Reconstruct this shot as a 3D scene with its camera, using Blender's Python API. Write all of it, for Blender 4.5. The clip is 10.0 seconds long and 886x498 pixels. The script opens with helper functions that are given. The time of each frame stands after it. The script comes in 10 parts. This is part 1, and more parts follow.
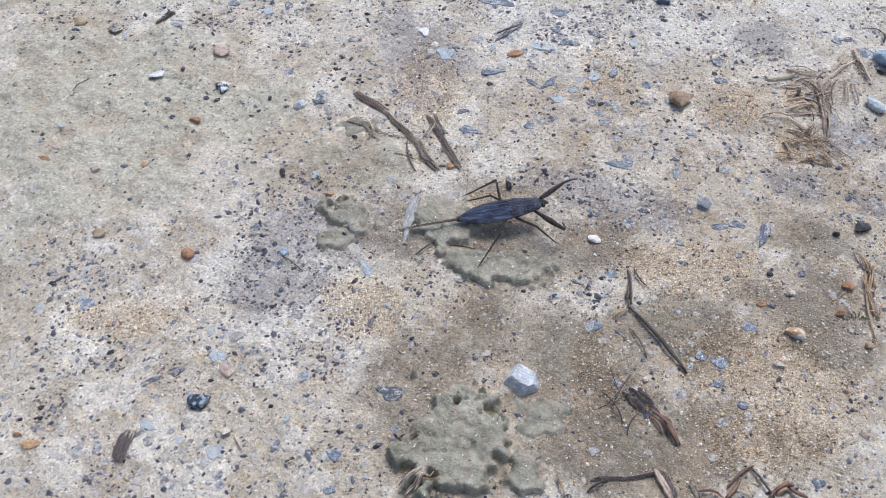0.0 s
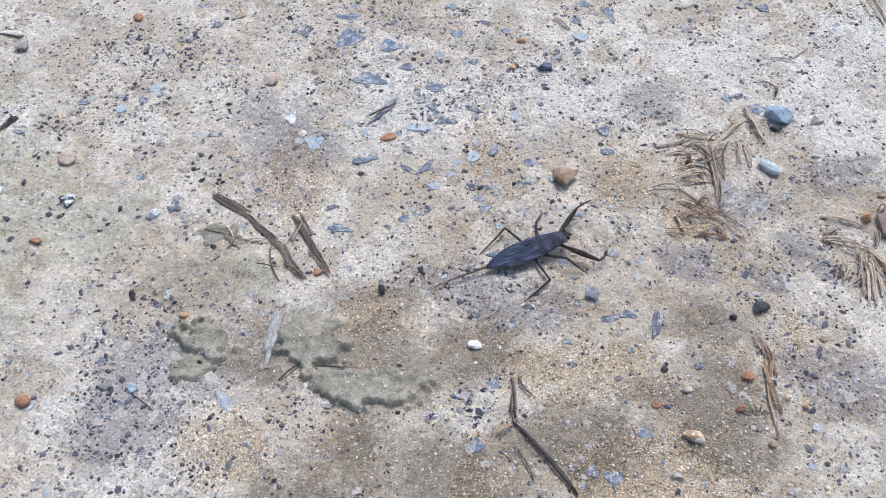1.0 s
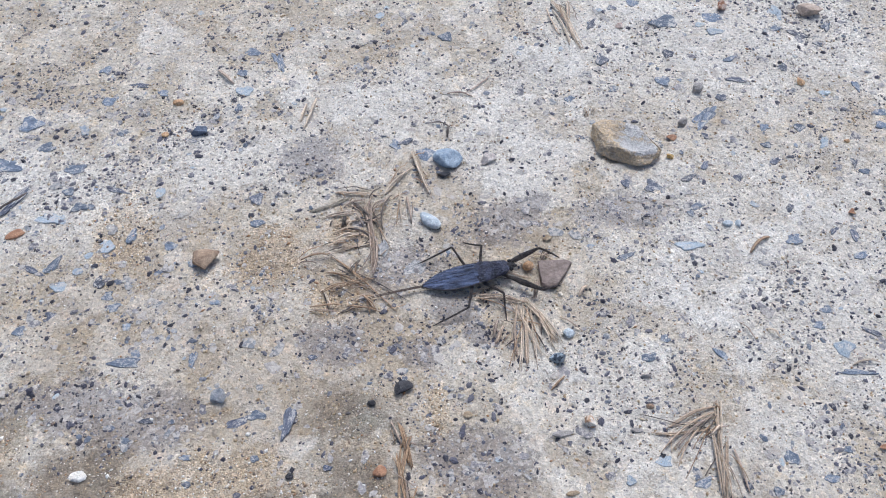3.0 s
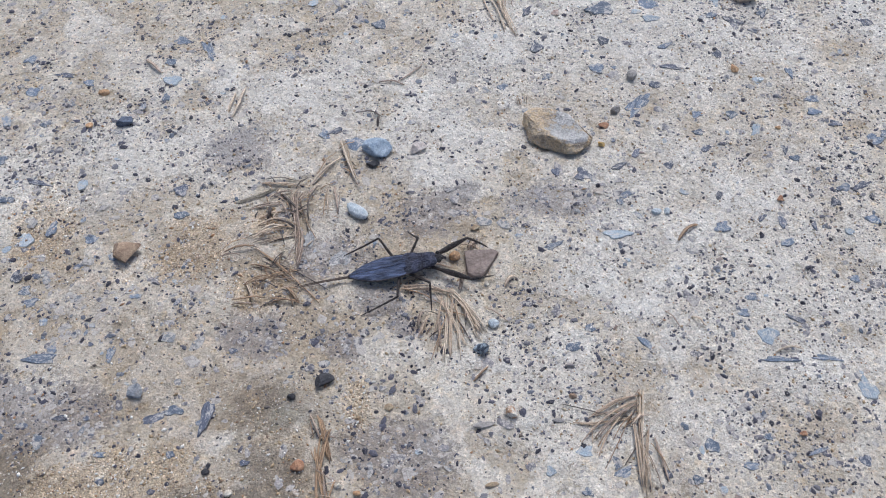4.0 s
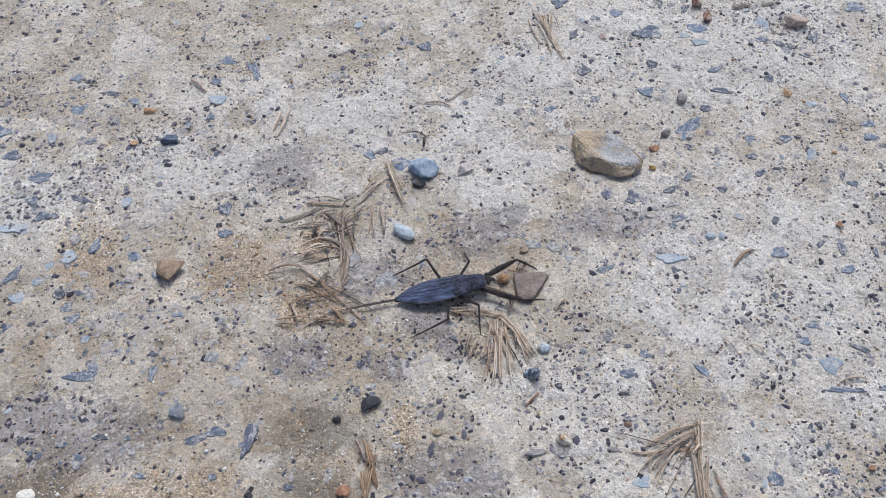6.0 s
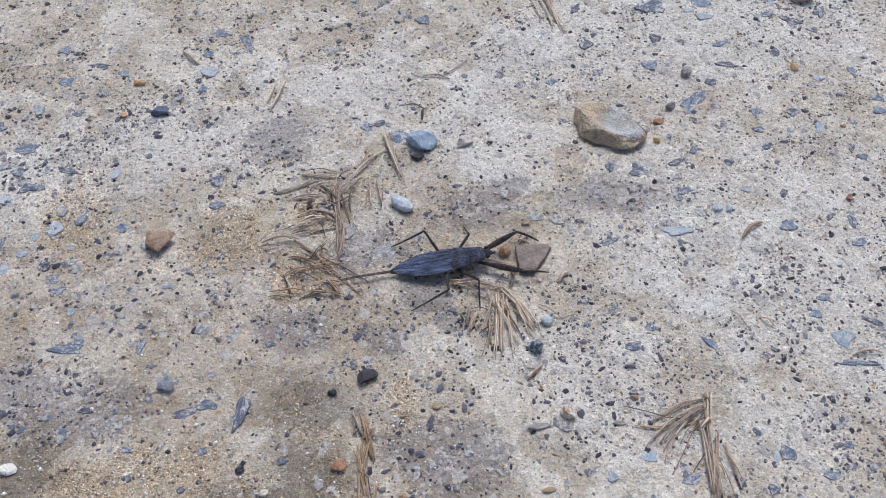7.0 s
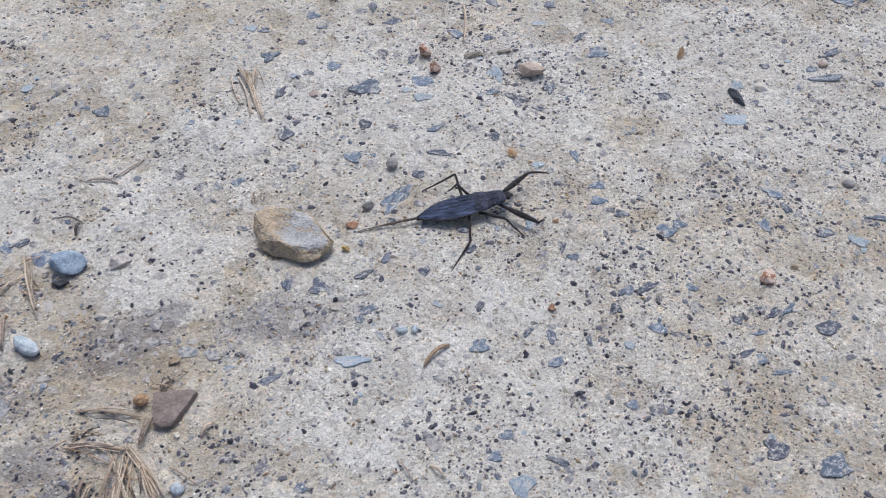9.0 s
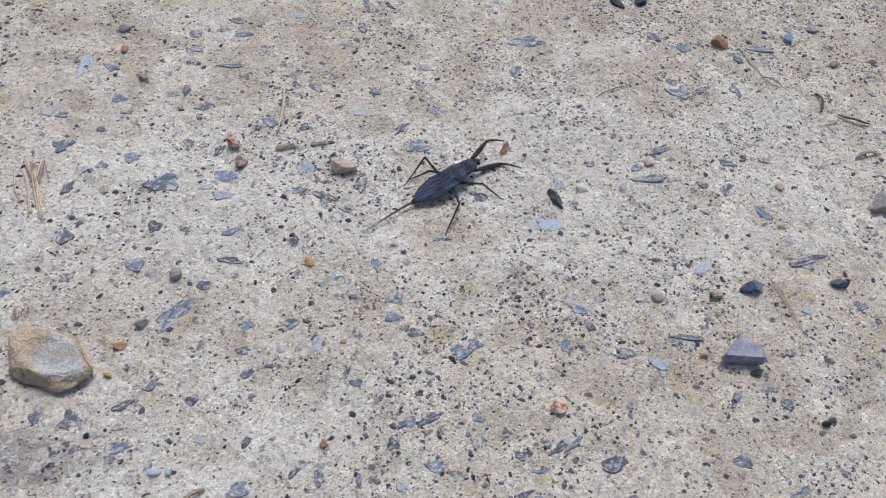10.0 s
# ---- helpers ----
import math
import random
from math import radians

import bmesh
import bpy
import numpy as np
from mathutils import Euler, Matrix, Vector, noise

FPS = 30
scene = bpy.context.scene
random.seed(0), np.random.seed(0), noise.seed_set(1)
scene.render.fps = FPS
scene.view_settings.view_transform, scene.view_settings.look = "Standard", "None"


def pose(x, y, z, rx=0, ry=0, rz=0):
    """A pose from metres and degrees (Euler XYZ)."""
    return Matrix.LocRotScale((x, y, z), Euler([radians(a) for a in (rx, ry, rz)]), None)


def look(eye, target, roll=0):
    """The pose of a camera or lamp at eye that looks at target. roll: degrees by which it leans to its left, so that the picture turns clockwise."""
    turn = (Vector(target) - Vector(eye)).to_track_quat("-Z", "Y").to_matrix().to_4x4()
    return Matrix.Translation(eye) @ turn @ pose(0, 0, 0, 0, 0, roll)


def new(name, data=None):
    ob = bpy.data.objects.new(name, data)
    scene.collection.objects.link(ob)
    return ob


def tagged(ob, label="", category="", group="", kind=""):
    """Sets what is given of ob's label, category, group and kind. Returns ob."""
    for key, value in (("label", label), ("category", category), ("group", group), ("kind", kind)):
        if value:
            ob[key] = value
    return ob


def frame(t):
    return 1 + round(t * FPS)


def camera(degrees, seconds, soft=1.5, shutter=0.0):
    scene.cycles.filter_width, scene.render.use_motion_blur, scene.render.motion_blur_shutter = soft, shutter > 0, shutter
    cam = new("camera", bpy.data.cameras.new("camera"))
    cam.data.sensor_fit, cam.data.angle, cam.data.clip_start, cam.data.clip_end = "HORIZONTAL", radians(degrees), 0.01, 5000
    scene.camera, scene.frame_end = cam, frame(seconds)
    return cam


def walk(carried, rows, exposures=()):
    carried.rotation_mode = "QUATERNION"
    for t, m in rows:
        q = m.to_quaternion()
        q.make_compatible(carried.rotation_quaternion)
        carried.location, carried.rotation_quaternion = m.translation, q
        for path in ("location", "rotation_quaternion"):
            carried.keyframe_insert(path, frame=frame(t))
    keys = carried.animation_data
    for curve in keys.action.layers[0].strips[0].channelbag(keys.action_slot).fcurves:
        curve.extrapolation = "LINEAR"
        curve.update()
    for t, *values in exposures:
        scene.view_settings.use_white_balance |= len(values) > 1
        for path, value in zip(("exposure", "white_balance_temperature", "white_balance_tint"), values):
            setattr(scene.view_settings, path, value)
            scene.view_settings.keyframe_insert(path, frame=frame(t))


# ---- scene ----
cam = camera(54, 10.0, 1.05, 0.1)
PATH = [
    (0.0, look((-0.1301, -0.3291, 0.3013), (-0.1659, -0.1169, 0.0), 2.45)),
    (0.5, look((-0.1099, -0.2943, 0.3027), (-0.1333, -0.0775, 0.0), 2.59)),
    (1.0, look((-0.0994, -0.2758, 0.2983), (-0.1213, -0.0521, 0.0), 1.23)),
    (1.5, look((-0.0654, -0.2478, 0.3027), (-0.0884, -0.0222, 0.0), -1.51)),
    (2.0, look((-0.0354, -0.2291, 0.2968), (-0.0443, -0.0134, 0.0), -0.62)),
    (2.5, look((0.0000, -0.2185, 0.2972), (0.0000, -0.0053, 0.0), -0.26)),
    (3.0, look((0.0212, -0.2181, 0.2967), (0.0281, -0.0016, 0.0), 0.27)),
    (3.2, look((0.0273, -0.2157, 0.2960), (0.0371, -0.0016, 0.0), 0.73)),
    (4.3, look((0.0448, -0.2173, 0.2916), (0.0601, -0.0111, 0.0), 1.70)),
    (4.5, look((0.0439, -0.2190, 0.2863), (0.0584, -0.0178, 0.0), 1.66)),
    (5.0, look((0.0430, -0.2117, 0.2955), (0.0516, -0.0090, 0.0), 0.58)),
    (5.2, look((0.0369, -0.2149, 0.2962), (0.0379, -0.0024, 0.0), -0.41)),
    (6.3, look((0.0326, -0.2157, 0.2708), (0.0427, -0.0060, 0.0), 1.37)),
    (6.5, look((0.0334, -0.2194, 0.2632), (0.0444, -0.0171, 0.0), 2.10)),
    (7.0, look((0.0310, -0.2193, 0.2668), (0.0392, -0.0099, 0.0), 0.92)),
    (7.5, look((0.0392, -0.2134, 0.2653), (0.0468, -0.0016, 0.0), -0.81)),
    (8.0, look((0.0534, -0.1998, 0.2601), (0.0665, 0.0093, 0.0), 0.78)),
    (8.5, look((0.0915, -0.1859, 0.2581), (0.1131, 0.0217, 0.0), 1.58)),
    (9.0, look((0.1306, -0.1665, 0.2576), (0.1703, 0.0449, 0.0), 4.60)),
    (9.5, look((0.1620, -0.1463, 0.2652), (0.2106, 0.0706, 0.0), 6.83)),
    (10.0, look((0.1947, -0.1308, 0.2747), (0.2618, 0.0984, 0.0), 9.75)),
]
EXPOSURES = [(0.0, 0.06, 5550, 10), (0.5, 0.15, 5490, 10), (1.0, 0.15, 5490, 10), (2.0, 0.06, 5490, 10), (2.5, 0.08, 5490, 10), (3.0, 0.02, 5500, 10), (4.3, -0.17, 5580, 10), (7.0, -0.17, 5580, 10), (8.5, -0.14, 5570, 10), (9.5, -0.24, 5600, 10), (10.0, -0.21, 5720, 10)]

walk(cam, PATH, EXPOSURES)

# ---- daylight under an overcast sky ----
world = bpy.data.worlds.new("overcast_sky")
scene.world = world
world.use_nodes = True
wn = world.node_tree
sky = wn.nodes.new("ShaderNodeTexSky")
sky.sky_type = 'NISHITA'
sky.sun_disc = False
sky.sun_elevation, sky.sun_rotation = radians(63), radians(10)
sky.air_density, sky.dust_density = 0.9, 5.0
wn.links.new(sky.outputs[0], wn.nodes["Background"].inputs[0])
wn.nodes["Background"].inputs[1].default_value = 0.13
sun = new("sun", bpy.data.lights.new("sun", 'SUN'))
sun.data.energy, sun.data.angle, sun.data.color = 1.9, radians(22), (1.0, 0.95, 0.88)
sun.matrix_world = look((0.10, 0.48, 1.0), (0, 0, 0))


# ---- materials ----
def node(nt, kind, **values):
    n = nt.nodes.new(kind)
    for key, value in values.items():
        n.inputs[key.replace("_", " ")].default_value = value
    return n


def ramp(nt, source, stops):
    r = nt.nodes.new("ShaderNodeValToRGB")
    els = r.color_ramp.elements
    while len(els) < len(stops):
        els.new(0.5)
    for e, (p, c) in zip(els, stops):
        e.position, e.color = p, (*c, 1) if len(c) == 3 else c
    nt.links.new(source, r.inputs[0])
    return r.outputs[0]


def mix(nt, fac, a, b, blend='MIX'):
    m = nt.nodes.new("ShaderNodeMix")
    m.data_type, m.blend_type = 'RGBA', blend
    for sock, v in ((m.inputs[0], fac), (m.inputs[6], a), (m.inputs[7], b)):
        if isinstance(v, (int, float)):
            sock.default_value = v
        elif isinstance(v, tuple):
            sock.default_value = (*v, 1)
        else:
            nt.links.new(v, sock)
    return m.outputs[2]


def calc(nt, op, a, b=0.0, clamp=False):
    m = nt.nodes.new("ShaderNodeMath")
    m.operation, m.use_clamp = op, clamp
    for sock, v in zip(m.inputs, (a, b)):
        if isinstance(v, (int, float)):
            sock.default_value = v
        else:
            nt.links.new(v, sock)
    return m.outputs[0]


def blank(name, rough=0.8):
    m = bpy.data.materials.new(name)
    m.use_nodes = True
    nt = m.node_tree
    b = nt.nodes["Principled BSDF"]
    b.inputs["Roughness"].default_value = rough
    pos = nt.nodes.new("ShaderNodeTexCoord").outputs["Object"]
    return m, nt, b, pos


def noise_of(nt, pos, scale, detail=4.0, rough=0.55):
    n = node(nt, "ShaderNodeTexNoise", Scale=scale, Detail=detail, Roughness=rough)
    nt.links.new(pos, n.inputs["Vector"])
    return n.outputs["Fac"]


def bump(nt, b, height, strength, dist):
    n = node(nt, "ShaderNodeBump", Strength=strength, Distance=dist)
    nt.links.new(height, n.inputs["Height"])
    nt.links.new(n.outputs[0], b.inputs["Normal"])


def mottled(name, c1, c2, scale=400.0, rough=0.7, spread=0.12, relief=0.35, vary=0.0, random_tint=0.0, spec=0.5):
    """Stone, straw or shell: two colours in patches, fine grain, relief."""
    m, nt, b, pos = blank(name, rough)
    b.inputs["Specular IOR Level"].default_value = spec
    big = noise_of(nt, pos, scale, 5.0, 0.6)
    fine = noise_of(nt, pos, scale * 5, 3.0, 0.6)
    col = ramp(nt, big, [(0.5 - spread, c1), (0.5 + spread, c2)])
    shade = ramp(nt, fine, [(0.3, (0.72,) * 3), (0.7, (1.25,) * 3)])
    col = mix(nt, 1.0, col, shade, 'MULTIPLY')
    if random_tint:
        rnd = nt.nodes.new("ShaderNodeObjectInfo").outputs["Random"]
        k = ramp(nt, rnd, [(0.0, (1 - random_tint,) * 3), (1.0, (1 + random_tint,) * 3)])
        col = mix(nt, 1.0, col, k, 'MULTIPLY')
    nt.links.new(col, b.inputs["Base Color"])
    bump(nt, b, calc(nt, 'ADD', calc(nt, 'MULTIPLY', big, 2.0), fine), relief, 0.0012)
    return m


# colour pairs of the loose stones
STONES = {
    "white": ((0.62, 0.62, 0.60), (0.80, 0.79, 0.75)), "cream": ((0.62, 0.52, 0.38), (0.82, 0.77, 0.66)),
    "whiteblue": ((0.38, 0.44, 0.47), (0.72, 0.74, 0.72)), "twotone": ((0.05, 0.06, 0.08), (0.78, 0.78, 0.76)),
    "pink": ((0.40, 0.28, 0.22), (0.56, 0.46, 0.38)), "tan": ((0.36, 0.25, 0.14), (0.52, 0.42, 0.28)),
    "rust": ((0.28, 0.13, 0.065), (0.52, 0.30, 0.17)), "orange": ((0.46, 0.25, 0.11), (0.66, 0.44, 0.25)),
    "yellow": ((0.56, 0.33, 0.09), (0.76, 0.54, 0.23)), "brown": ((0.24, 0.155, 0.095), (0.44, 0.32, 0.21)),
    "tanbrown": ((0.30, 0.20, 0.125), (0.56, 0.42, 0.29)), "rosecream": ((0.55, 0.45, 0.37), (0.80, 0.73, 0.65)), "greybrown": ((0.25, 0.225, 0.20), (0.42, 0.39, 0.35)),
    "grey": ((0.42, 0.44, 0.46), (0.72, 0.73, 0.73)), "slate": ((0.23, 0.30, 0.38), (0.46, 0.53, 0.58)),
    "slateblue": ((0.14, 0.20, 0.29), (0.32, 0.40, 0.48)), "darkblue": ((0.045, 0.058, 0.090), (0.15, 0.185, 0.25)),
    "mottled": ((0.030, 0.042, 0.062), (0.34, 0.40, 0.44)), "black": ((0.010, 0.010, 0.013), (0.050, 0.048, 0.052)),
    "banded": ((0.50, 0.30, 0.16), (0.80, 0.73, 0.61)), "crust": ((0.36, 0.17, 0.09), (0.70, 0.54, 0.42)),
    "palebrown": ((0.40, 0.30, 0.22), (0.66, 0.53, 0.42)), "dirtyslate": ((0.13, 0.155, 0.19), (0.36, 0.35, 0.33)),
    "bone": ((0.72, 0.66, 0.55), (0.88, 0.84, 0.76)),
    "shard": ((0.012, 0.013, 0.017), (0.10, 0.11, 0.13)),
}
STONE_MAT = {k: mottled("stone_" + k, a, b, 330.0, 0.45 if k in ("black", "shard", "darkblue") else 0.72,
                        0.05 if k in ("twotone", "mottled", "banded", "crust") else 0.16, 0.5)
             for k, (a, b) in STONES.items()}


def chip_mat(name, c1, c2, rough, tint):
    """A stone chip, half covered by a skin of cement."""
    m, nt, b, pos = blank(name, rough)
    info = nt.nodes.new("ShaderNodeObjectInfo")
    at = nt.nodes.new("ShaderNodeVectorMath")
    at.operation = 'ADD'
    nt.links.new(pos, at.inputs[0])
    nt.links.new(info.outputs["Location"], at.inputs[1])
    far = nt.nodes.new("ShaderNodeVectorMath")
    far.operation = 'MULTIPLY_ADD'
    nt.links.new(info.outputs["Location"], far.inputs[0])
    far.inputs[1].default_value = (90.0, 90.0, 90.0)
    nt.links.new(pos, far.inputs[2])
    big, fine = noise_of(nt, far.outputs[0], 3.2, 5.0, 0.65), noise_of(nt, far.outputs[0], 15.0, 4.0, 0.65)
    col = ramp(nt, big, [(0.3, c1), (0.68, c2)])
    col = mix(nt, 1.0, col, ramp(nt, fine, [(0.3, (0.5,) * 3), (0.7, (1.5,) * 3)]), 'MULTIPLY')
    col = mix(nt, 1.0, col, ramp(nt, info.outputs["Random"], [(0.0, (1 - tint,) * 3), (1.0, (1 + tint,) * 3)]), 'MULTIPLY')
    skin = ramp(nt, calc(nt, 'ADD', calc(nt, 'MULTIPLY', big, 0.55), calc(nt, 'MULTIPLY', fine, 0.45)), [(0.505, (0, 0, 0)), (0.57, (0.85,) * 3)])
    col = mix(nt, skin, col, (0.56, 0.515, 0.445))
    nt.links.new(col, b.inputs["Base Color"])
    bump(nt, b, fine, 0.5, 0.0006)
    return m


CHIP_MAT = {
    "b": chip_mat("chip_blue", (0.072, 0.093, 0.130), (0.205, 0.252, 0.312), 0.7, 0.3),
    "p": chip_mat("chip_pale", (0.26, 0.315, 0.355), (0.44, 0.485, 0.51), 0.75, 0.15),
    "d": chip_mat("chip_dark", (0.042, 0.048, 0.070), (0.14, 0.16, 0.21), 0.6, 0.35),
    "s": chip_mat("chip_slate", (0.27, 0.265, 0.25), (0.40, 0.40, 0.385), 0.75, 0.1),
}
def straw_mat(name, c1, c2, tint=0.2, rough=0.65):
    """Dry stems: streaks that run along them, and each a little darker or paler than the next."""
    m, nt, b, pos = blank(name, rough)
    a = nt.nodes.new("ShaderNodeAttribute")
    a.attribute_name = "across"
    rnd = nt.nodes.new("ShaderNodeObjectInfo").outputs["Random"]
    at = nt.nodes.new("ShaderNodeCombineXYZ")
    nt.links.new(calc(nt, 'MULTIPLY', a.outputs["Fac"], 5.0), at.inputs[0])
    nt.links.new(calc(nt, 'MULTIPLY', rnd, 40.0), at.inputs[1])
    nt.links.new(calc(nt, 'MULTIPLY', calc(nt, 'ADD', noise_of(nt, pos, 50.0, 2.0), 0.0), 5.0), at.inputs[2])
    streak, fine = noise_of(nt, at.outputs[0], 1.0, 4.0, 0.7), noise_of(nt, pos, 900.0, 4.0, 0.65)
    col = ramp(nt, streak, [(0.36, c1), (0.62, c2)])
    col = mix(nt, 1.0, col, ramp(nt, fine, [(0.3, (0.70, 0.68, 0.65)), (0.65, (1.15,) * 3)]), 'MULTIPLY')
    col = mix(nt, 1.0, col, ramp(nt, rnd, [(0.0, (1 - tint,) * 3), (1.0, (1 + tint,) * 3)]), 'MULTIPLY')
    nt.links.new(col, b.inputs["Base Color"])
    bump(nt, b, calc(nt, 'ADD', streak, calc(nt, 'MULTIPLY', fine, 0.5)), 0.6, 0.0006)
    return m


STRAW_MAT = {
    "l": straw_mat("straw_light", (0.46, 0.345, 0.225), (0.84, 0.715, 0.555)),
    "s": straw_mat("straw_tan", (0.38, 0.275, 0.178), (0.74, 0.59, 0.435)),
    "g": straw_mat("straw_grey", (0.24, 0.172, 0.125), (0.57, 0.45, 0.345), 0.25),
    "d": straw_mat("straw_dark", (0.050, 0.042, 0.036), (0.17, 0.135, 0.11)),
    "r": straw_mat("straw_brown", (0.22, 0.13, 0.07), (0.56, 0.39, 0.235), 0.25),
    "k": straw_mat("twig_dark", (0.022, 0.017, 0.016), (0.072, 0.053, 0.046), 0.1, 0.5),
    "m": straw_mat("moss_green", (0.050, 0.062, 0.038), (0.13, 0.15, 0.095)),
    "q": straw_mat("root_reddish", (0.11, 0.052, 0.034), (0.25, 0.145, 0.098), 0.15, 0.5),
}
SHRED_MAT = {
    "bark": straw_mat("bark_brown", (0.085, 0.060, 0.052), (0.36, 0.285, 0.235), 0.15, 0.7),
    "bark2": straw_mat("bark_grey", (0.17, 0.135, 0.11), (0.47, 0.40, 0.325), 0.15, 0.7),
    "pale": straw_mat("leaf_pale", (0.29, 0.25, 0.18), (0.62, 0.56, 0.45), 0.15),
    "wood": straw_mat("wood_grey", (0.13, 0.105, 0.095), (0.32, 0.28, 0.26), 0.1, 0.75),
    "wet": straw_mat("leaf_wet", (0.026, 0.020, 0.019), (0.12, 0.088, 0.074), 0.1, 0.42),
    "plum": straw_mat("leaf_plum", (0.055, 0.040, 0.046), (0.21, 0.16, 0.16), 0.1, 0.5),
    "pale2": straw_mat("bark_sodden", (0.17, 0.14, 0.135), (0.36, 0.30, 0.28), 0.1),
    "tan": straw_mat("leaf_tan", (0.36, 0.225, 0.11), (0.58, 0.42, 0.25), 0.1),
}


def grain_mat(name, stops, rough, skin=0.0):
    """Loose grains, each with a colour of its own, some half under cement."""
    m, nt, b, pos = blank(name, rough)
    rnd = nt.nodes.new("ShaderNodeNewGeometry").outputs["Random Per Island"]
    col = ramp(nt, rnd, stops)
    fine = noise_of(nt, pos, 2500.0, 2.0)
    col = mix(nt, 1.0, col, ramp(nt, fine, [(0.3, (0.7,) * 3), (0.7, (1.3,) * 3)]), 'MULTIPLY')
    if skin:
        cover = ramp(nt, noise_of(nt, pos, 620.0, 4.0, 0.65), [(0.56, (0, 0, 0)), (0.66, (skin,) * 3)] if skin < 0.8 else [(0.46, (0, 0, 0)), (0.56, (skin,) * 3)])
        col = mix(nt, cover, col, (0.52, 0.475, 0.41))
        bump(nt, b, noise_of(nt, pos, 900.0, 4.0, 0.65), 0.7, 0.0008)
    nt.links.new(col, b.inputs["Base Color"])
    return m


AGGREGATE = grain_mat("dark_aggregate", [(0.0, (0.016, 0.015, 0.022)), (0.35, (0.046, 0.044, 0.062)), (0.6, (0.088, 0.086, 0.112)),
                                         (0.78, (0.15, 0.142, 0.15)), (0.88, (0.13, 0.155, 0.19)), (0.95, (0.25, 0.235, 0.225)), (1.0, (0.27, 0.20, 0.155))], 0.65, 0.75)
GRIT = grain_mat("sand_grit", [(0.0, (0.36, 0.25, 0.14)), (0.25, (0.52, 0.39, 0.23)), (0.48, (0.64, 0.53, 0.37)), (0.62, (0.84, 0.80, 0.72)),
                               (0.76, (0.80, 0.76, 0.68)), (0.84, (0.46, 0.25, 0.11)), (0.92, (0.20, 0.16, 0.13)), (1.0, (0.10, 0.09, 0.09))], 0.7)


SLATE_CHIPS = grain_mat("slate_chips", [(0.0, (0.065, 0.072, 0.095)), (0.3, (0.12, 0.14, 0.18)), (0.5, (0.20, 0.235, 0.28)), (0.7, (0.32, 0.37, 0.41)),
                                        (0.92, (0.40, 0.46, 0.49)), (1.0, (0.28, 0.27, 0.27))], 0.7, 0.85)
GRAVEL = grain_mat("flush_gravel", [(0.0, (0.11, 0.105, 0.12)), (0.2, (0.20, 0.19, 0.195)), (0.42, (0.30, 0.28, 0.27)), (0.56, (0.38, 0.34, 0.295)),
                                     (0.68, (0.45, 0.375, 0.295)), (0.78, (0.20, 0.215, 0.225)), (0.9, (0.42, 0.37, 0.31)), (1.0, (0.50, 0.45, 0.385))], 0.8, 0.9)


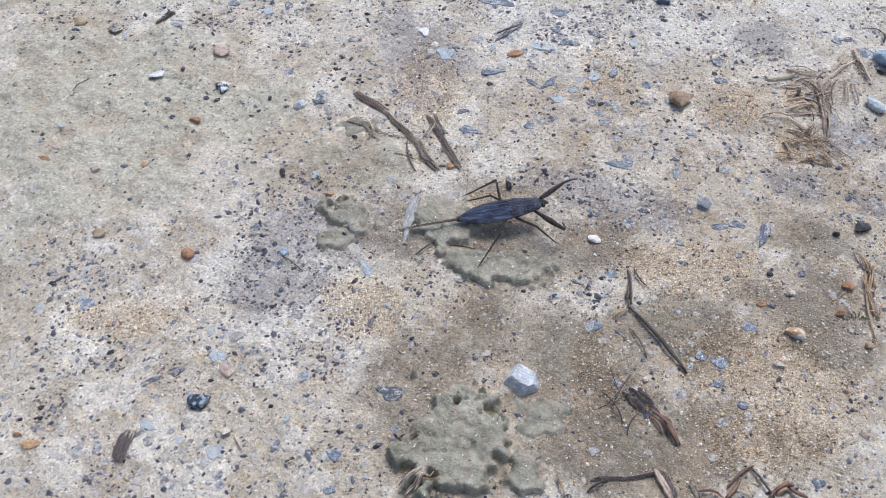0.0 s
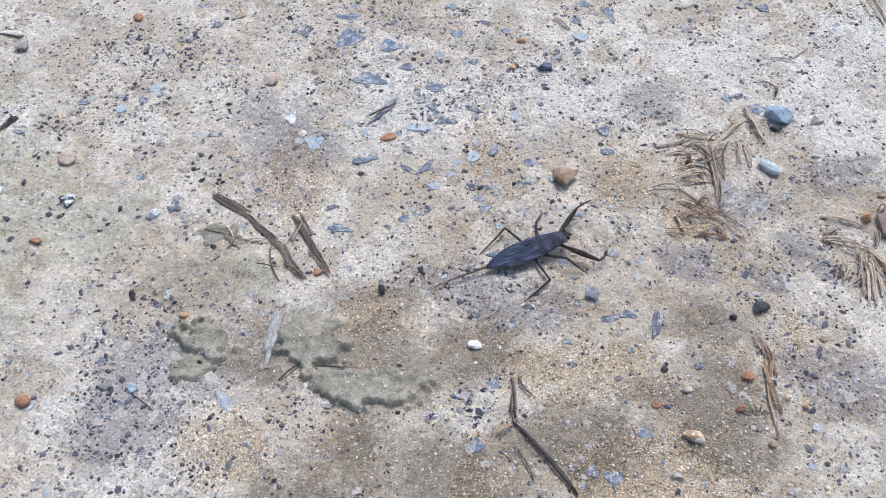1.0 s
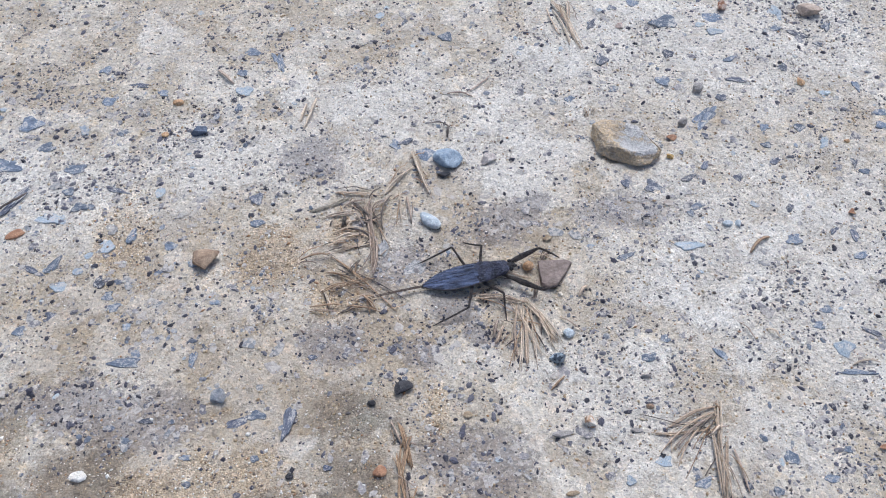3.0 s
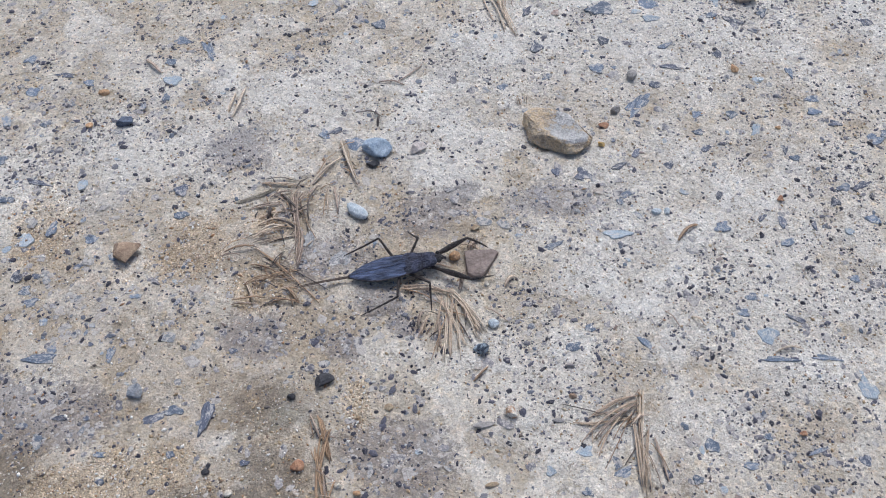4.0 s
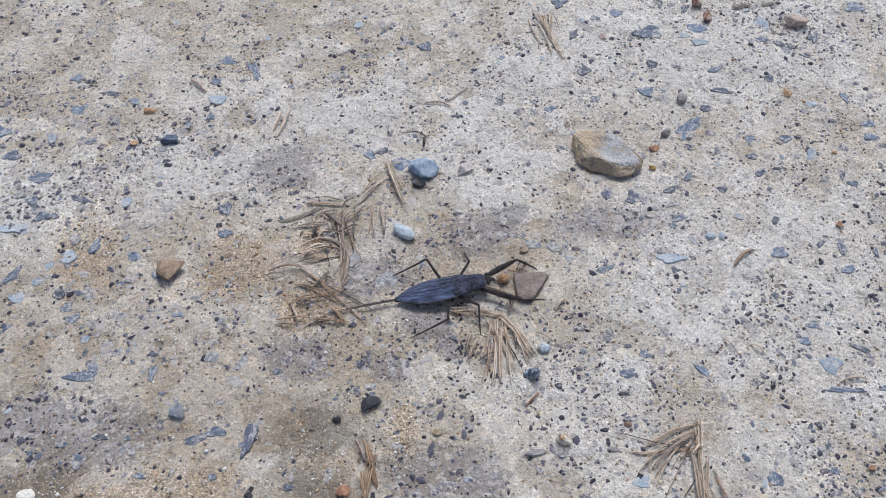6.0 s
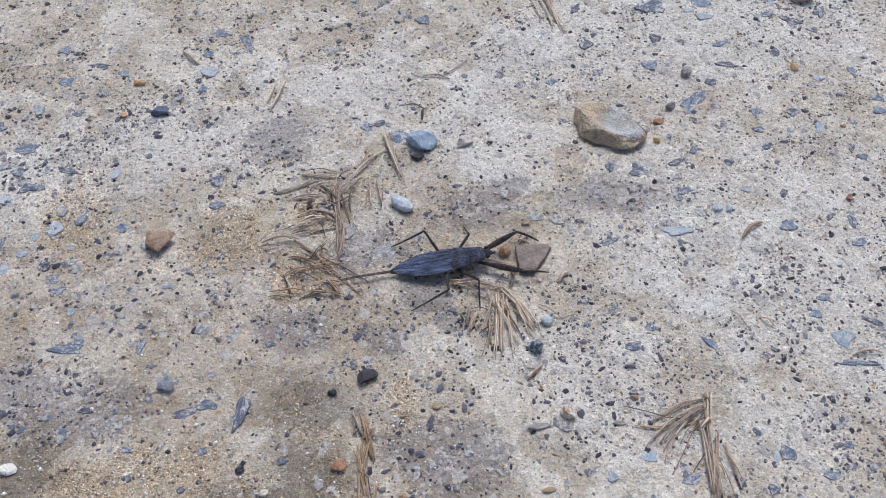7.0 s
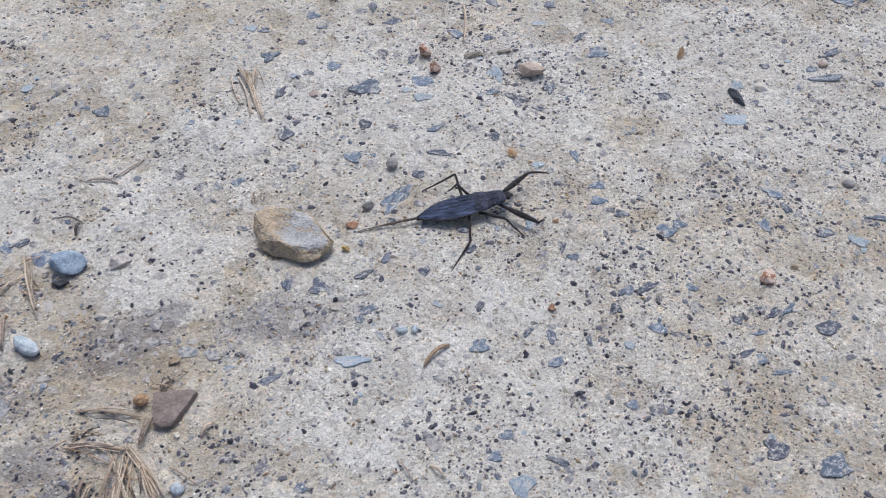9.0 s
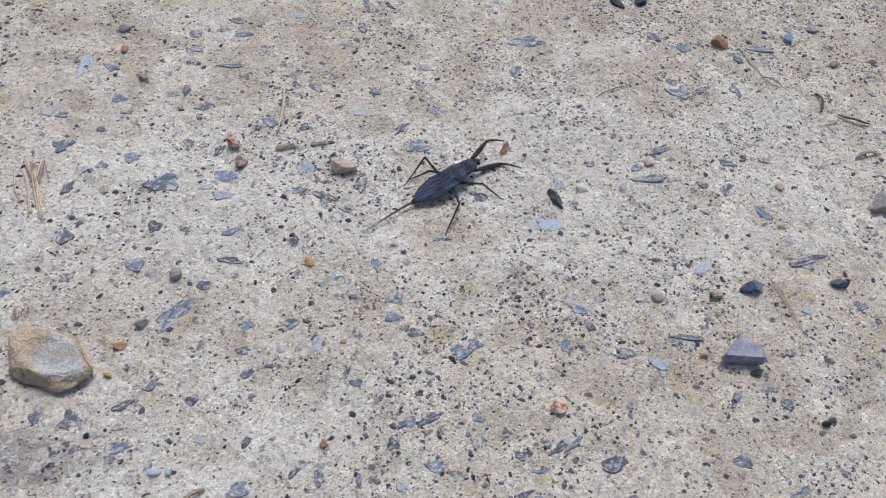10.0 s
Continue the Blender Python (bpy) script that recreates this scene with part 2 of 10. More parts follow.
def ground_material():
    m, nt, b, pos = blank("worn_concrete", 0.85)

    def field(name):
        a = nt.nodes.new("ShaderNodeAttribute")
        a.attribute_name = name
        return a.outputs["Fac"]

    broad, mid, fine = noise_of(nt, pos, 16.0, 6.0, 0.6), noise_of(nt, pos, 95.0, 7.0, 0.72), noise_of(nt, pos, 520.0, 5.0, 0.72)
    grit, patch = noise_of(nt, pos, 1500.0, 2.0, 0.6), noise_of(nt, pos, 230.0, 6.0, 0.75)
    rag = calc(nt, 'ADD', calc(nt, 'MULTIPLY', calc(nt, 'SUBTRACT', mid, 0.5), 1.6), calc(nt, 'MULTIPLY', calc(nt, 'SUBTRACT', fine, 0.5), 2.4))
    rag = calc(nt, 'ADD', rag, calc(nt, 'MULTIPLY', calc(nt, 'SUBTRACT', patch, 0.5), 1.2))

    def soft(name, lo, hi, k=1.0):
        v = calc(nt, 'ADD', field(name), calc(nt, 'MULTIPLY', rag, k))
        return ramp(nt, v, [(lo, (0, 0, 0)), (hi, (1, 1, 1))])

    # worn cement: sandy between its grains, and what is left of the pale skin over it
    worn = ramp(nt, mid, [(0.34, (0.46, 0.405, 0.33)), (0.46, (0.57, 0.51, 0.42)), (0.58, (0.65, 0.595, 0.505)), (0.70, (0.71, 0.66, 0.575))])
    whole = ramp(nt, patch, [(0.30, (0.60, 0.55, 0.48)), (0.43, (0.70, 0.658, 0.588)), (0.58, (0.775, 0.738, 0.672)), (0.72, (0.85, 0.818, 0.762))])
    col = mix(nt, soft("skin", 0.32, 0.68, 0.55), worn, whole)
    col = mix(nt, ramp(nt, broad, [(0.42, (0, 0, 0)), (0.58, (0.45,) * 3)]), col, (0.55, 0.475, 0.365))
    drift = noise_of(nt, pos, 34.0, 6.0, 0.68)
    col = mix(nt, 1.0, col, ramp(nt, drift, [(0.34, (0.83, 0.80, 0.765)), (0.48, (0.97, 0.95, 0.915)), (0.62, (1.06, 1.045, 1.02))]), 'MULTIPLY')
    # faint cream, rosy and cool stains in the cement
    stain = noise_of(nt, pos, 140.0, 5.0, 0.7)
    col = mix(nt, 1.0, col, ramp(nt, stain, [(0.32, (1.03, 0.96, 0.82)), (0.42, (1.0, 1.0, 0.97)), (0.52, (0.95, 0.97, 0.98)), (0.60, (1.06, 1.05, 1.03)), (0.70, (1.01, 0.945, 0.88))]), 'MULTIPLY')
    col = mix(nt, calc(nt, 'MULTIPLY', soft("pale", 0.15, 0.85), 0.5), col, (0.805, 0.79, 0.735))
    col = mix(nt, calc(nt, 'MULTIPLY', soft("sand", 0.34, 0.70), 0.42), col, (0.61, 0.51, 0.37))
    col = mix(nt, calc(nt, 'MULTIPLY', soft("grey", 0.36, 0.58, 1.5), 0.62), col, (0.255, 0.235, 0.236))
    film = ramp(nt, patch, [(0.34, (0.37, 0.33, 0.245)), (0.46, (0.50, 0.475, 0.37)), (0.56, (0.575, 0.56, 0.455)), (0.68, (0.66, 0.645, 0.55))])
    mud = mix(nt, ramp(nt, patch, [(0.38, (0, 0, 0)), (0.62, (1, 1, 1))]), (0.195, 0.167, 0.130), (0.33, 0.290, 0.230))
    smear = noise_of(nt, pos, 42.0, 6.0, 0.65)
    mud = mix(nt, ramp(nt, smear, [(0.52, (0, 0, 0)), (0.60, (0.75,) * 3)]), mud, (0.285, 0.27, 0.205))
    mud = mix(nt, ramp(nt, smear, [(0.40, (0.7,) * 3), (0.47, (0, 0, 0))]), mud, (0.43, 0.36, 0.265))
    film = mix(nt, ramp(nt, smear, [(0.42, (0.6,) * 3), (0.50, (0, 0, 0))]), film, (0.52, 0.43, 0.315))
    col = mix(nt, calc(nt, 'MULTIPLY', soft("film", 0.3, 0.7), 0.85), col, film)
    col = mix(nt, calc(nt, 'MULTIPLY', soft("mud", 0.12, 0.95), 0.88), col, mud)
    col = mix(nt, calc(nt, 'MULTIPLY', soft("damp", 0.1, 0.9), 0.9), col, mix(nt, 1.0, col, (0.82, 0.78, 0.73), 'MULTIPLY'))
    clod = mix(nt, ramp(nt, patch, [(0.38, (0, 0, 0)), (0.62, (1, 1, 1))]), (0.22, 0.208, 0.15), (0.36, 0.345, 0.27))
    col = mix(nt, calc(nt, 'MULTIPLY', soft("clod", 0.36, 0.6), 0.5), col, clod)
    # single grains of sand, and small pits with their shade put into the colour
    cells = node(nt, "ShaderNodeTexVoronoi", Scale=1000.0)
    nt.links.new(pos, cells.inputs["Vector"])
    sep = nt.nodes.new("ShaderNodeSeparateColor")
    nt.links.new(cells.outputs["Color"], sep.inputs[0])
    tint = ramp(nt, sep.outputs[0], [(0.0, (0.40, 0.36, 0.33)), (0.10, (0.80, 0.76, 0.70)), (0.5, (1.0, 0.99, 0.97)), (0.82, (1.12, 1.07, 0.98)), (1.0, (1.5, 1.48, 1.44))])
    col = mix(nt, 0.5, col, tint, 'MULTIPLY')
    sand_cells = node(nt, "ShaderNodeTexVoronoi", Scale=1700.0)
    nt.links.new(pos, sand_cells.inputs["Vector"])
    sep2 = nt.nodes.new("ShaderNodeSeparateColor")
    nt.links.new(sand_cells.outputs["Color"], sep2.inputs[0])
    kinds = ramp(nt, sep2.outputs[1], [(0.0, (0.50, 0.44, 0.40)), (0.16, (0.84, 0.77, 0.69)), (0.5, (1.03, 1.0, 0.96)), (0.75, (1.17, 1.07, 0.92)), (0.92, (1.36, 1.32, 1.26)), (1.0, (1.9, 1.87, 1.82))])
    loose = calc(nt, 'ADD', calc(nt, 'MULTIPLY', soft("sand", 0.25, 0.75), 0.6), calc(nt, 'ADD', calc(nt, 'MULTIPLY', soft("mud", 0.25, 0.75), 0.25), 0.18), True)
    col = mix(nt, loose, col, kinds, 'MULTIPLY')
    col = mix(nt, 1.0, col, ramp(nt, fine, [(0.28, (0.74, 0.72, 0.70)), (0.43, (0.97, 0.97, 0.97)), (0.7, (1.09, 1.09, 1.09))]), 'MULTIPLY')
    col = mix(nt, 1.0, col, ramp(nt, patch, [(0.28, (0.76, 0.74, 0.72)), (0.42, (1.0, 1.0, 1.0)), (0.7, (1.06, 1.06, 1.06))]), 'MULTIPLY')
    nt.links.new(col, b.inputs["Base Color"])
    wet = ramp(nt, calc(nt, 'ADD', field("mud"), calc(nt, 'MULTIPLY', fine, 0.4)), [(0.4, (0.85,) * 3), (1.0, (0.55,) * 3)])
    nt.links.new(wet, b.inputs["Roughness"])
    pile = calc(nt, 'MULTIPLY', calc(nt, 'MULTIPLY', sand_cells.outputs["Distance"], -0.7), loose)
    h = calc(nt, 'ADD', calc(nt, 'ADD', calc(nt, 'ADD', pile, calc(nt, 'MULTIPLY', mid, 2.0)), calc(nt, 'MULTIPLY', patch, 1.6)), calc(nt, 'ADD', fine, calc(nt, 'MULTIPLY', grit, 0.45)))
    bump(nt, b, h, 0.75, 0.0018)
    return m


GROUND = ground_material()

# ---- the lie of the ground ----
FILM = [(-0.212, -0.082, 0.042, 0.026, 7), (-0.350, -0.069, 0.088, 0.100, 13), (-0.279, -0.057, 0.040, 0.041, 13), (-0.304, -0.068, 0.029, 0.062, 7)]
MUD = [(-0.003, -0.123, 0.028, 0.039, 12), (-0.126, -0.114, 0.043, 0.020, 13), (-0.005, -0.101, 0.027, 0.014, -2), (-0.181, -0.120, 0.034, 0.018, 13), (-0.078, -0.189, 0.088, 0.038, 12), (-0.108, -0.159, 0.044, 0.035, 12), (-0.070, -0.138, 0.043, 0.023, 12), (-0.142, -0.148, 0.021, 0.024, 12), (-0.147, -0.201, 0.040, 0.033, 12), (-0.158, -0.173, 0.029, 0.022, 12), (-0.152, -0.107, 0.053, 0.024, 2), (-0.106, -0.099, 0.027, 0.024, 2), (-0.146, -0.082, 0.030, 0.014, 2), (-0.016, -0.111, 0.038, 0.012, -2), (-0.006, -0.100, 0.026, 0.026, -2), (-0.008, -0.080, 0.022, 0.016, -2)]
SAND = [(-0.034, -0.150, 0.044, 0.030, 12), (-0.060, -0.108, 0.034, 0.021, 13), (-0.032, -0.172, 0.036, 0.020, 12), (-0.098, -0.157, 0.013, 0.025, 12), (-0.287, -0.180, 0.033, 0.013, 12), (-0.189, -0.156, 0.014, 0.016, 12), (-0.193, -0.154, 0.023, 0.018, 7), (0.023, -0.076, 0.007, 0.016, -2), (-0.058, -0.103, 0.036, 0.012, -2), (-0.048, -0.004, 0.024, 0.028, -2), (-0.192, -0.020, 0.022, 0.036, 7), (-0.017, -0.023, 0.022, 0.016, -2), (-0.106, 0.010, 0.018, 0.030, 7), (-0.150, -0.090, 0.021, 0.022, 7), (-0.012, 0.011, 0.018, 0.014, -2)]
GREY = [(-0.086, -0.078, 0.030, 0.016, -2), (-0.215, -0.085, 0.036, 0.020, 7), (0.011, -0.011, 0.023, 0.016, -8), (0.036, -0.098, 0.025, 0.019, -2), (-0.017, -0.046, 0.015, 0.011, -2), (-0.030, 0.052, 0.022, 0.015, -2), (0.112, 0.016, 0.036, 0.017, -2), (0.052, 0.009, 0.023, 0.015, 20), (0.066, 0.020, 0.012, 0.007, 20), (0.030, -0.031, 0.014, 0.010, -2), (0.019, -0.051, 0.011, 0.008, -2), (0.043, -0.046, 0.010, 0.008, -2), (-0.204, 0.002, 0.032, 0.044, 7), (-0.221, -0.120, 0.044, 0.023, 7), (-0.232, -0.149, 0.028, 0.025, 12), (-0.111, -0.071, 0.028, 0.015, 2)]
PALE = [(-0.085, 0.045, 0.060, 0.040, 0), (0.170, 0.125, 0.150, 0.080, 10), (0.330, 0.130, 0.110, 0.100, 18), (-0.209, -0.161, 0.034, 0.034, 12), (0.056, 0.058, 0.043, 0.067, -2), (0.093, -0.070, 0.036, 0.038, -2), (-0.238, -0.146, 0.038, 0.021, 7), (0.429, 0.147, 0.077, 0.081, -2), (-0.220, -0.123, 0.029, 0.030, 13), (-0.131, 0.032, 0.089, 0.040, 13), (-0.001, 0.080, 0.064, 0.035, 7), (0.169, -0.016, 0.088, 0.112, -2)]
CLOD = [(-0.143, -0.203, 0.021, 0.021, 12, 0.0050), (-0.1175, -0.2090, 0.0075, 0.0110, 5, 0.0032), (-0.208, -0.109, 0.013, 0.011, 13, 0.0030), (-0.211, -0.121, 0.008, 0.008, 13, 0.0020), (-0.147, -0.121, 0.025, 0.0085, 8, 0.0028), (-0.130, -0.119, 0.013, 0.009, 13, 0.0024), (-0.168, -0.108, 0.013, 0.009, 7, 0.0030), (-0.170, -0.104, 0.015, 0.011, 13, 0.0012), (-0.219, -0.056, 0.009, 0.007, 13, 0.0009), (-0.114, -0.187, 0.013, 0.009, 12, 0.0015)]
DAMP = [(-0.100, -0.030, 0.050, 0.060, -2), (-0.035, -0.005, 0.034, 0.036, -2), (-0.030, -0.150, 0.062, 0.048, 12), (-0.050, -0.062, 0.066, 0.056, -2), (-0.215, -0.088, 0.050, 0.030, 7), (-0.090, -0.092, 0.040, 0.024, -2), (-0.015, -0.020, 0.034, 0.025, -2), (0.026, -0.108, 0.031, 0.018, -2), (-0.074, -0.172, 0.099, 0.057, 12), (-0.142, -0.146, 0.030, 0.032, 12), (0.018, -0.102, 0.051, 0.023, -2), (0.004, -0.047, 0.043, 0.022, -2), (0.043, 0.003, 0.041, 0.029, -5), (-0.007, 0.008, 0.028, 0.021, -2), (0.007, -0.097, 0.047, 0.025, -2)]
DENSE = [(-0.086, -0.078, 0.034, 0.018, -2), (-0.205, -0.090, 0.040, 0.022, 7), (-0.150, 0.070, 0.090, 0.050, 7), (-0.321, -0.160, 0.035, 0.020, 13), (-0.228, -0.159, 0.039, 0.043, 12), (-0.233, -0.229, 0.050, 0.015, 12), (-0.256, 0.039, 0.062, 0.038, 7), (-0.111, 0.041, 0.061, 0.060, 7), (-0.089, -0.032, 0.024, 0.022, 13), (0.038, -0.103, 0.025, 0.014, -2), (-0.072, -0.021, 0.040, 0.024, -2), (0.112, 0.013, 0.031, 0.019, -2), (0.168, -0.100, 0.044, 0.026, -2), (0.123, 0.019, 0.036, 0.018, -6), (0.010, -0.012, 0.015, 0.010, -8), (0.052, 0.010, 0.018, 0.011, 20), (-0.017, -0.046, 0.014, 0.010, -2), (0.020, -0.051, 0.011, 0.008, -2)]


def lattice(ix, iy, seed):
    n = (ix.astype(np.int64) * 374761393 + iy.astype(np.int64) * 668265263 + seed * 974634777) & 0xFFFFFFFF
    n = ((n ^ (n >> 13)) * 1274126177) & 0xFFFFFFFF
    return ((n ^ (n >> 16)) & 0xFFFFFFFF) / 4294967295.0


def value_noise(x, y, seed):
    ix, iy = np.floor(x), np.floor(y)
    u, v = x - ix, y - iy
    u, v = u * u * (3 - 2 * u), v * v * (3 - 2 * v)
    a = lattice(ix, iy, seed) * (1 - u) + lattice(ix + 1, iy, seed) * u
    b = lattice(ix, iy + 1, seed) * (1 - u) + lattice(ix + 1, iy + 1, seed) * u
    return a * (1 - v) + b * v


def fbm(x, y, scale, seed, octaves=4):
    total, amp, norm = 0.0, 1.0, 0.0
    for o in range(octaves):
        total = total + amp * value_noise(x * scale * 2 ** o, y * scale * 2 ** o, seed + o)
        norm, amp = norm + amp, amp * 0.5
    return total / norm


def blobs(x, y, shapes, seed, edge=2.2, rag=1.1):
    """0 to 1 over a set of ragged ellipses."""
    best = np.zeros_like(x)
    n = fbm(x, y, 55.0, seed, 5) - 0.5
    for s in shapes:
        c, si = math.cos(radians(s[4])), math.sin(radians(s[4]))
        dx, dy = x - s[0], y - s[1]
        r = np.sqrt(((c * dx + si * dy) / s[2]) ** 2 + ((-si * dx + c * dy) / s[3]) ** 2)
        best = np.maximum(best, np.clip((1.0 - r + rag * n) * edge, 0, 1))
    return best


def clod_height(x, y, shapes=None):
    h = np.zeros_like(x)
    n = fbm(x, y, 85.0, 71, 6) - 0.5
    lump = 1.0 - np.abs(2 * fbm(x, y, 130.0, 81, 3) - 1.0) * 2.2
    rough = fbm(x, y, 240.0, 75, 3) - 0.5
    crack = np.clip(np.abs(fbm(x, y, 80.0, 91, 3) - 0.5) * 26, 0, 1)
    for s in CLOD if shapes is None else shapes:
        c, si = math.cos(radians(s[4])), math.sin(radians(s[4]))
        dx, dy = x - s[0], y - s[1]
        r = np.sqrt(((c * dx + si * dy) / s[2]) ** 2 + ((-si * dx + c * dy) / s[3]) ** 2)
        k = np.clip((0.95 - r + (1.6 * n + 1.0 * rough) * np.clip(1.5 * r, 0, 1)) * 5.0, 0, 1)
        h = np.maximum(h, k * k * (3 - 2 * k) * s[5] * 1.5 * (0.70 + 0.12 * np.clip(lump, 0, 1) + 0.5 * n) * (0.82 + 0.18 * crack))
    return h


def inner(x, y):
    """1 on the near ground, falling to 0 at its rim."""
    rim = np.minimum(np.minimum(x + 0.46, 0.62 - x), np.minimum(y + 0.32, 0.34 - y))
    return np.clip(rim / 0.04, 0, 1)


def skin_field(x, y):
    """1 where the cement's pale skin still lies, 0 where it is worn down to sand and stones."""
    n = fbm(x, y, 75.0, 121, 5) * 0.85 + fbm(x, y, 18.0, 131, 2) * 0.15
    k = np.clip((n - 0.49) * 9 + 0.5, 0, 1)
    k = k * k * (3 - 2 * k)
    return 0.5 + (k - 0.5) * (0.85 - 0.4 * np.clip((x - 0.08) / 0.1, 0, 1)) * inner(x, y)


def ground_height(x, y):
    x, y = np.asarray(x, float), np.asarray(y, float)
    skin = skin_field(x, y)
    h = 0.0022 * (fbm(x, y, 11.0, 3, 3) - 0.5) + 0.0016 * (fbm(x, y, 60.0, 9, 3) - 0.5) + 0.0010 * (fbm(x, y, 190.0, 15, 3) - 0.5)
    h = h + 0.0007 * skin + (1 - skin) * 0.0011 * (fbm(x, y, 330.0, 17, 2) - 0.5)
    h = h + blobs(x, y, FILM, 41) * (0.0012 + 0.0060 * (fbm(x, y, 75.0, 29, 4) - 0.5)) - 0.0006 * blobs(x, y, GREY, 43)
    return h * inner(x, y)


# the near ground is laid out on a fine grid, and its fields are read back from there
GX, GY = np.linspace(-0.46, 0.62, 871), np.linspace(-0.32, 0.34, 533)
FIELDS = {}


def sample(name, x, y):
    """A field of the ground between the points of its grid."""
    g = FIELDS[name]
    u = np.clip((np.asarray(x, float) - GX[0]) / (GX[1] - GX[0]), 0, len(GX) - 1.001)
    v = np.clip((np.asarray(y, float) - GY[0]) / (GY[1] - GY[0]), 0, len(GY) - 1.001)
    i, j = u.astype(int), v.astype(int)
    u, v = u - i, v - j
    return (g[j, i] * (1 - u) + g[j, i + 1] * u) * (1 - v) + (g[j + 1, i] * (1 - u) + g[j + 1, i + 1] * u) * v


def surface_height(x, y):
    """The ground with the mud clods on it."""
    c = sample("clod_height", x, y)
    return sample("height", x, y) + np.where(c > 0.0003, c - 0.0003, 0.0)


def gz(x, y):
    return float(surface_height(np.array([x]), np.array([y]))[0])


def rest(x, y, turn):
    """The pose of a small walker whose body clears the ground under it."""
    c, s = math.cos(radians(turn)), math.sin(radians(turn))
    high = max(gz(x + c * k, y + s * k) for k in (-0.016, -0.008, 0.0, 0.008, 0.014))
    return pose(x, y, max(0.0, high - 0.0008), 0, 0, turn)


def build_ground():
    far = np.array([0.75, 1.0, 1.6, 3.0, 6.0, 12.0, 30.0])
    xs = np.concatenate([(-far + 0.08)[::-1], GX, far + 0.08])
    ys = np.concatenate([(-far)[::-1], GY, far])
    X, Y = np.meshgrid(xs, ys)
    Z = ground_height(X.ravel(), Y.ravel())
    co = np.stack([X.ravel(), Y.ravel(), Z], 1)
    nx, ny = len(xs), len(ys)
    i = np.arange(nx * ny).reshape(ny, nx)
    quads = np.stack([i[:-1, :-1], i[:-1, 1:], i[1:, 1:], i[1:, :-1]], -1).reshape(-1, 4)
    me = bpy.data.meshes.new("ground")
    me.vertices.add(len(co))
    me.vertices.foreach_set("co", co.ravel())
    me.loops.add(quads.size)
    me.loops.foreach_set("vertex_index", quads.ravel())
    me.polygons.add(len(quads))
    me.polygons.foreach_set("loop_start", np.arange(0, quads.size, 4))
    me.update(calc_edges=True)
    me.polygons.foreach_set("use_smooth", np.ones(len(quads), bool))
    x, y, ring = co[:, 0], co[:, 1], len(far)
    values = {name: blobs(x, y, shapes, seed, 1.6) for name, shapes, seed in
              (("film", FILM, 41), ("mud", MUD, 42), ("grey", GREY, 43), ("sand", SAND, 44), ("pale", PALE, 45), ("damp", DAMP, 46), ("dense", DENSE, 47))}
    lumps = clod_height(x, y)
    values["clod"], values["skin"] = np.clip(lumps / 0.0014, 0, 1), skin_field(x, y)
    for name, value in values.items():
        a = me.attributes.new(name, 'FLOAT', 'POINT')
        a.data.foreach_set("value", value.astype(np.float32))
    for name, value in (*values.items(), ("height", Z), ("clod_height", lumps)):
        FIELDS[name] = value.reshape(ny, nx)[ring:-ring, ring:-ring]
    me.materials.append(GROUND)
    return tagged(new("ground", me), "worn pale concrete with dark aggregate, sand and dried mud", "ground", kind="structure")


ground = build_ground()


def clod_mat():
    """Grey-olive mud, drying lighter on its ridges."""
    m, nt, b, pos = blank("mud_clod", 0.75)
    big, mid, fine = noise_of(nt, pos, 60.0, 5.0, 0.6), noise_of(nt, pos, 260.0, 5.0, 0.65), noise_of(nt, pos, 1300.0, 3.0)
    col = ramp(nt, calc(nt, 'ADD', calc(nt, 'MULTIPLY', big, 0.5), calc(nt, 'MULTIPLY', mid, 0.5)), [(0.36, (0.175, 0.155, 0.110)), (0.45, (0.255, 0.240, 0.175)), (0.55, (0.330, 0.318, 0.24)), (0.64, (0.46, 0.43, 0.335))])
    col = mix(nt, ramp(nt, noise_of(nt, pos, 150.0, 5.0, 0.7), [(0.48, (0, 0, 0)), (0.62, (0.7,) * 3)]), col, (0.37, 0.305, 0.23))
    col = mix(nt, 1.0, col, ramp(nt, fine, [(0.3, (0.75,) * 3), (0.7, (1.2,) * 3)]), 'MULTIPLY')
    nt.links.new(col, b.inputs["Base Color"])
    bump(nt, b, calc(nt, 'ADD', calc(nt, 'MULTIPLY', mid, 2.0), calc(nt, 'MULTIPLY', fine, 0.6)), 0.55, 0.0016)
    return m


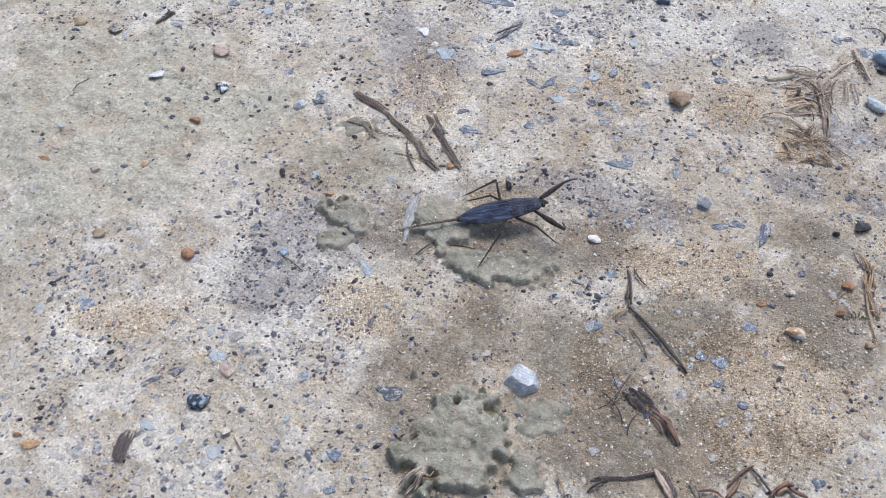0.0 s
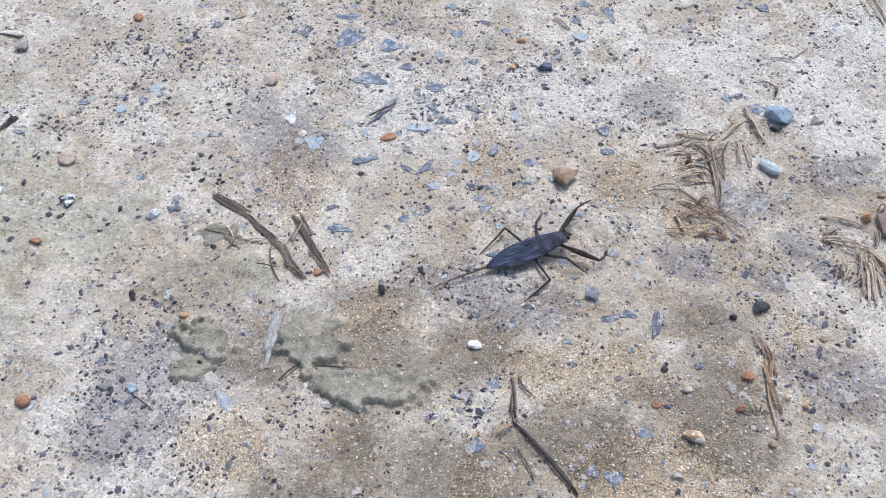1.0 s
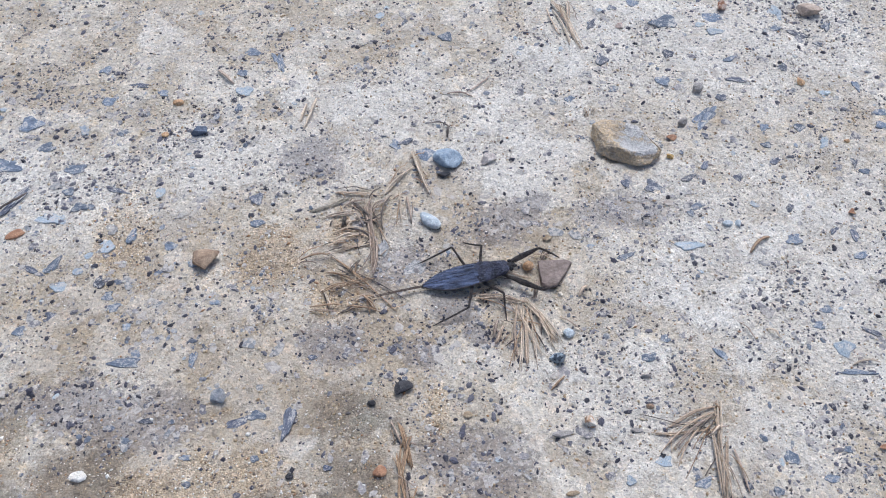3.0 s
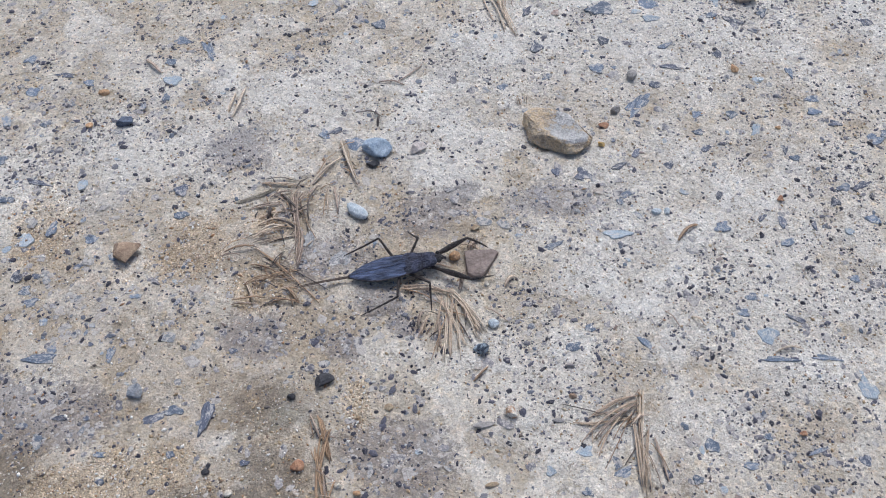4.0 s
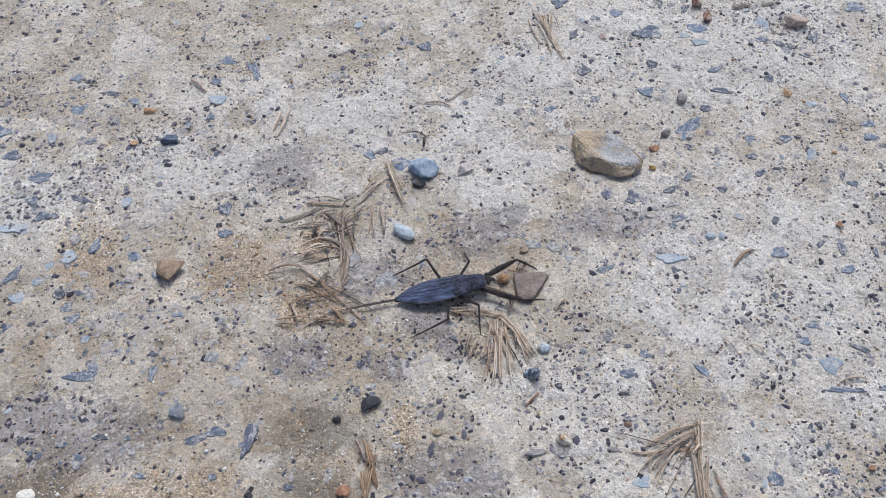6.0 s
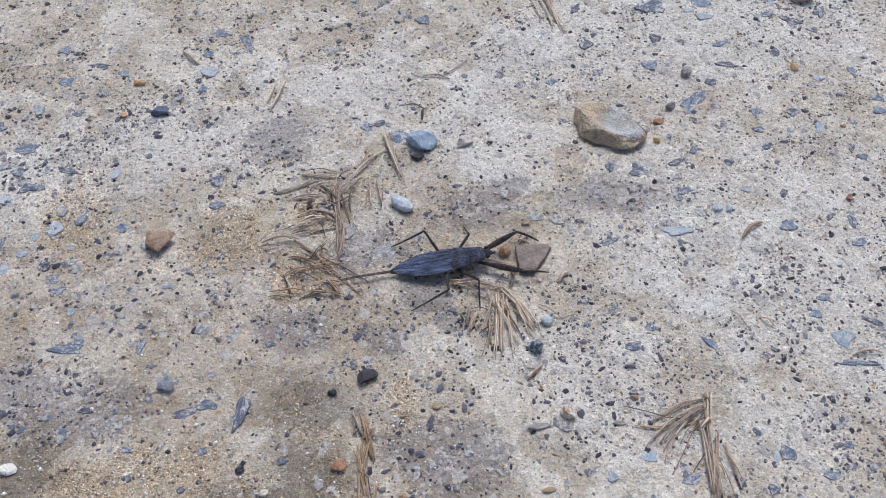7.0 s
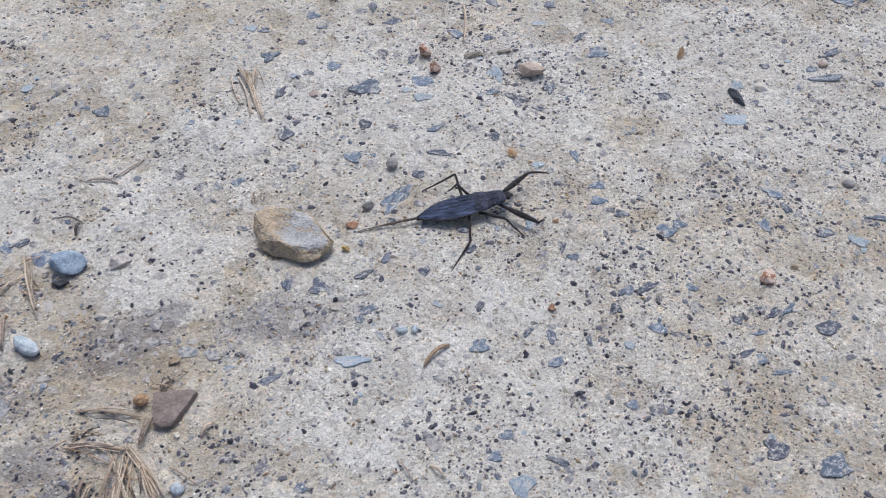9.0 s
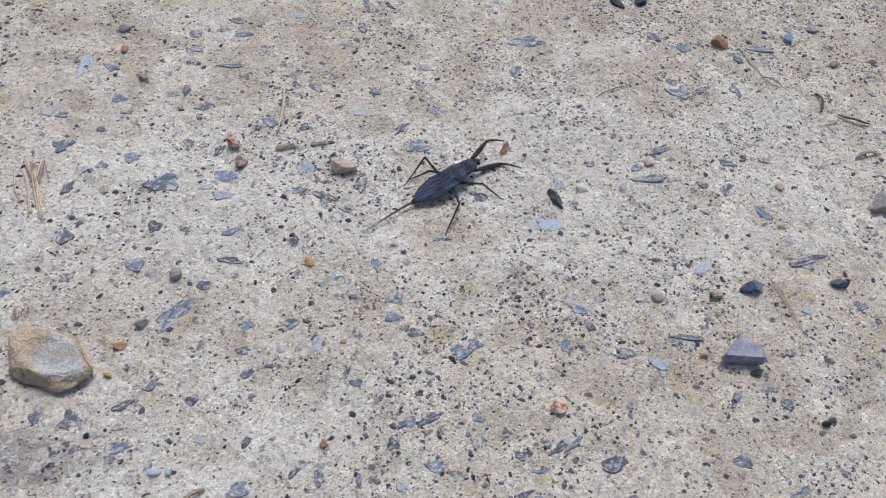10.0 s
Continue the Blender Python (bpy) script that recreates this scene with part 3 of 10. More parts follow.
def build_clods():
    """Each raised patch of mud as a lumpy sheet whose rim dips into the ground."""
    material = clod_mat()
    for k, s in enumerate(CLOD):
        reach = 1.75 * max(s[2], s[3])
        n = int(min(130, max(24, 2 * reach / 0.0007)))
        ax, ay = np.linspace(s[0] - reach, s[0] + reach, n), np.linspace(s[1] - reach, s[1] + reach, n)
        X, Y = np.meshgrid(ax, ay)
        c = clod_height(X.ravel(), Y.ravel(), [s]).reshape(n, n)
        others = clod_height(X.ravel(), Y.ravel(), CLOD[:k]).reshape(n, n) if k else np.zeros((n, n))
        Z = ground_height(X.ravel(), Y.ravel()).reshape(n, n) + c - 0.0003
        use = np.zeros((n, n), bool)
        use[1:-1, 1:-1] = (c > 0.0001)[1:-1, 1:-1] & (c >= others - 0.0004)[1:-1, 1:-1]
        quad = use[:-1, :-1] | use[1:, :-1] | use[:-1, 1:] | use[1:, 1:]
        i = np.arange(n * n).reshape(n, n)
        quads = np.stack([i[:-1, :-1], i[:-1, 1:], i[1:, 1:], i[1:, :-1]], -1)[quad]
        if len(quads) < 20:
            continue
        ids, inv = np.unique(quads, return_inverse=True)
        co = np.stack([X.ravel() - s[0], Y.ravel() - s[1], Z.ravel()], 1)[ids]
        me = bpy.data.meshes.new("mud_clod")
        me.from_pydata(co.tolist(), [], inv.reshape(-1, 4).tolist())
        me.polygons.foreach_set("use_smooth", np.ones(len(me.polygons), bool))
        me.materials.append(material)
        ob = tagged(new("mud_clod", me), "lumpy grey-olive mud clod drying on the concrete", "mud", "mud clods on the ground")
        ob.location = (s[0], s[1], 0)


# ---- helpers for things ----
def finish(name, bm, material, label="", category="", group="", sharp=None):
    me = bpy.data.meshes.new(name)
    bm.normal_update()
    bm.to_mesh(me)
    bm.free()
    me.materials.append(material)
    me.polygons.foreach_set("use_smooth", np.ones(len(me.polygons), bool))
    if sharp:
        me.set_sharp_from_angle(angle=radians(sharp))
    return tagged(new(name, me), label, category, group)


def part(name, bm, material, parent, label="", sharp=None):
    ob = finish(name, bm, material, label, sharp=sharp)
    ob.parent = parent
    return ob


def stone_mesh(rng, a, b, h, cuts, detail=3):
    """A pebble: a ball, cut by planes, roughened, sunk a little at its foot."""
    bm = bmesh.new()
    bmesh.ops.create_icosphere(bm, subdivisions=detail, radius=1.0)
    planes = []
    for k in range(cuts + 4 if cuts > 3 else cuts):
        n = Vector((rng.gauss(0, 1), rng.gauss(0, 1), rng.gauss(0.2, 0.7))).normalized()
        planes.append((n, rng.uniform(0.36, 0.66) if cuts > 3 else rng.uniform(0.55, 0.85)))
    off = Vector((rng.uniform(-50, 50), rng.uniform(-50, 50), 0))
    for v in bm.verts:
        p = v.co.copy()
        for n, d in planes:
            e = p.dot(n) - d
            if e > 0:
                p -= n * e * 0.97
        p *= 1.0 + (0.06 if cuts > 3 else 0.10) * noise.noise(p * 1.6 + off) + 0.035 * noise.noise(p * 5.0 + off) + 0.018 * noise.noise(p * 11.0 + off)
        v.co = (p.x * a * 0.54, p.y * b * 0.56, p.z * h * 0.52)
    return bm


count = [0]


def stone(x, y, a, b, h, turn, colour, cuts, label):
    count[0] += 1
    rng = random.Random(count[0] * 7 + 1)
    bm = stone_mesh(rng, a, b, h * 0.85, cuts, 4 if a > 0.0055 else 3)
    size = "pebble" if a < 0.009 else "stone"
    ob = finish(size, bm, STONE_MAT[colour], label, size, "loose stones on the ground", sharp=25 if cuts > 3 else None)
    ob.matrix_basis = pose(x, y, gz(x, y) + h * 0.30, 0, 0, turn)
    return ob


def tube(bm, pts, radii, sides=6, flat=1.0, up=Vector((0, 0, 1))):
    """A tapered tube along points, flattened by a factor."""
    across = bm.verts.layers.float.get("across") or bm.verts.layers.float.new("across")
    rings = []
    for k, p in enumerate(pts):
        d = (pts[min(k + 1, len(pts) - 1)] - pts[max(k - 1, 0)]).normalized()
        s = d.cross(up)
        s = s.normalized() if s.length > 1e-6 else Vector((0, 1, 0))
        u = s.cross(d)
        rings.append([bm.verts.new(p + s * math.cos(2 * math.pi * j / sides) * radii[k] + u * math.sin(2 * math.pi * j / sides) * radii[k] * flat)
                      for j in range(sides)])
        for j, v in enumerate(rings[-1]):
            v[across] = abs(2 * j / sides - 1)
    for r0, r1 in zip(rings, rings[1:]):
        for j in range(sides):
            bm.faces.new((r0[j], r0[(j + 1) % sides], r1[(j + 1) % sides], r1[j]))
    bm.faces.new(rings[0][::-1])
    bm.faces.new(rings[-1])
    return bm


def blade(rng, x0, y0, x1, y1, w, bend, flat=0.4, lift=0.0004):
    """A straw from end to end over the ground, slightly bent and frayed."""
    bm = bmesh.new()
    n = 8
    d = Vector((x1 - x0, y1 - y0, 0))
    side = Vector((-d.y, d.x, 0))
    kink = rng.uniform(-0.004, 0.004)
    pts, radii = [], []
    top = rng.uniform(0.0003, 0.0022)
    for k in range(n):
        u = k / (n - 1)
        p = Vector((x0, y0, 0)) + d * u + side * (bend * 4 * u * (1 - u) + kink * math.sin(u * 7))
        p.z = gz(p.x, p.y) + lift + w * flat * 0.4 + top * math.sin(math.pi * min(1, u * rng.uniform(0.8, 1.2)))
        pts.append(p)
        radii.append(w * 0.5 * (1.0 - 0.45 * abs(2 * u - 1) ** 3) * rng.uniform(0.85, 1.12))
    base = Vector(((x0 + x1) / 2, (y0 + y1) / 2, 0))
    tube(bm, [p - base for p in pts], radii, 5, flat)
    return bm, base


def straw_tuft(label, straws, litter=0):
    x = sum(s[0] + s[2] for s in straws) / (2 * len(straws))
    y = sum(s[1] + s[3] for s in straws) / (2 * len(straws))
    moss = "moss" in label
    root = tagged(new("moss_tuft" if moss else "straw_tuft"), label, "moss" if moss else "straw", "" if moss else "tufts of dry straw")
    root.location = (x, y, 0)
    for k, s in enumerate(straws):
        rng = random.Random(k * 13 + int(abs(x) * 1e4))
        dx, dy = s[2] - s[0], s[3] - s[1]
        size = math.hypot(dx, dy)
        sx, sy = -dy / size, dx / size
        strands = max(1, round(s[4] / 0.00062))
        for q in range(strands + 1):
            # split fibres side by side, and one thin stray across them
            stray = q >= strands
            o0 = (q - (strands - 1) / 2) * s[4] / strands * 0.85 + rng.uniform(-0.1, 0.1) * s[4]
            o1 = o0 * rng.uniform(0.85, 1.25) + rng.uniform(-0.008, 0.008) * size
            a0, a1 = rng.uniform(-0.03, 0.12), 1 - rng.uniform(-0.03, 0.22)
            if stray:
                o0, o1, a0, a1 = rng.uniform(-0.14, 0.14) * size, rng.uniform(-0.34, 0.34) * size, rng.uniform(0, 0.4), rng.uniform(0.6, 1.1)
            thick = 0.00045 if stray else s[4] / strands * rng.uniform(0.95, 1.35)
            bm, base = blade(rng, s[0] + dx * a0 + sx * o0, s[1] + dy * a0 + sy * o0, s[0] + dx * a1 + sx * o1, s[1] + dy * a1 + sy * o1,
                             thick, s[6] * (1.0 if moss else 0.55), 0.65, 0.0003 + 0.0005 * (k % 3))
            # straw strays take the darker colours, in place of shadows among the stems
            ob = part("moss_blade" if moss else "straw", bm, STRAW_MAT["m" if moss else ("d", "r", "g")[k % 3] if stray else s[5]], root)
            ob.location = base - Vector((x, y, 0))
    rng = random.Random(litter + 5)
    for k in range(litter):
        # short broken fibres caught among the stems
        s, u = straws[rng.randrange(len(straws))], rng.random()
        px, py = s[0] + (s[2] - s[0]) * u + rng.uniform(-0.0025, 0.0025), s[1] + (s[3] - s[1]) * u + rng.uniform(-0.0025, 0.0025)
        turn, half = rng.uniform(0, 3.14), rng.uniform(0.0015, 0.0045)
        bm, base = blade(rng, px - half * math.cos(turn), py - half * math.sin(turn), px + half * math.cos(turn), py + half * math.sin(turn),
                         rng.uniform(0.0003, 0.0007), rng.uniform(-0.06, 0.06), 0.7, rng.uniform(0.0001, 0.0008))
        ob = part("straw", bm, STRAW_MAT[rng.choice("drgsr")], root)
        ob.location = base - Vector((x, y, 0))
    return root


def twig(x0, y0, x1, y1, w, colour, bend, label):
    rng = random.Random(int(abs(x0 * 7 + y1) * 1e5))
    dark = colour in "kqd"
    bm, base = blade(rng, x0, y0, x1, y1, w, bend, 0.85 if dark else 0.5)
    name = "twig" if dark or "twig" in label else "grass_stem"
    ob = finish(name, bm, STRAW_MAT[colour], label, "twig" if name == "twig" else "straw")
    ob.location = base
    return ob


def shred(x0, y0, x1, y1, w, colour, label):
    """A flat strip of bark or leaf: fibres side by side, split and frayed towards its ends."""
    rng = random.Random(int(abs(x0 * 3 + y1) * 1e5))
    d = Vector((x1 - x0, y1 - y0, 0))
    side = Vector((-d.y, d.x, 0)).normalized()
    base = Vector(((x0 + x1) / 2, (y0 + y1) / 2, 0))
    kind = "bark_strip" if "bark" in colour else ("wood_chip" if colour == "wood" else "leaf_shred")
    root = tagged(new(kind), label, kind.split("_")[0])
    root.location = base
    n, fibres = 16, max(3, round(w / 0.0006))
    bend, fray, curl = rng.uniform(-0.07, 0.07) * d.length, rng.uniform(0.2, 0.7), rng.uniform(-0.10, 0.22)
    for f in range(fibres):
        bm = bmesh.new()
        across = bm.verts.layers.float.new("across")
        place = (f + 0.5) / fibres * 2 - 1
        start, stop = rng.uniform(0, 0.10) + 0.06 * abs(place), 1 - rng.uniform(0, 0.24)
        drift, phase, half = rng.uniform(-0.5, 0.5) * fray, rng.uniform(0, 6.28), w / fibres * rng.uniform(0.46, 0.66)
        rows = []
        for k in range(n):
            u = start + (stop - start) * k / (n - 1)
            body = 0.62 + 0.38 * min(1, 4 * u, 3 * (1 - u) + 0.4)
            off = w * 0.5 * (place * body + drift * max(0, u - 0.6) * 2.5) + 0.00012 * math.sin(u * 11 + phase)
            mid = Vector((x0, y0, 0)) + d * u + side * (bend * 4 * u * (1 - u) + off)
            wide = half * (1 if 0 < k < n - 1 else 0.35)
            row = []
            for j, v in enumerate((-1, 0, 1)):
                p = mid + side * v * wide
                p.z = gz(p.x, p.y) + 0.00045 + w * (curl * place * place + 0.05 * math.sin(phase + 4 * u)) + (0.00014 if j == 1 else 0) + 0.0005 * math.sin(math.pi * u)
                vert = bm.verts.new(p - base)
                vert[across] = f * 1.7 + v * 0.5
                row.append(vert)
            rows.append(row)
        for r0, r1 in zip(rows, rows[1:]):
            for j in range(2):
                bm.faces.new((r0[j], r1[j], r1[j + 1], r0[j + 1]))
        bmesh.ops.solidify(bm, geom=bm.faces[:], thickness=0.0003)
        bmesh.ops.recalc_face_normals(bm, faces=bm.faces[:])
        part("fibre", bm, SHRED_MAT[colour], root, sharp=50)
    return root


build_clods()


# ---- the insect: a water scorpion walking over the concrete ----
def shell_mat(name, c1, c2, mud, rough=0.42, scale=170.0, grain=1.0):
    """Dull insect shell with wrinkles, dusted with specks of dried mud."""
    m, nt, b, pos = blank(name, rough)
    run = nt.nodes.new("ShaderNodeVectorMath")
    run.operation = 'MULTIPLY'
    run.inputs[1].default_value = (grain, 1.0, 1.0)
    nt.links.new(pos, run.inputs[0])
    pos = run.outputs[0]
    big, mid, fine = noise_of(nt, pos, scale, 5.0, 0.6), noise_of(nt, pos, scale * 4, 5.0, 0.65), noise_of(nt, pos, scale * 14, 3.0, 0.6)
    col = ramp(nt, big, [(0.36, c1), (0.64, c2)])
    col = mix(nt, 1.0, col, ramp(nt, mid, [(0.32, (0.62,) * 3), (0.68, (1.3,) * 3)]), 'MULTIPLY')
    dust = ramp(nt, calc(nt, 'ADD', calc(nt, 'MULTIPLY', mid, 0.6), calc(nt, 'MULTIPLY', fine, 0.4)), [(0.56, (0, 0, 0)), (0.66, (mud,) * 3)])
    col = mix(nt, dust, col, (0.30, 0.255, 0.20))
    nt.links.new(col, b.inputs["Base Color"])
    nt.links.new(ramp(nt, dust, [(0.0, (rough,) * 3), (1.0, (0.85,) * 3)]), b.inputs["Roughness"])
    bump(nt, b, calc(nt, 'ADD', calc(nt, 'MULTIPLY', mid, 1.5), calc(nt, 'MULTIPLY', fine, 0.5)), 0.8, 0.0011)
    return m


# the back's second colour holds the blue streaks of sky sheen on dark shell
SHELL = shell_mat("shell_back_sheen", (0.020, 0.023, 0.038), (0.145, 0.182, 0.300), 0.14, 0.34, 300.0, 0.22)
THORAX = shell_mat("shell_thorax", (0.020, 0.019, 0.026), (0.088, 0.096, 0.150), 0.5, 0.34, 260.0)
SHELL_DARK = shell_mat("shell_dark", (0.014, 0.012, 0.013), (0.046, 0.040, 0.040), 0.25, 0.5, 300.0)
RIM = shell_mat("rim_brown", (0.030, 0.026, 0.027), (0.11, 0.092, 0.080), 0.5, 0.55, 420.0)
LEG = shell_mat("leg_brown", (0.018, 0.014, 0.013), (0.062, 0.048, 0.042), 0.45, 0.5, 420.0)
TAIL = shell_mat("tail_brown", (0.075, 0.052, 0.040), (0.19, 0.14, 0.105), 0.5, 0.6, 300.0)
EYE = mottled("eye_black", (0.006, 0.006, 0.007), (0.012, 0.011, 0.011), 300.0, 0.2, 0.2, 0.1)
MMT = 0.001
BACK = [(-20.0, 0.45), (-18.5, 1.0), (-16.0, 2.55), (-12.5, 4.1), (-8.5, 5.05), (-4.0, 5.45), (0.0, 5.35), (4.0, 4.95), (8.0, 4.5)]


def lift(x):
    """Height of the body's middle over the ground, in mm: it slopes up towards the head."""
    return 3.0 + (x + 19.0) * 0.115


def loft(stations, sides=16, power=2.4):
    """Skin over cross-sections (x, half width, top, bottom, middle) in mm."""
    bm = bmesh.new()
    rings = []
    for x, hw, top, bot, mid in stations:
        ring = []
        for j in range(sides):
            a = 2 * math.pi * j / sides
            c, s = math.cos(a), math.sin(a)
            yy = math.copysign(abs(c) ** (2 / power), c) * hw
            zz = math.copysign(abs(s) ** (2 / power), s) * (top if s > 0 else bot)
            ring.append(bm.verts.new((x * MMT, yy * MMT, (mid + zz) * MMT)))
        rings.append(ring)
    for r0, r1 in zip(rings, rings[1:]):
        for j in range(sides):
            bm.faces.new((r0[j], r0[(j + 1) % sides], r1[(j + 1) % sides], r1[j]))
    bm.faces.new(rings[0][::-1])
    bm.faces.new(rings[-1])
    bmesh.ops.recalc_face_normals(bm, faces=bm.faces[:])
    return bm


def half_width(x):
    for (x0, w0), (x1, w1) in zip(BACK, BACK[1:]):
        if x0 <= x <= x1:
            return w0 + (w1 - w0) * (x - x0) / (x1 - x0)
    return BACK[-1][1]


def wing(side):
    """One folded fore wing: a thin ridged plate with raised veins, lying over the back."""
    bm = bmesh.new()
    rows = []
    n, mcols = 40, 12
    for k in range(n):
        x = -19.2 + 25.7 * k / (n - 1)
        hw = half_width(x) * (0.93 if x < 3 else 0.86)
        row = []
        for j in range(mcols):
            v = j / (mcols - 1)
            y = side * (0.05 + v * hw)
            z = lift(x) + 1.05 - 0.75 * v ** 2 * (0.6 + 0.4 * math.cos(x * 0.05)) + 0.13 * math.cos(v * 15.0 + x * 0.16) * (0.3 + 0.7 * min(1, (x + 18) / 10))
            z += 0.28 * noise.noise(Vector((x * 0.28, y * 1.1, 3.0))) + 0.12 * noise.noise(Vector((x * 0.9, y * 2.6, 7.0)))
            if x < -6:
                z += 0.035 * math.sin(x * 2.3 + v * 5)
            row.append(bm.verts.new((x * MMT, y * MMT, (z + 0.25 * max(0, side)) * MMT)))
        rows.append(row)
    for r0, r1 in zip(rows, rows[1:]):
        for j in range(mcols - 1):
            bm.faces.new((r0[j], r1[j], r1[j + 1], r0[j + 1]))
    bmesh.ops.solidify(bm, geom=bm.faces[:], thickness=0.35 * MMT)
    bmesh.ops.recalc_face_normals(bm, faces=bm.faces[:])
    return bm


def build_insect():
    root = tagged(new("water_scorpion"), "dark grey-brown water scorpion walking on concrete, tail trailing", "insect")
    part("abdomen", loft([(x, w, 0.55, 1.3, lift(x)) for x, w in BACK]), SHELL_DARK, root, "dark flat abdomen with a pale rim")
    for side in (1, -1):
        part("wing", wing(side), SHELL, root)
        rim = bmesh.new()
        xs = [-19.6 + 25.6 * k / 53 for k in range(54)]
        tube(rim, [Vector((x, side * (half_width(x) * 0.975 + 0.10 * math.sin(x * 3.1)), lift(x) + 0.12 + 0.12 * math.sin(x * 5.3 + side))) * MMT for x in xs],
             [(0.22 + 0.10 * abs(math.sin(x * 2.4))) * MMT for x in xs], 6)
        part("abdomen_rim", rim, RIM, root, "saw-edged muddy rim")
    thorax = loft([(x, w, top, bot, lift(x) + up) for x, w, top, bot, up in (
        (2.6, 3.6, 0.5, 1.4, 0.5), (3.6, 4.6, 0.9, 1.6, 0.45), (4.6, 4.9, 1.2, 1.7, 0.35), (5.6, 4.95, 1.45, 1.7, 0.25), (6.6, 4.85, 1.65, 1.7, 0.15), (7.6, 4.6, 1.7, 1.7, 0.1),
        (8.6, 4.25, 1.6, 1.7, 0.05), (9.6, 3.95, 1.4, 1.6, 0.0), (10.6, 3.75, 1.35, 1.6, 0.0), (11.6, 3.6, 1.5, 1.5, 0.0), (12.6, 3.5, 1.6, 1.5, 0.0), (13.6, 3.4, 1.55, 1.4, 0.0),
        (14.6, 3.25, 1.3, 1.3, 0.0), (15.4, 2.9, 1.0, 1.1, 0.0), (16.0, 2.2, 0.7, 0.8, 0.0))], 28)
    for v in thorax.verts:
        p = v.co / MMT
        v.co.z += MMT * (0.30 * noise.noise(p * 0.55 + Vector((5, 0, 0))) + 0.22 * noise.noise(p * 1.5)) * (1 if p.z > lift(p.x) else 0.3)
        v.co.y += MMT * 0.16 * noise.noise(p * 1.2 + Vector((0, 9, 0)))
    part("pronotum", thorax, THORAX, root, "humped wrinkled thorax dusted with mud")
    ridge = bmesh.new()
    for y in (-1.3, 1.3):
        tube(ridge, [Vector((x, y * (1 + 0.1 * math.sin(x)), lift(x) + 1.42 + 0.15 * math.sin(x * 1.7))) * MMT for x in (6.5, 7.6, 9.0, 10.5, 12.2, 14.0)],
             [0.2 * MMT, 0.36 * MMT, 0.3 * MMT, 0.3 * MMT, 0.36 * MMT, 0.2 * MMT], 6)
    part("pronotum_ridge", ridge, THORAX, root)
    sc = loft([(-1.0, 0.3, 0.1, 0.3, lift(-1) + 0.95), (1.0, 1.3, 0.2, 0.3, lift(1) + 0.98), (3.0, 2.3, 0.25, 0.3, lift(3) + 1.0), (4.4, 2.6, 0.2, 0.3, lift(4.4) + 1.0)], 12)
    part("scutellum", sc, SHELL, root)
    part("head", loft([(15.2, 1.7, 0.7, 0.8, lift(15.2)), (16.4, 1.95, 0.9, 0.9, lift(16.4)), (17.6, 1.75, 0.8, 0.8, lift(17.6)), (18.6, 1.0, 0.5, 0.6, lift(18.6) - 0.3),
                       (19.8, 0.4, 0.3, 0.3, lift(18.6) - 0.9)], 14), SHELL_DARK, root)
    for side in (1, -1):
        eye = bmesh.new()
        bmesh.ops.create_icosphere(eye, subdivisions=2, radius=0.85 * MMT, matrix=Matrix.Translation((16.9 * MMT, side * 1.95 * MMT, (lift(16.9) + 0.35) * MMT)))
        part("eye", eye, EYE, root, "round glossy black eye")
        thread = bmesh.new()
        pts = [Vector((-19.4 - 27.0 * u, side * (0.24 + 0.12 * u * u), max(0.7, lift(-19.4) - 2.5 * u + 0.6 * math.sin(u * 3)))) * MMT for u in [k / 11 for k in range(12)]]
        tube(thread, pts, [0.36 * MMT * (1 - 0.72 * k / 11) for k in range(12)], 6)
        part("breathing_tube", thread, TAIL, root, "thin brown tail filament")
    return root


def leg_piece(name, parent, length, radii, material, sag=0.0, hook=0.0, label=""):
    """A limb segment along its own x axis from its joint; radii in mm from joint to tip."""
    bm = bmesh.new()
    n = len(radii)
    pts = [Vector((length * k / (n - 1), 0, (-sag * 4 * (k / (n - 1)) * (1 - k / (n - 1)) - hook * (k / (n - 1)) ** 4) * MMT)) for k in range(n)]
    tube(bm, pts, [r * MMT for r in radii], 8)
    bmesh.ops.subdivide_edges(bm, edges=[e for e in bm.edges if abs(e.verts[0].co.x - e.verts[1].co.x) > 1e-5], cuts=2)
    for v in bm.verts:
        k = 0.14 * noise.noise(v.co * 2600 + Vector((length * 900, 0, 0))) + 0.10 * noise.noise(v.co * 900)
        v.co.y, v.co.z = v.co.y * (1 + k), v.co.z + k * 0.3 * radii[0] * MMT
    return part(name, bm, material, parent, label)


def add_leg(kind, femur, tibia):
    if kind == "fore_leg":
        top = leg_piece(kind, insect, femur, [0.6, 0.68, 0.75, 0.98, 1.18, 1.25, 1.15, 0.98, 0.78, 0.55], LEG, label="thick dark grasping fore leg")
        tip = leg_piece("shin", top, tibia, [0.48, 0.5, 0.48, 0.44, 0.38, 0.32, 0.16], LEG, sag=-0.5)
    else:
        top = leg_piece(kind, insect, femur, [0.6, 0.66, 0.62, 0.58, 0.54, 0.5, 0.46], LEG)
        tip = leg_piece("shin", top, tibia, [0.40, 0.46, 0.44, 0.41, 0.38, 0.35, 0.30, 0.32, 0.24, 0.12], LEG, sag=0.25)
    return top, tip


def add_hip(x, y, z, r):
    """The short joint between a leg and the underside of the body."""
    bm = bmesh.new()
    tube(bm, [Vector((x, y, z - 0.4)) * MMT, Vector((x, y * 0.9, z + 0.5)) * MMT, Vector((x, y * 0.75, lift(x) - 0.4)) * MMT], [r * 0.8 * MMT, r * MMT, r * 1.25 * MMT], 8)
    return part("hip", bm, LEG, insect)


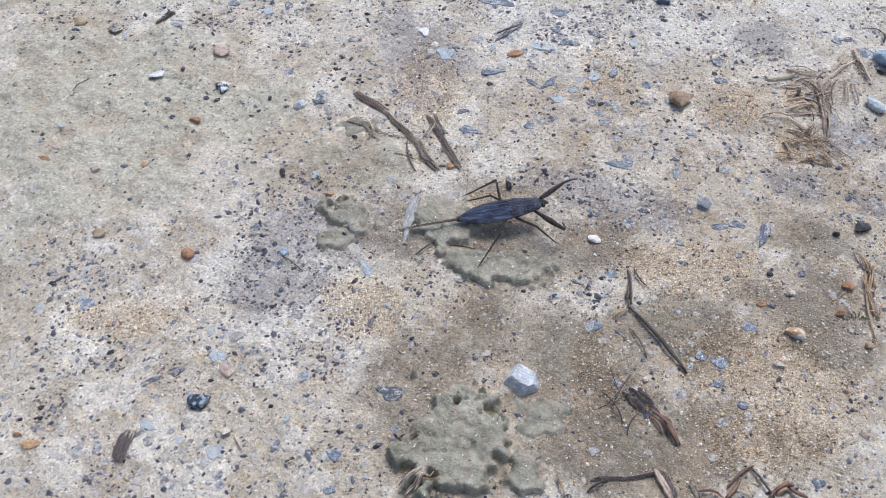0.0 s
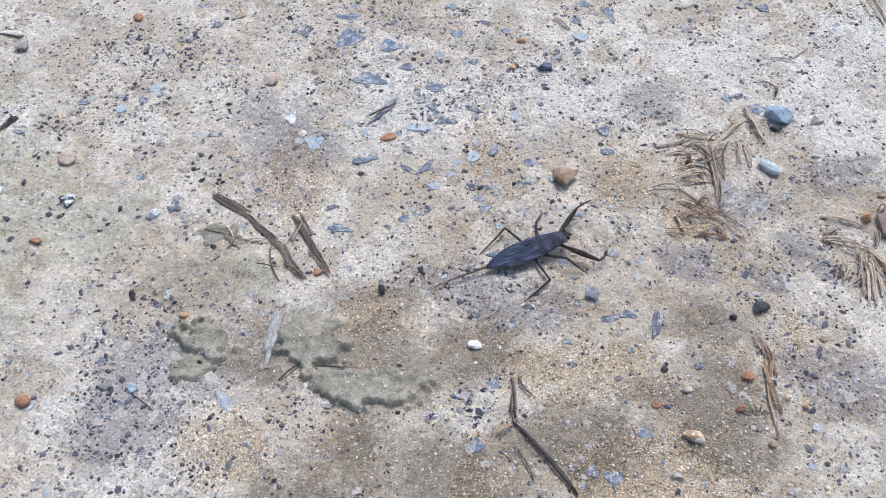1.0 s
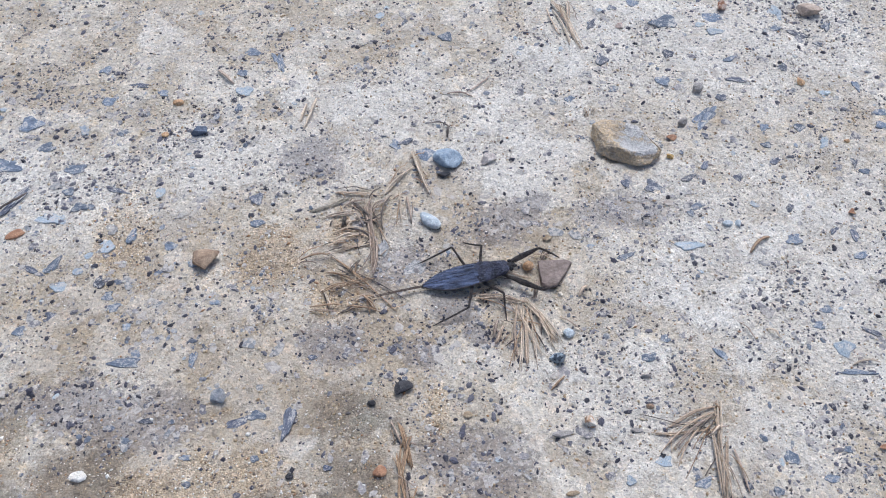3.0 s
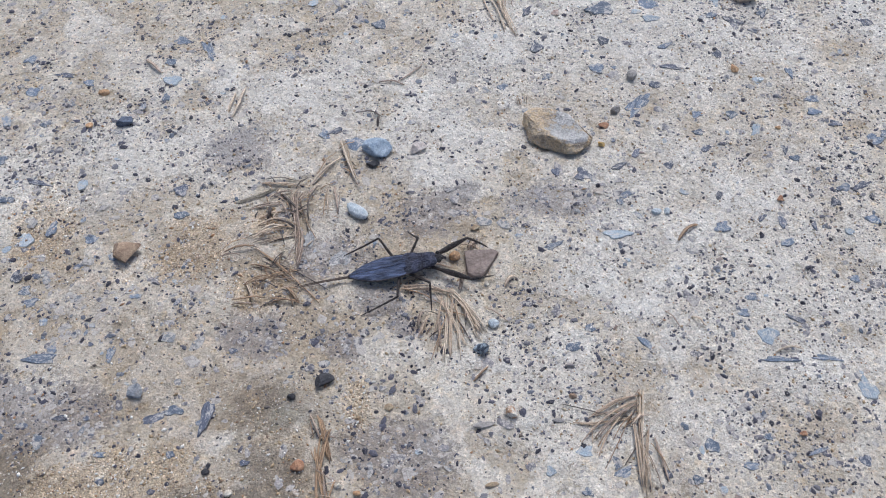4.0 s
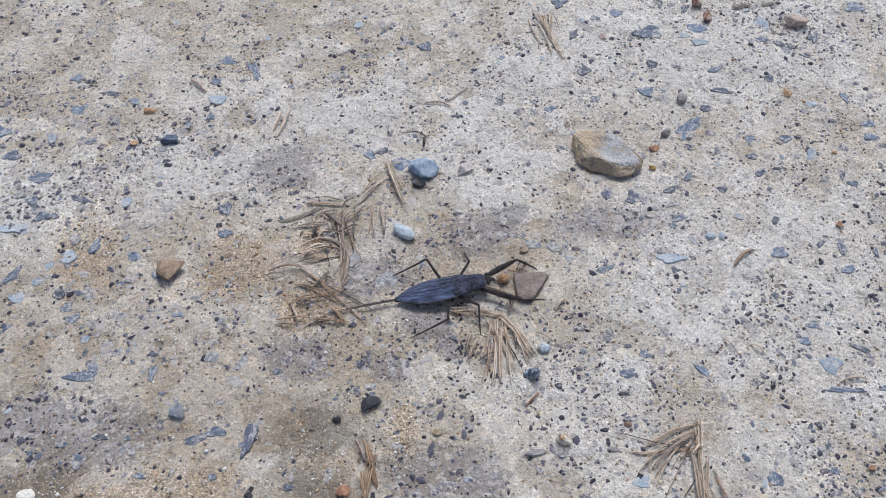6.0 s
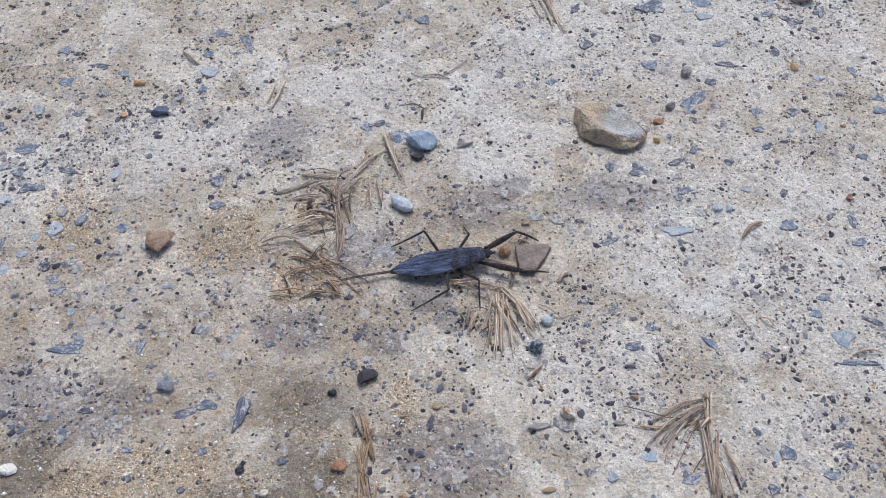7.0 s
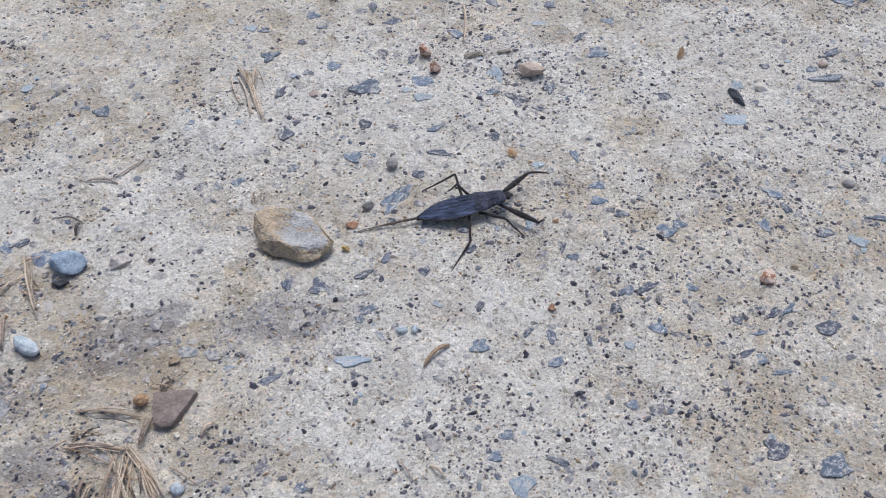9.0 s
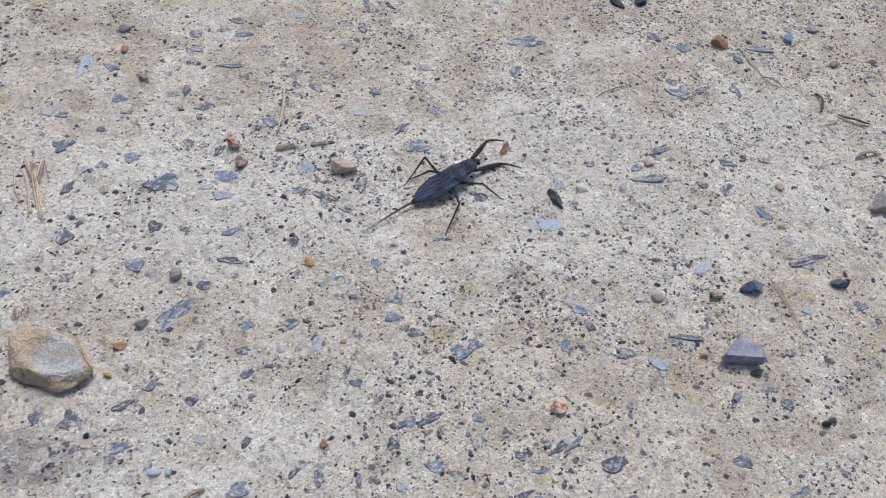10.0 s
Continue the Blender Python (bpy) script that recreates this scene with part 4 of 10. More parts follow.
insect = build_insect()
for side in (1, -1):
    add_hip(13.5, side * 2.0, 4.5, 0.8)
    add_hip(5.0, side * 3.2, 3.2, 0.75)
    add_hip(0.5, side * 3.4, 3.2, 0.75)
fore_leg_l, fore_leg_l_tip = add_leg("fore_leg", 0.0180, 0.0097)
fore_leg_r, fore_leg_r_tip = add_leg("fore_leg", 0.0180, 0.0097)
mid_leg_l, mid_leg_l_tip = add_leg("mid_leg", 0.0106, 0.0112)
mid_leg_r, mid_leg_r_tip = add_leg("mid_leg", 0.0106, 0.0112)
hind_leg_l, hind_leg_l_tip = add_leg("hind_leg", 0.0124, 0.0164)
hind_leg_r, hind_leg_r_tip = add_leg("hind_leg", 0.0124, 0.0164)


# ---- large stones ----
def boulder(x, y, a, b, h, turn, label, material, cuts, seed, sink=0.36, dish=0.0):
    """A larger faceted stone; cuts are planes (direction, distance) in its own space."""
    bm = bmesh.new()
    bmesh.ops.create_icosphere(bm, subdivisions=5, radius=1.0)
    for v in bm.verts:
        p = v.co.copy()
        for n, d in cuts:
            n = Vector(n).normalized()
            e = p.dot(n) - d
            if e > 0:
                p -= n * e * 0.94
        p *= 1.0 + 0.07 * noise.noise(p * 1.8 + Vector((seed, 0, 0))) + 0.03 * noise.noise(p * 6 + Vector((seed, 3, 0))) + 0.012 * noise.noise(p * 15)
        # chipped edges, and a hollow broken into the top
        p *= 1.0 - 0.05 * abs(noise.noise(p * 3.1 + Vector((seed, 9, 1))))
        if dish and p.z > 0.2:
            u, w = (p.x - 0.12) / 0.62, (p.y - 0.02) / 0.58
            k = max(0.0, 1.0 - u * u - w * w)
            p.z -= dish * min(1.0, 2.2 * k) * (0.75 + 0.6 * noise.noise(p * 4.0 + Vector((seed, 5, 5))))
            p.z -= 0.22 * max(0.0, p.x)
        v.co = (p.x * a * 0.55, p.y * b * 0.55, p.z * h * 0.55)
    ob = finish("stone", bm, material, label, "stone", "loose stones on the ground", sharp=35)
    ob.matrix_basis = pose(x, y, gz(x, y) + h * sink, 0, 0, turn)
    return ob




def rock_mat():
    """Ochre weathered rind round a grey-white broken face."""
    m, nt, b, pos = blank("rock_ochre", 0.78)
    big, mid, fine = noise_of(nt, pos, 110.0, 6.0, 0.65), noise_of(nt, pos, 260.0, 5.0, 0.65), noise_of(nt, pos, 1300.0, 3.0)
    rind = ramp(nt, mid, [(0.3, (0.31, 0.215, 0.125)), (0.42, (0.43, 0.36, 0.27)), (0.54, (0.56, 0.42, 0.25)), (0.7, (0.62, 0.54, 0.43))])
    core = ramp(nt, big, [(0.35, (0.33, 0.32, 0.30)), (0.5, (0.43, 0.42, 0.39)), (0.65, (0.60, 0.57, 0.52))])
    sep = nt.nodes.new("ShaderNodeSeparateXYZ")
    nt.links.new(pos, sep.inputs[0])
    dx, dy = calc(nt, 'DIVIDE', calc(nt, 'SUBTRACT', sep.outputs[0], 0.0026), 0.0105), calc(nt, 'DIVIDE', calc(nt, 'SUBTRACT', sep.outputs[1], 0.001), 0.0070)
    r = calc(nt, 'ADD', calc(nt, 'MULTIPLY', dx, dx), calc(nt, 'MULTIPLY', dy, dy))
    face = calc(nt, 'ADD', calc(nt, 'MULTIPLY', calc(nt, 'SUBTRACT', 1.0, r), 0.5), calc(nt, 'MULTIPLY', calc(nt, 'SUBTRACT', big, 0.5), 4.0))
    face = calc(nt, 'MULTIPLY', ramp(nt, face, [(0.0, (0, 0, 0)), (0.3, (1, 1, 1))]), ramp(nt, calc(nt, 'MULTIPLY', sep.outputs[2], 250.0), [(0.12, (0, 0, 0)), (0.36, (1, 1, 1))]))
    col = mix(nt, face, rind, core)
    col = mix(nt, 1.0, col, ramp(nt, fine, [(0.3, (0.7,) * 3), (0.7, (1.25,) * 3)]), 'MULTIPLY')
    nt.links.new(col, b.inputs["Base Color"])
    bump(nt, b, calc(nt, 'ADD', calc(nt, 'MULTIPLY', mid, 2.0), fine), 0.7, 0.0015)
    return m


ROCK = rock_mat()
GREY_ANGULAR = mottled("stone_grey_angular", (0.40, 0.42, 0.44), (0.70, 0.71, 0.71), 260.0, 0.75, 0.14, 0.6)
FLAT_BROWN = mottled("stone_flat_brown", (0.165, 0.122, 0.098), (0.29, 0.23, 0.19), 160.0, 0.75, 0.2, 0.4)
SLATE = mottled("slate_wedge", (0.17, 0.17, 0.205), (0.36, 0.36, 0.41), 160.0, 0.6, 0.2, 0.5)
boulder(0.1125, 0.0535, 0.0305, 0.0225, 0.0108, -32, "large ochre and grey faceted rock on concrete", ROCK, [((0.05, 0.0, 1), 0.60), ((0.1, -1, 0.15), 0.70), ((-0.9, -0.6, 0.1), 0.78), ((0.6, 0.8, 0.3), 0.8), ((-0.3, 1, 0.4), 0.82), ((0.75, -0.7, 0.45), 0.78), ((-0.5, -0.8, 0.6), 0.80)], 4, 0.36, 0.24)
boulder(0.0732, -0.0158, 0.0168, 0.0142, 0.0050, 9, "flat triangular brown stone lying on straw", FLAT_BROWN, [((0, 0, 1), 0.55), ((0.8, -0.6, 0), 0.52), ((-1, 0.08, 0), 0.62), ((0.15, 1, 0), 0.62)], 9)
boulder(0.3715, 0.0352, 0.0185, 0.0165, 0.0095, -23, "blue-grey slate wedge with a broken dark edge", SLATE, [((-0.1, 0.1, 1), 0.45), ((0.25, -1, 0), 0.42), ((1, 0.45, 0), 0.68), ((-1, 0.5, 0), 0.45), ((0.5, 1, 0), 0.6)], 14)
boulder(-0.1235, -0.1721, 0.0145, 0.0132, 0.0095, -5, "angular light grey stone lying on wet mud", GREY_ANGULAR, [((0.05, 0.1, 1), 0.5), ((1, 0.2, 0.25), 0.62), ((-1, 0.35, 0.3), 0.62), ((0.3, 1, 0.25), 0.62), ((-0.35, -1, 0.3), 0.52), ((0.75, -0.8, 0.1), 0.66)], 21, 0.3)



# ---- loose stones ----
stone(-0.3226, -0.0457, 0.0089, 0.0064, 0.0040, 50, "white", 5, "whitish rounded pebble on a dry mud film")
stone(-0.2890, -0.0480, 0.0073, 0.0079, 0.0050, 13, "twotone", 4, "black and white pebble bedded in grey mud")
stone(-0.2976, -0.0245, 0.0073, 0.0077, 0.0040, 13, "pink", 3, "pinkish rounded pebble on dry mud")
stone(-0.3753, -0.0192, 0.0063, 0.0065, 0.0040, 13, "tan", 3, "small tan pebble on dry mud")
stone(-0.2935, -0.0714, 0.0071, 0.0043, 0.0025, -0, "rust", 5, "orange-brown stone flake on grey mud")
stone(-0.3261, -0.1093, 0.0077, 0.0038, 0.0020, 41, "pink", 4, "pale brown flat chip on grey mud")
stone(-0.3072, -0.1009, 0.0033, 0.0027, 0.0020, 13, "orange", 3, "tiny orange pebble on mud")
stone(-0.3500, -0.1094, 0.0064, 0.0025, 0.0015, 0, "rust", 4, "thin reddish-brown stone sliver on mud")
stone(-0.2694, -0.1437, 0.0052, 0.0048, 0.0045, 13, "rust", 2, "round rust-orange pebble at the mud's edge")
stone(-0.2395, -0.2059, 0.0104, 0.0064, 0.0080, 12, "mottled", 5, "dark blue-grey mottled pebble on pale concrete")
stone(-0.2271, -0.2165, 0.0045, 0.0034, 0.0040, 12, "cream", 4, "cream-white pebble with a rounded top")
stone(-0.1030, -0.0992, 0.0062, 0.0050, 0.0030, 13, "bone", 6, "small white angular chip on brown mud")
stone(-0.1440, -0.0772, 0.0049, 0.0060, 0.0040, 37, "black", 5, "small black lump beside the insect's path")
stone(0.0106, -0.0678, 0.0093, 0.0059, 0.0060, 19, "black", 7, "charred black lump with a broken edge")
stone(-0.0719, -0.0070, 0.0166, 0.0128, 0.0112, 13, "brown", 7, "faceted brown stone bedded in sand")
stone(-0.1546, 0.0113, 0.0084, 0.0040, 0.0025, 30, "rust", 2, "flat reddish-brown oval pebble")
stone(-0.0581, -0.0694, 0.0098, 0.0062, 0.0048, 54, "dirtyslate", 7, "blue-grey wedge-shaped stone set in concrete")
stone(-0.0190, -0.1280, 0.0086, 0.0043, 0.0050, -6, "banded", 3, "cream and rust banded pebble on mud")
stone(-0.0260, -0.1428, 0.0058, 0.0052, 0.0050, -38, "banded", 5, "cream and brown stone chip in mud")
stone(0.0029, -0.0999, 0.0048, 0.0044, 0.0035, 12, "rust", 3, "round rust-brown pebble on damp mud")
stone(-0.0204, -0.1085, 0.0028, 0.0025, 0.0025, 12, "cream", 2, "tiny white pebble on damp mud")
stone(-0.0324, -0.1158, 0.0038, 0.0023, 0.0020, 12, "rust", 3, "tiny rust pebble on damp mud")
stone(0.0095, -0.1274, 0.0032, 0.0030, 0.0030, 12, "tan", 2, "small pale pebble on damp mud")
stone(-0.2945, -0.2353, 0.0079, 0.0034, 0.0030, 18, "orange", 6, "flat orange stone flake on pale ground")
stone(-0.0771, -0.1610, 0.0022, 0.0020, 0.0025, 12, "cream", 2, "tiny white pebble on wet mud")
stone(-0.0005, -0.1496, 0.0031, 0.0017, 0.0020, 12, "brown", 3, "tiny brown pebble on mud")
stone(-0.0289, -0.1004, 0.0029, 0.0022, 0.0020, 13, "black", 2, "tiny round black pebble on mud")
stone(-0.2446, -0.0924, 0.0025, 0.0045, 0.0025, 26, "black", 3, "tiny black pebble on concrete")
stone(-0.3099, -0.1416, 0.0052, 0.0041, 0.0035, 13, "tan", 3, "small tan pebble on pale concrete")
stone(-0.2351, -0.1918, 0.0054, 0.0078, 0.0020, 36, "pink", 5, "pinkish stone bedded flush in concrete")
stone(-0.2202, -0.0997, 0.0035, 0.0019, 0.0020, 13, "orange", 2, "tiny orange-tan pebble on sand")
stone(-0.2362, -0.1770, 0.0061, 0.0062, 0.0015, 48, "greybrown", 5, "grey-brown flat stone set in concrete")
stone(-0.2030, 0.0165, 0.0095, 0.0065, 0.0016, 30, "white", 5, "white crumbling stone flush in concrete")
stone(-0.1960, 0.0090, 0.0060, 0.0048, 0.0014, 70, "cream", 5, "cream crumbling stone flush in concrete")
stone(-0.3005, -0.2326, 0.0028, 0.0016, 0.0020, 12, "rust", 3, "tiny rust pebble on pale ground")
stone(-0.3607, 0.0595, 0.0121, 0.0052, 0.0040, -7, "cream", 4, "pale flat pebble on grey mud")
stone(-0.3499, 0.0487, 0.0093, 0.0093, 0.0050, 41, "greybrown", 4, "dark grey-brown pebble on grey mud")
stone(-0.2997, 0.0806, 0.0048, 0.0055, 0.0030, 8, "rust", 3, "small rust-brown pebble lying on the concrete")
stone(-0.2463, 0.0877, 0.0065, 0.0067, 0.0030, -41, "tan", 4, "small tan stone chip")
stone(-0.2181, 0.0422, 0.0096, 0.0081, 0.0030, 7, "pink", 5, "pinkish-tan stone set in sand")
stone(-0.2477, -0.0510, 0.0062, 0.0055, 0.0030, 21, "grey", 4, "pale grey stone bedded in mud")
stone(-0.1718, -0.0711, 0.0042, 0.0046, 0.0035, 7, "rust", 4, "rust-orange pebble under dry bark")
stone(-0.2416, -0.1336, 0.0047, 0.0030, 0.0025, 7, "greybrown", 3, "grey-brown pebble set in concrete")
stone(-0.2313, -0.1328, 0.0034, 0.0039, 0.0025, 7, "slate", 3, "blue-grey pebble set in concrete")
stone(-0.1162, -0.1314, 0.0039, 0.0026, 0.0030, 39, "twotone", 6, "small glinting blue-white chip")
stone(-0.0833, 0.0671, 0.0074, 0.0077, 0.0070, -0, "darkblue", 4, "dark blue rounded pebble on sandy concrete")
stone(0.0316, 0.0472, 0.0130, 0.0094, 0.0075, -16, "slate", 3, "smooth blue-grey pebble beside dry straw")
stone(0.0296, 0.0390, 0.0076, 0.0046, 0.0040, -0, "black", 7, "rough dark crumb below a blue pebble")
stone(0.0229, 0.0120, 0.0103, 0.0048, 0.0060, -39, "whiteblue", 2, "smooth white-grey oval pebble")
stone(0.0497, 0.0468, 0.0080, 0.0062, 0.0068, -0, "rosecream", 4, "small cream pebble on concrete")
stone(0.0711, -0.0560, 0.0080, 0.0073, 0.0080, 11, "mottled", 6, "dark blue speckled pebble by a straw tuft")
stone(0.0792, -0.0828, 0.0066, 0.0052, 0.0070, -0, "banded", 5, "cream and orange angular pebble")
stone(0.0765, -0.0443, 0.0042, 0.0035, 0.0040, -0, "whiteblue", 2, "tiny pale grey round pebble")
stone(0.1364, 0.0590, 0.0051, 0.0056, 0.0030, -29, "rust", 5, "small orange-brown angular chip")
stone(-0.0960, 0.0871, 0.0049, 0.0036, 0.0030, -0, "orange", 3, "tiny orange-tan pebble lying on the concrete")
stone(-0.0992, 0.0666, 0.0032, 0.0029, 0.0020, -0, "orange", 3, "tiny tan crumb lying on the concrete")
stone(-0.0005, -0.0733, 0.0030, 0.0022, 0.0030, -0, "black", 2, "tiny round black pebble")
stone(0.0352, -0.0782, 0.0033, 0.0024, 0.0020, -2, "tan", 3, "tan stone set in damp ground")
stone(0.0171, -0.1078, 0.0025, 0.0016, 0.0035, -2, "cream", 2, "small round white pebble on mud")
stone(-0.0010, -0.1143, 0.0040, 0.0022, 0.0040, 30, "rust", 3, "rust-brown pebble on damp mud")
stone(0.0238, -0.1104, 0.0027, 0.0015, 0.0025, -2, "orange", 3, "tiny orange pebble on mud")
stone(0.1300, -0.1170, 0.0052, 0.0029, 0.0040, -13, "pink", 5, "pinkish angular chip below a straw tuft")
stone(0.1229, -0.1214, 0.0046, 0.0025, 0.0040, -2, "cream", 4, "cream pebble below a straw tuft")
stone(0.1851, -0.0948, 0.0033, 0.0024, 0.0030, -2, "rust", 4, "tiny rust pebble on concrete")
stone(0.0706, -0.1092, 0.0047, 0.0017, 0.0020, 8, "tan", 3, "flat tan stone in concrete")
stone(0.1039, -0.0638, 0.0038, 0.0015, 0.0025, -2, "greybrown", 3, "flat grey-tan stone in concrete")
stone(0.0969, -0.0860, 0.0045, 0.0015, 0.0020, -2, "greybrown", 3, "flat dark grey stone in concrete")
stone(0.0694, -0.0870, 0.0073, 0.0026, 0.0015, 6, "greybrown", 3, "flat grey stone flush in concrete")
stone(0.1033, -0.0766, 0.0029, 0.0020, 0.0020, -2, "brown", 3, "small brown pebble in concrete")
stone(0.1507, 0.0076, 0.0043, 0.0026, 0.0030, -2, "whiteblue", 3, "tiny pale blue-white pebble")
stone(0.2063, 0.0125, 0.0041, 0.0036, 0.0030, -30, "rust", 7, "crumbly rust fragment on concrete")
stone(0.0636, -0.0124, 0.0059, 0.0032, 0.0060, 26, "orange", 4, "orange-brown angular pebble beside a flat stone")
stone(0.0729, 0.0025, 0.0059, 0.0028, 0.0040, 13, "tan", 6, "crumbly tan earth clump")
stone(0.0751, -0.0261, 0.0032, 0.0033, 0.0030, -6, "cream", 7, "crumbly pale earth clump")
stone(0.1770, 0.1641, 0.0092, 0.0072, 0.0075, -24, "crust", 7, "crusty rust-red stone with white grains")
stone(0.1797, 0.1524, 0.0092, 0.0076, 0.0080, -23, "crust", 7, "crusty rust-brown angular stone")
stone(0.2056, 0.0945, 0.0046, 0.0055, 0.0040, 16, "orange", 4, "small orange-brown angular pebble")
stone(0.1548, 0.0906, 0.0051, 0.0056, 0.0050, -4, "greybrown", 2, "round grey-brown pebble lying on the concrete")
stone(0.1330, 0.0468, 0.0038, 0.0029, 0.0050, -5, "yellow", 5, "ochre-yellow crumb beside the large rock")
stone(0.1431, 0.0680, 0.0051, 0.0029, 0.0050, 22, "greybrown", 3, "round grey pebble on concrete")
stone(0.3169, 0.1245, 0.0170, 0.0054, 0.0045, -81, "shard", 8, "black shard of charred bark")
stone(0.3889, 0.0680, 0.0114, 0.0079, 0.0080, 7, "darkblue", 6, "dark blue-black angular stone")
stone(0.4310, 0.0667, 0.0106, 0.0049, 0.0060, -28, "darkblue", 4, "flat dark slate pebble")
stone(0.4405, 0.2355, 0.0128, 0.0082, 0.0080, 13, "rust", 6, "red-brown faceted stone lying on the concrete")
stone(0.4825, 0.2396, 0.0084, 0.0095, 0.0060, -0, "slateblue", 5, "blue-grey angular pebble lying on the concrete")
stone(0.5024, 0.2508, 0.0082, 0.0082, 0.0050, -26, "greybrown", 4, "brown-grey pebble lying on the concrete")
stone(0.5012, 0.2180, 0.0079, 0.0044, 0.0040, 22, "brown", 4, "small brown pebble lying on the concrete")
stone(0.3914, 0.2738, 0.0104, 0.0068, 0.0040, -35, "black", 5, "dark wet stone chip")
stone(0.4055, 0.2750, 0.0076, 0.0094, 0.0050, 1, "black", 5, "dark stone chip lying on the concrete")
stone(0.4715, 0.1097, 0.0108, 0.0178, 0.0100, -50, "greybrown", 6, "grey-brown angular stone lying on the concrete")
stone(0.3727, 0.0657, 0.0055, 0.0041, 0.0035, -4, "tan", 3, "small tan rounded pebble")
stone(0.3471, 0.0665, 0.0049, 0.0042, 0.0030, -4, "greybrown", 2, "grey pebble set in concrete")
stone(0.4282, 0.1266, 0.0046, 0.0053, 0.0040, -3, "tan", 4, "small tan chip lying on the concrete")
stone(0.3309, 0.1297, 0.0048, 0.0047, 0.0030, -3, "cream", 3, "small cream-brown pebble lying on the concrete")
stone(0.3679, 0.1440, 0.0045, 0.0043, 0.0030, -2, "pink", 3, "small pinkish-brown pebble lying on the concrete")
stone(0.1553, 0.0076, 0.0025, 0.0030, 0.0030, -6, "whiteblue", 2, "pale blue-white pebble lying on the concrete")
stone(0.2913, 0.0187, 0.0065, 0.0095, 0.0050, -34, "crust", 6, "mottled brown and white stone in concrete")
stone(0.3054, 0.0242, 0.0035, 0.0033, 0.0030, -5, "tan", 5, "small tan crumb lying on the concrete")
stone(0.3934, 0.0025, 0.0036, 0.0020, 0.0035, -5, "black", 3, "small dark grey pebble")
stone(0.3969, 0.0043, 0.0032, 0.0018, 0.0035, -5, "greybrown", 3, "small grey pebble lying on the concrete")
stone(0.1237, 0.2513, 0.0067, 0.0040, 0.0040, 26, "greybrown", 3, "grey-brown pebble on concrete")
stone(0.1249, 0.2340, 0.0031, 0.0043, 0.0030, -0, "rust", 3, "tiny rust pebble lying on the concrete")
stone(0.1349, 0.2121, 0.0041, 0.0036, 0.0040, -1, "greybrown", 2, "small grey pebble lying on the concrete")
stone(0.3573, 0.0365, 0.0047, 0.0026, 0.0030, -5, "orange", 5, "tiny tan-orange crumb by a slate")
stone(0.3752, 0.0270, 0.0062, 0.0040, 0.0035, 20, "black", 7, "dark crumb of earth below a slate wedge")
stone(0.4084, 0.0302, 0.0044, 0.0034, 0.0040, -5, "pink", 4, "small pinkish-brown pebble lying on the concrete")
stone(0.5271, 0.2207, 0.0092, 0.0051, 0.0030, -1, "pink", 4, "pinkish stone chip lying on the concrete")
stone(0.2166, 0.0541, 0.0030, 0.0024, 0.0020, -5, "orange", 4, "tiny orange grain on concrete")
stone(0.2175, 0.0868, 0.0040, 0.0039, 0.0020, -4, "whiteblue", 5, "white-blue crystal chip in concrete")
stone(0.1239, 0.1398, 0.0058, 0.0045, 0.0025, 12, "pink", 4, "pale pinkish stone in concrete")
stone(0.4190, 0.1013, 0.0066, 0.0041, 0.0020, -3, "tan", 4, "tan stone flush in concrete")
stone(0.2248, 0.1460, 0.0162, 0.0098, 0.0066, -12, "palebrown", 5, "flat tan-brown stone with worn edges on concrete")
stone(-0.3557, -0.0208, 0.0072, 0.0051, 0.0030, 29, "greybrown", 5, "dark mud-stained crumb on dry mud")


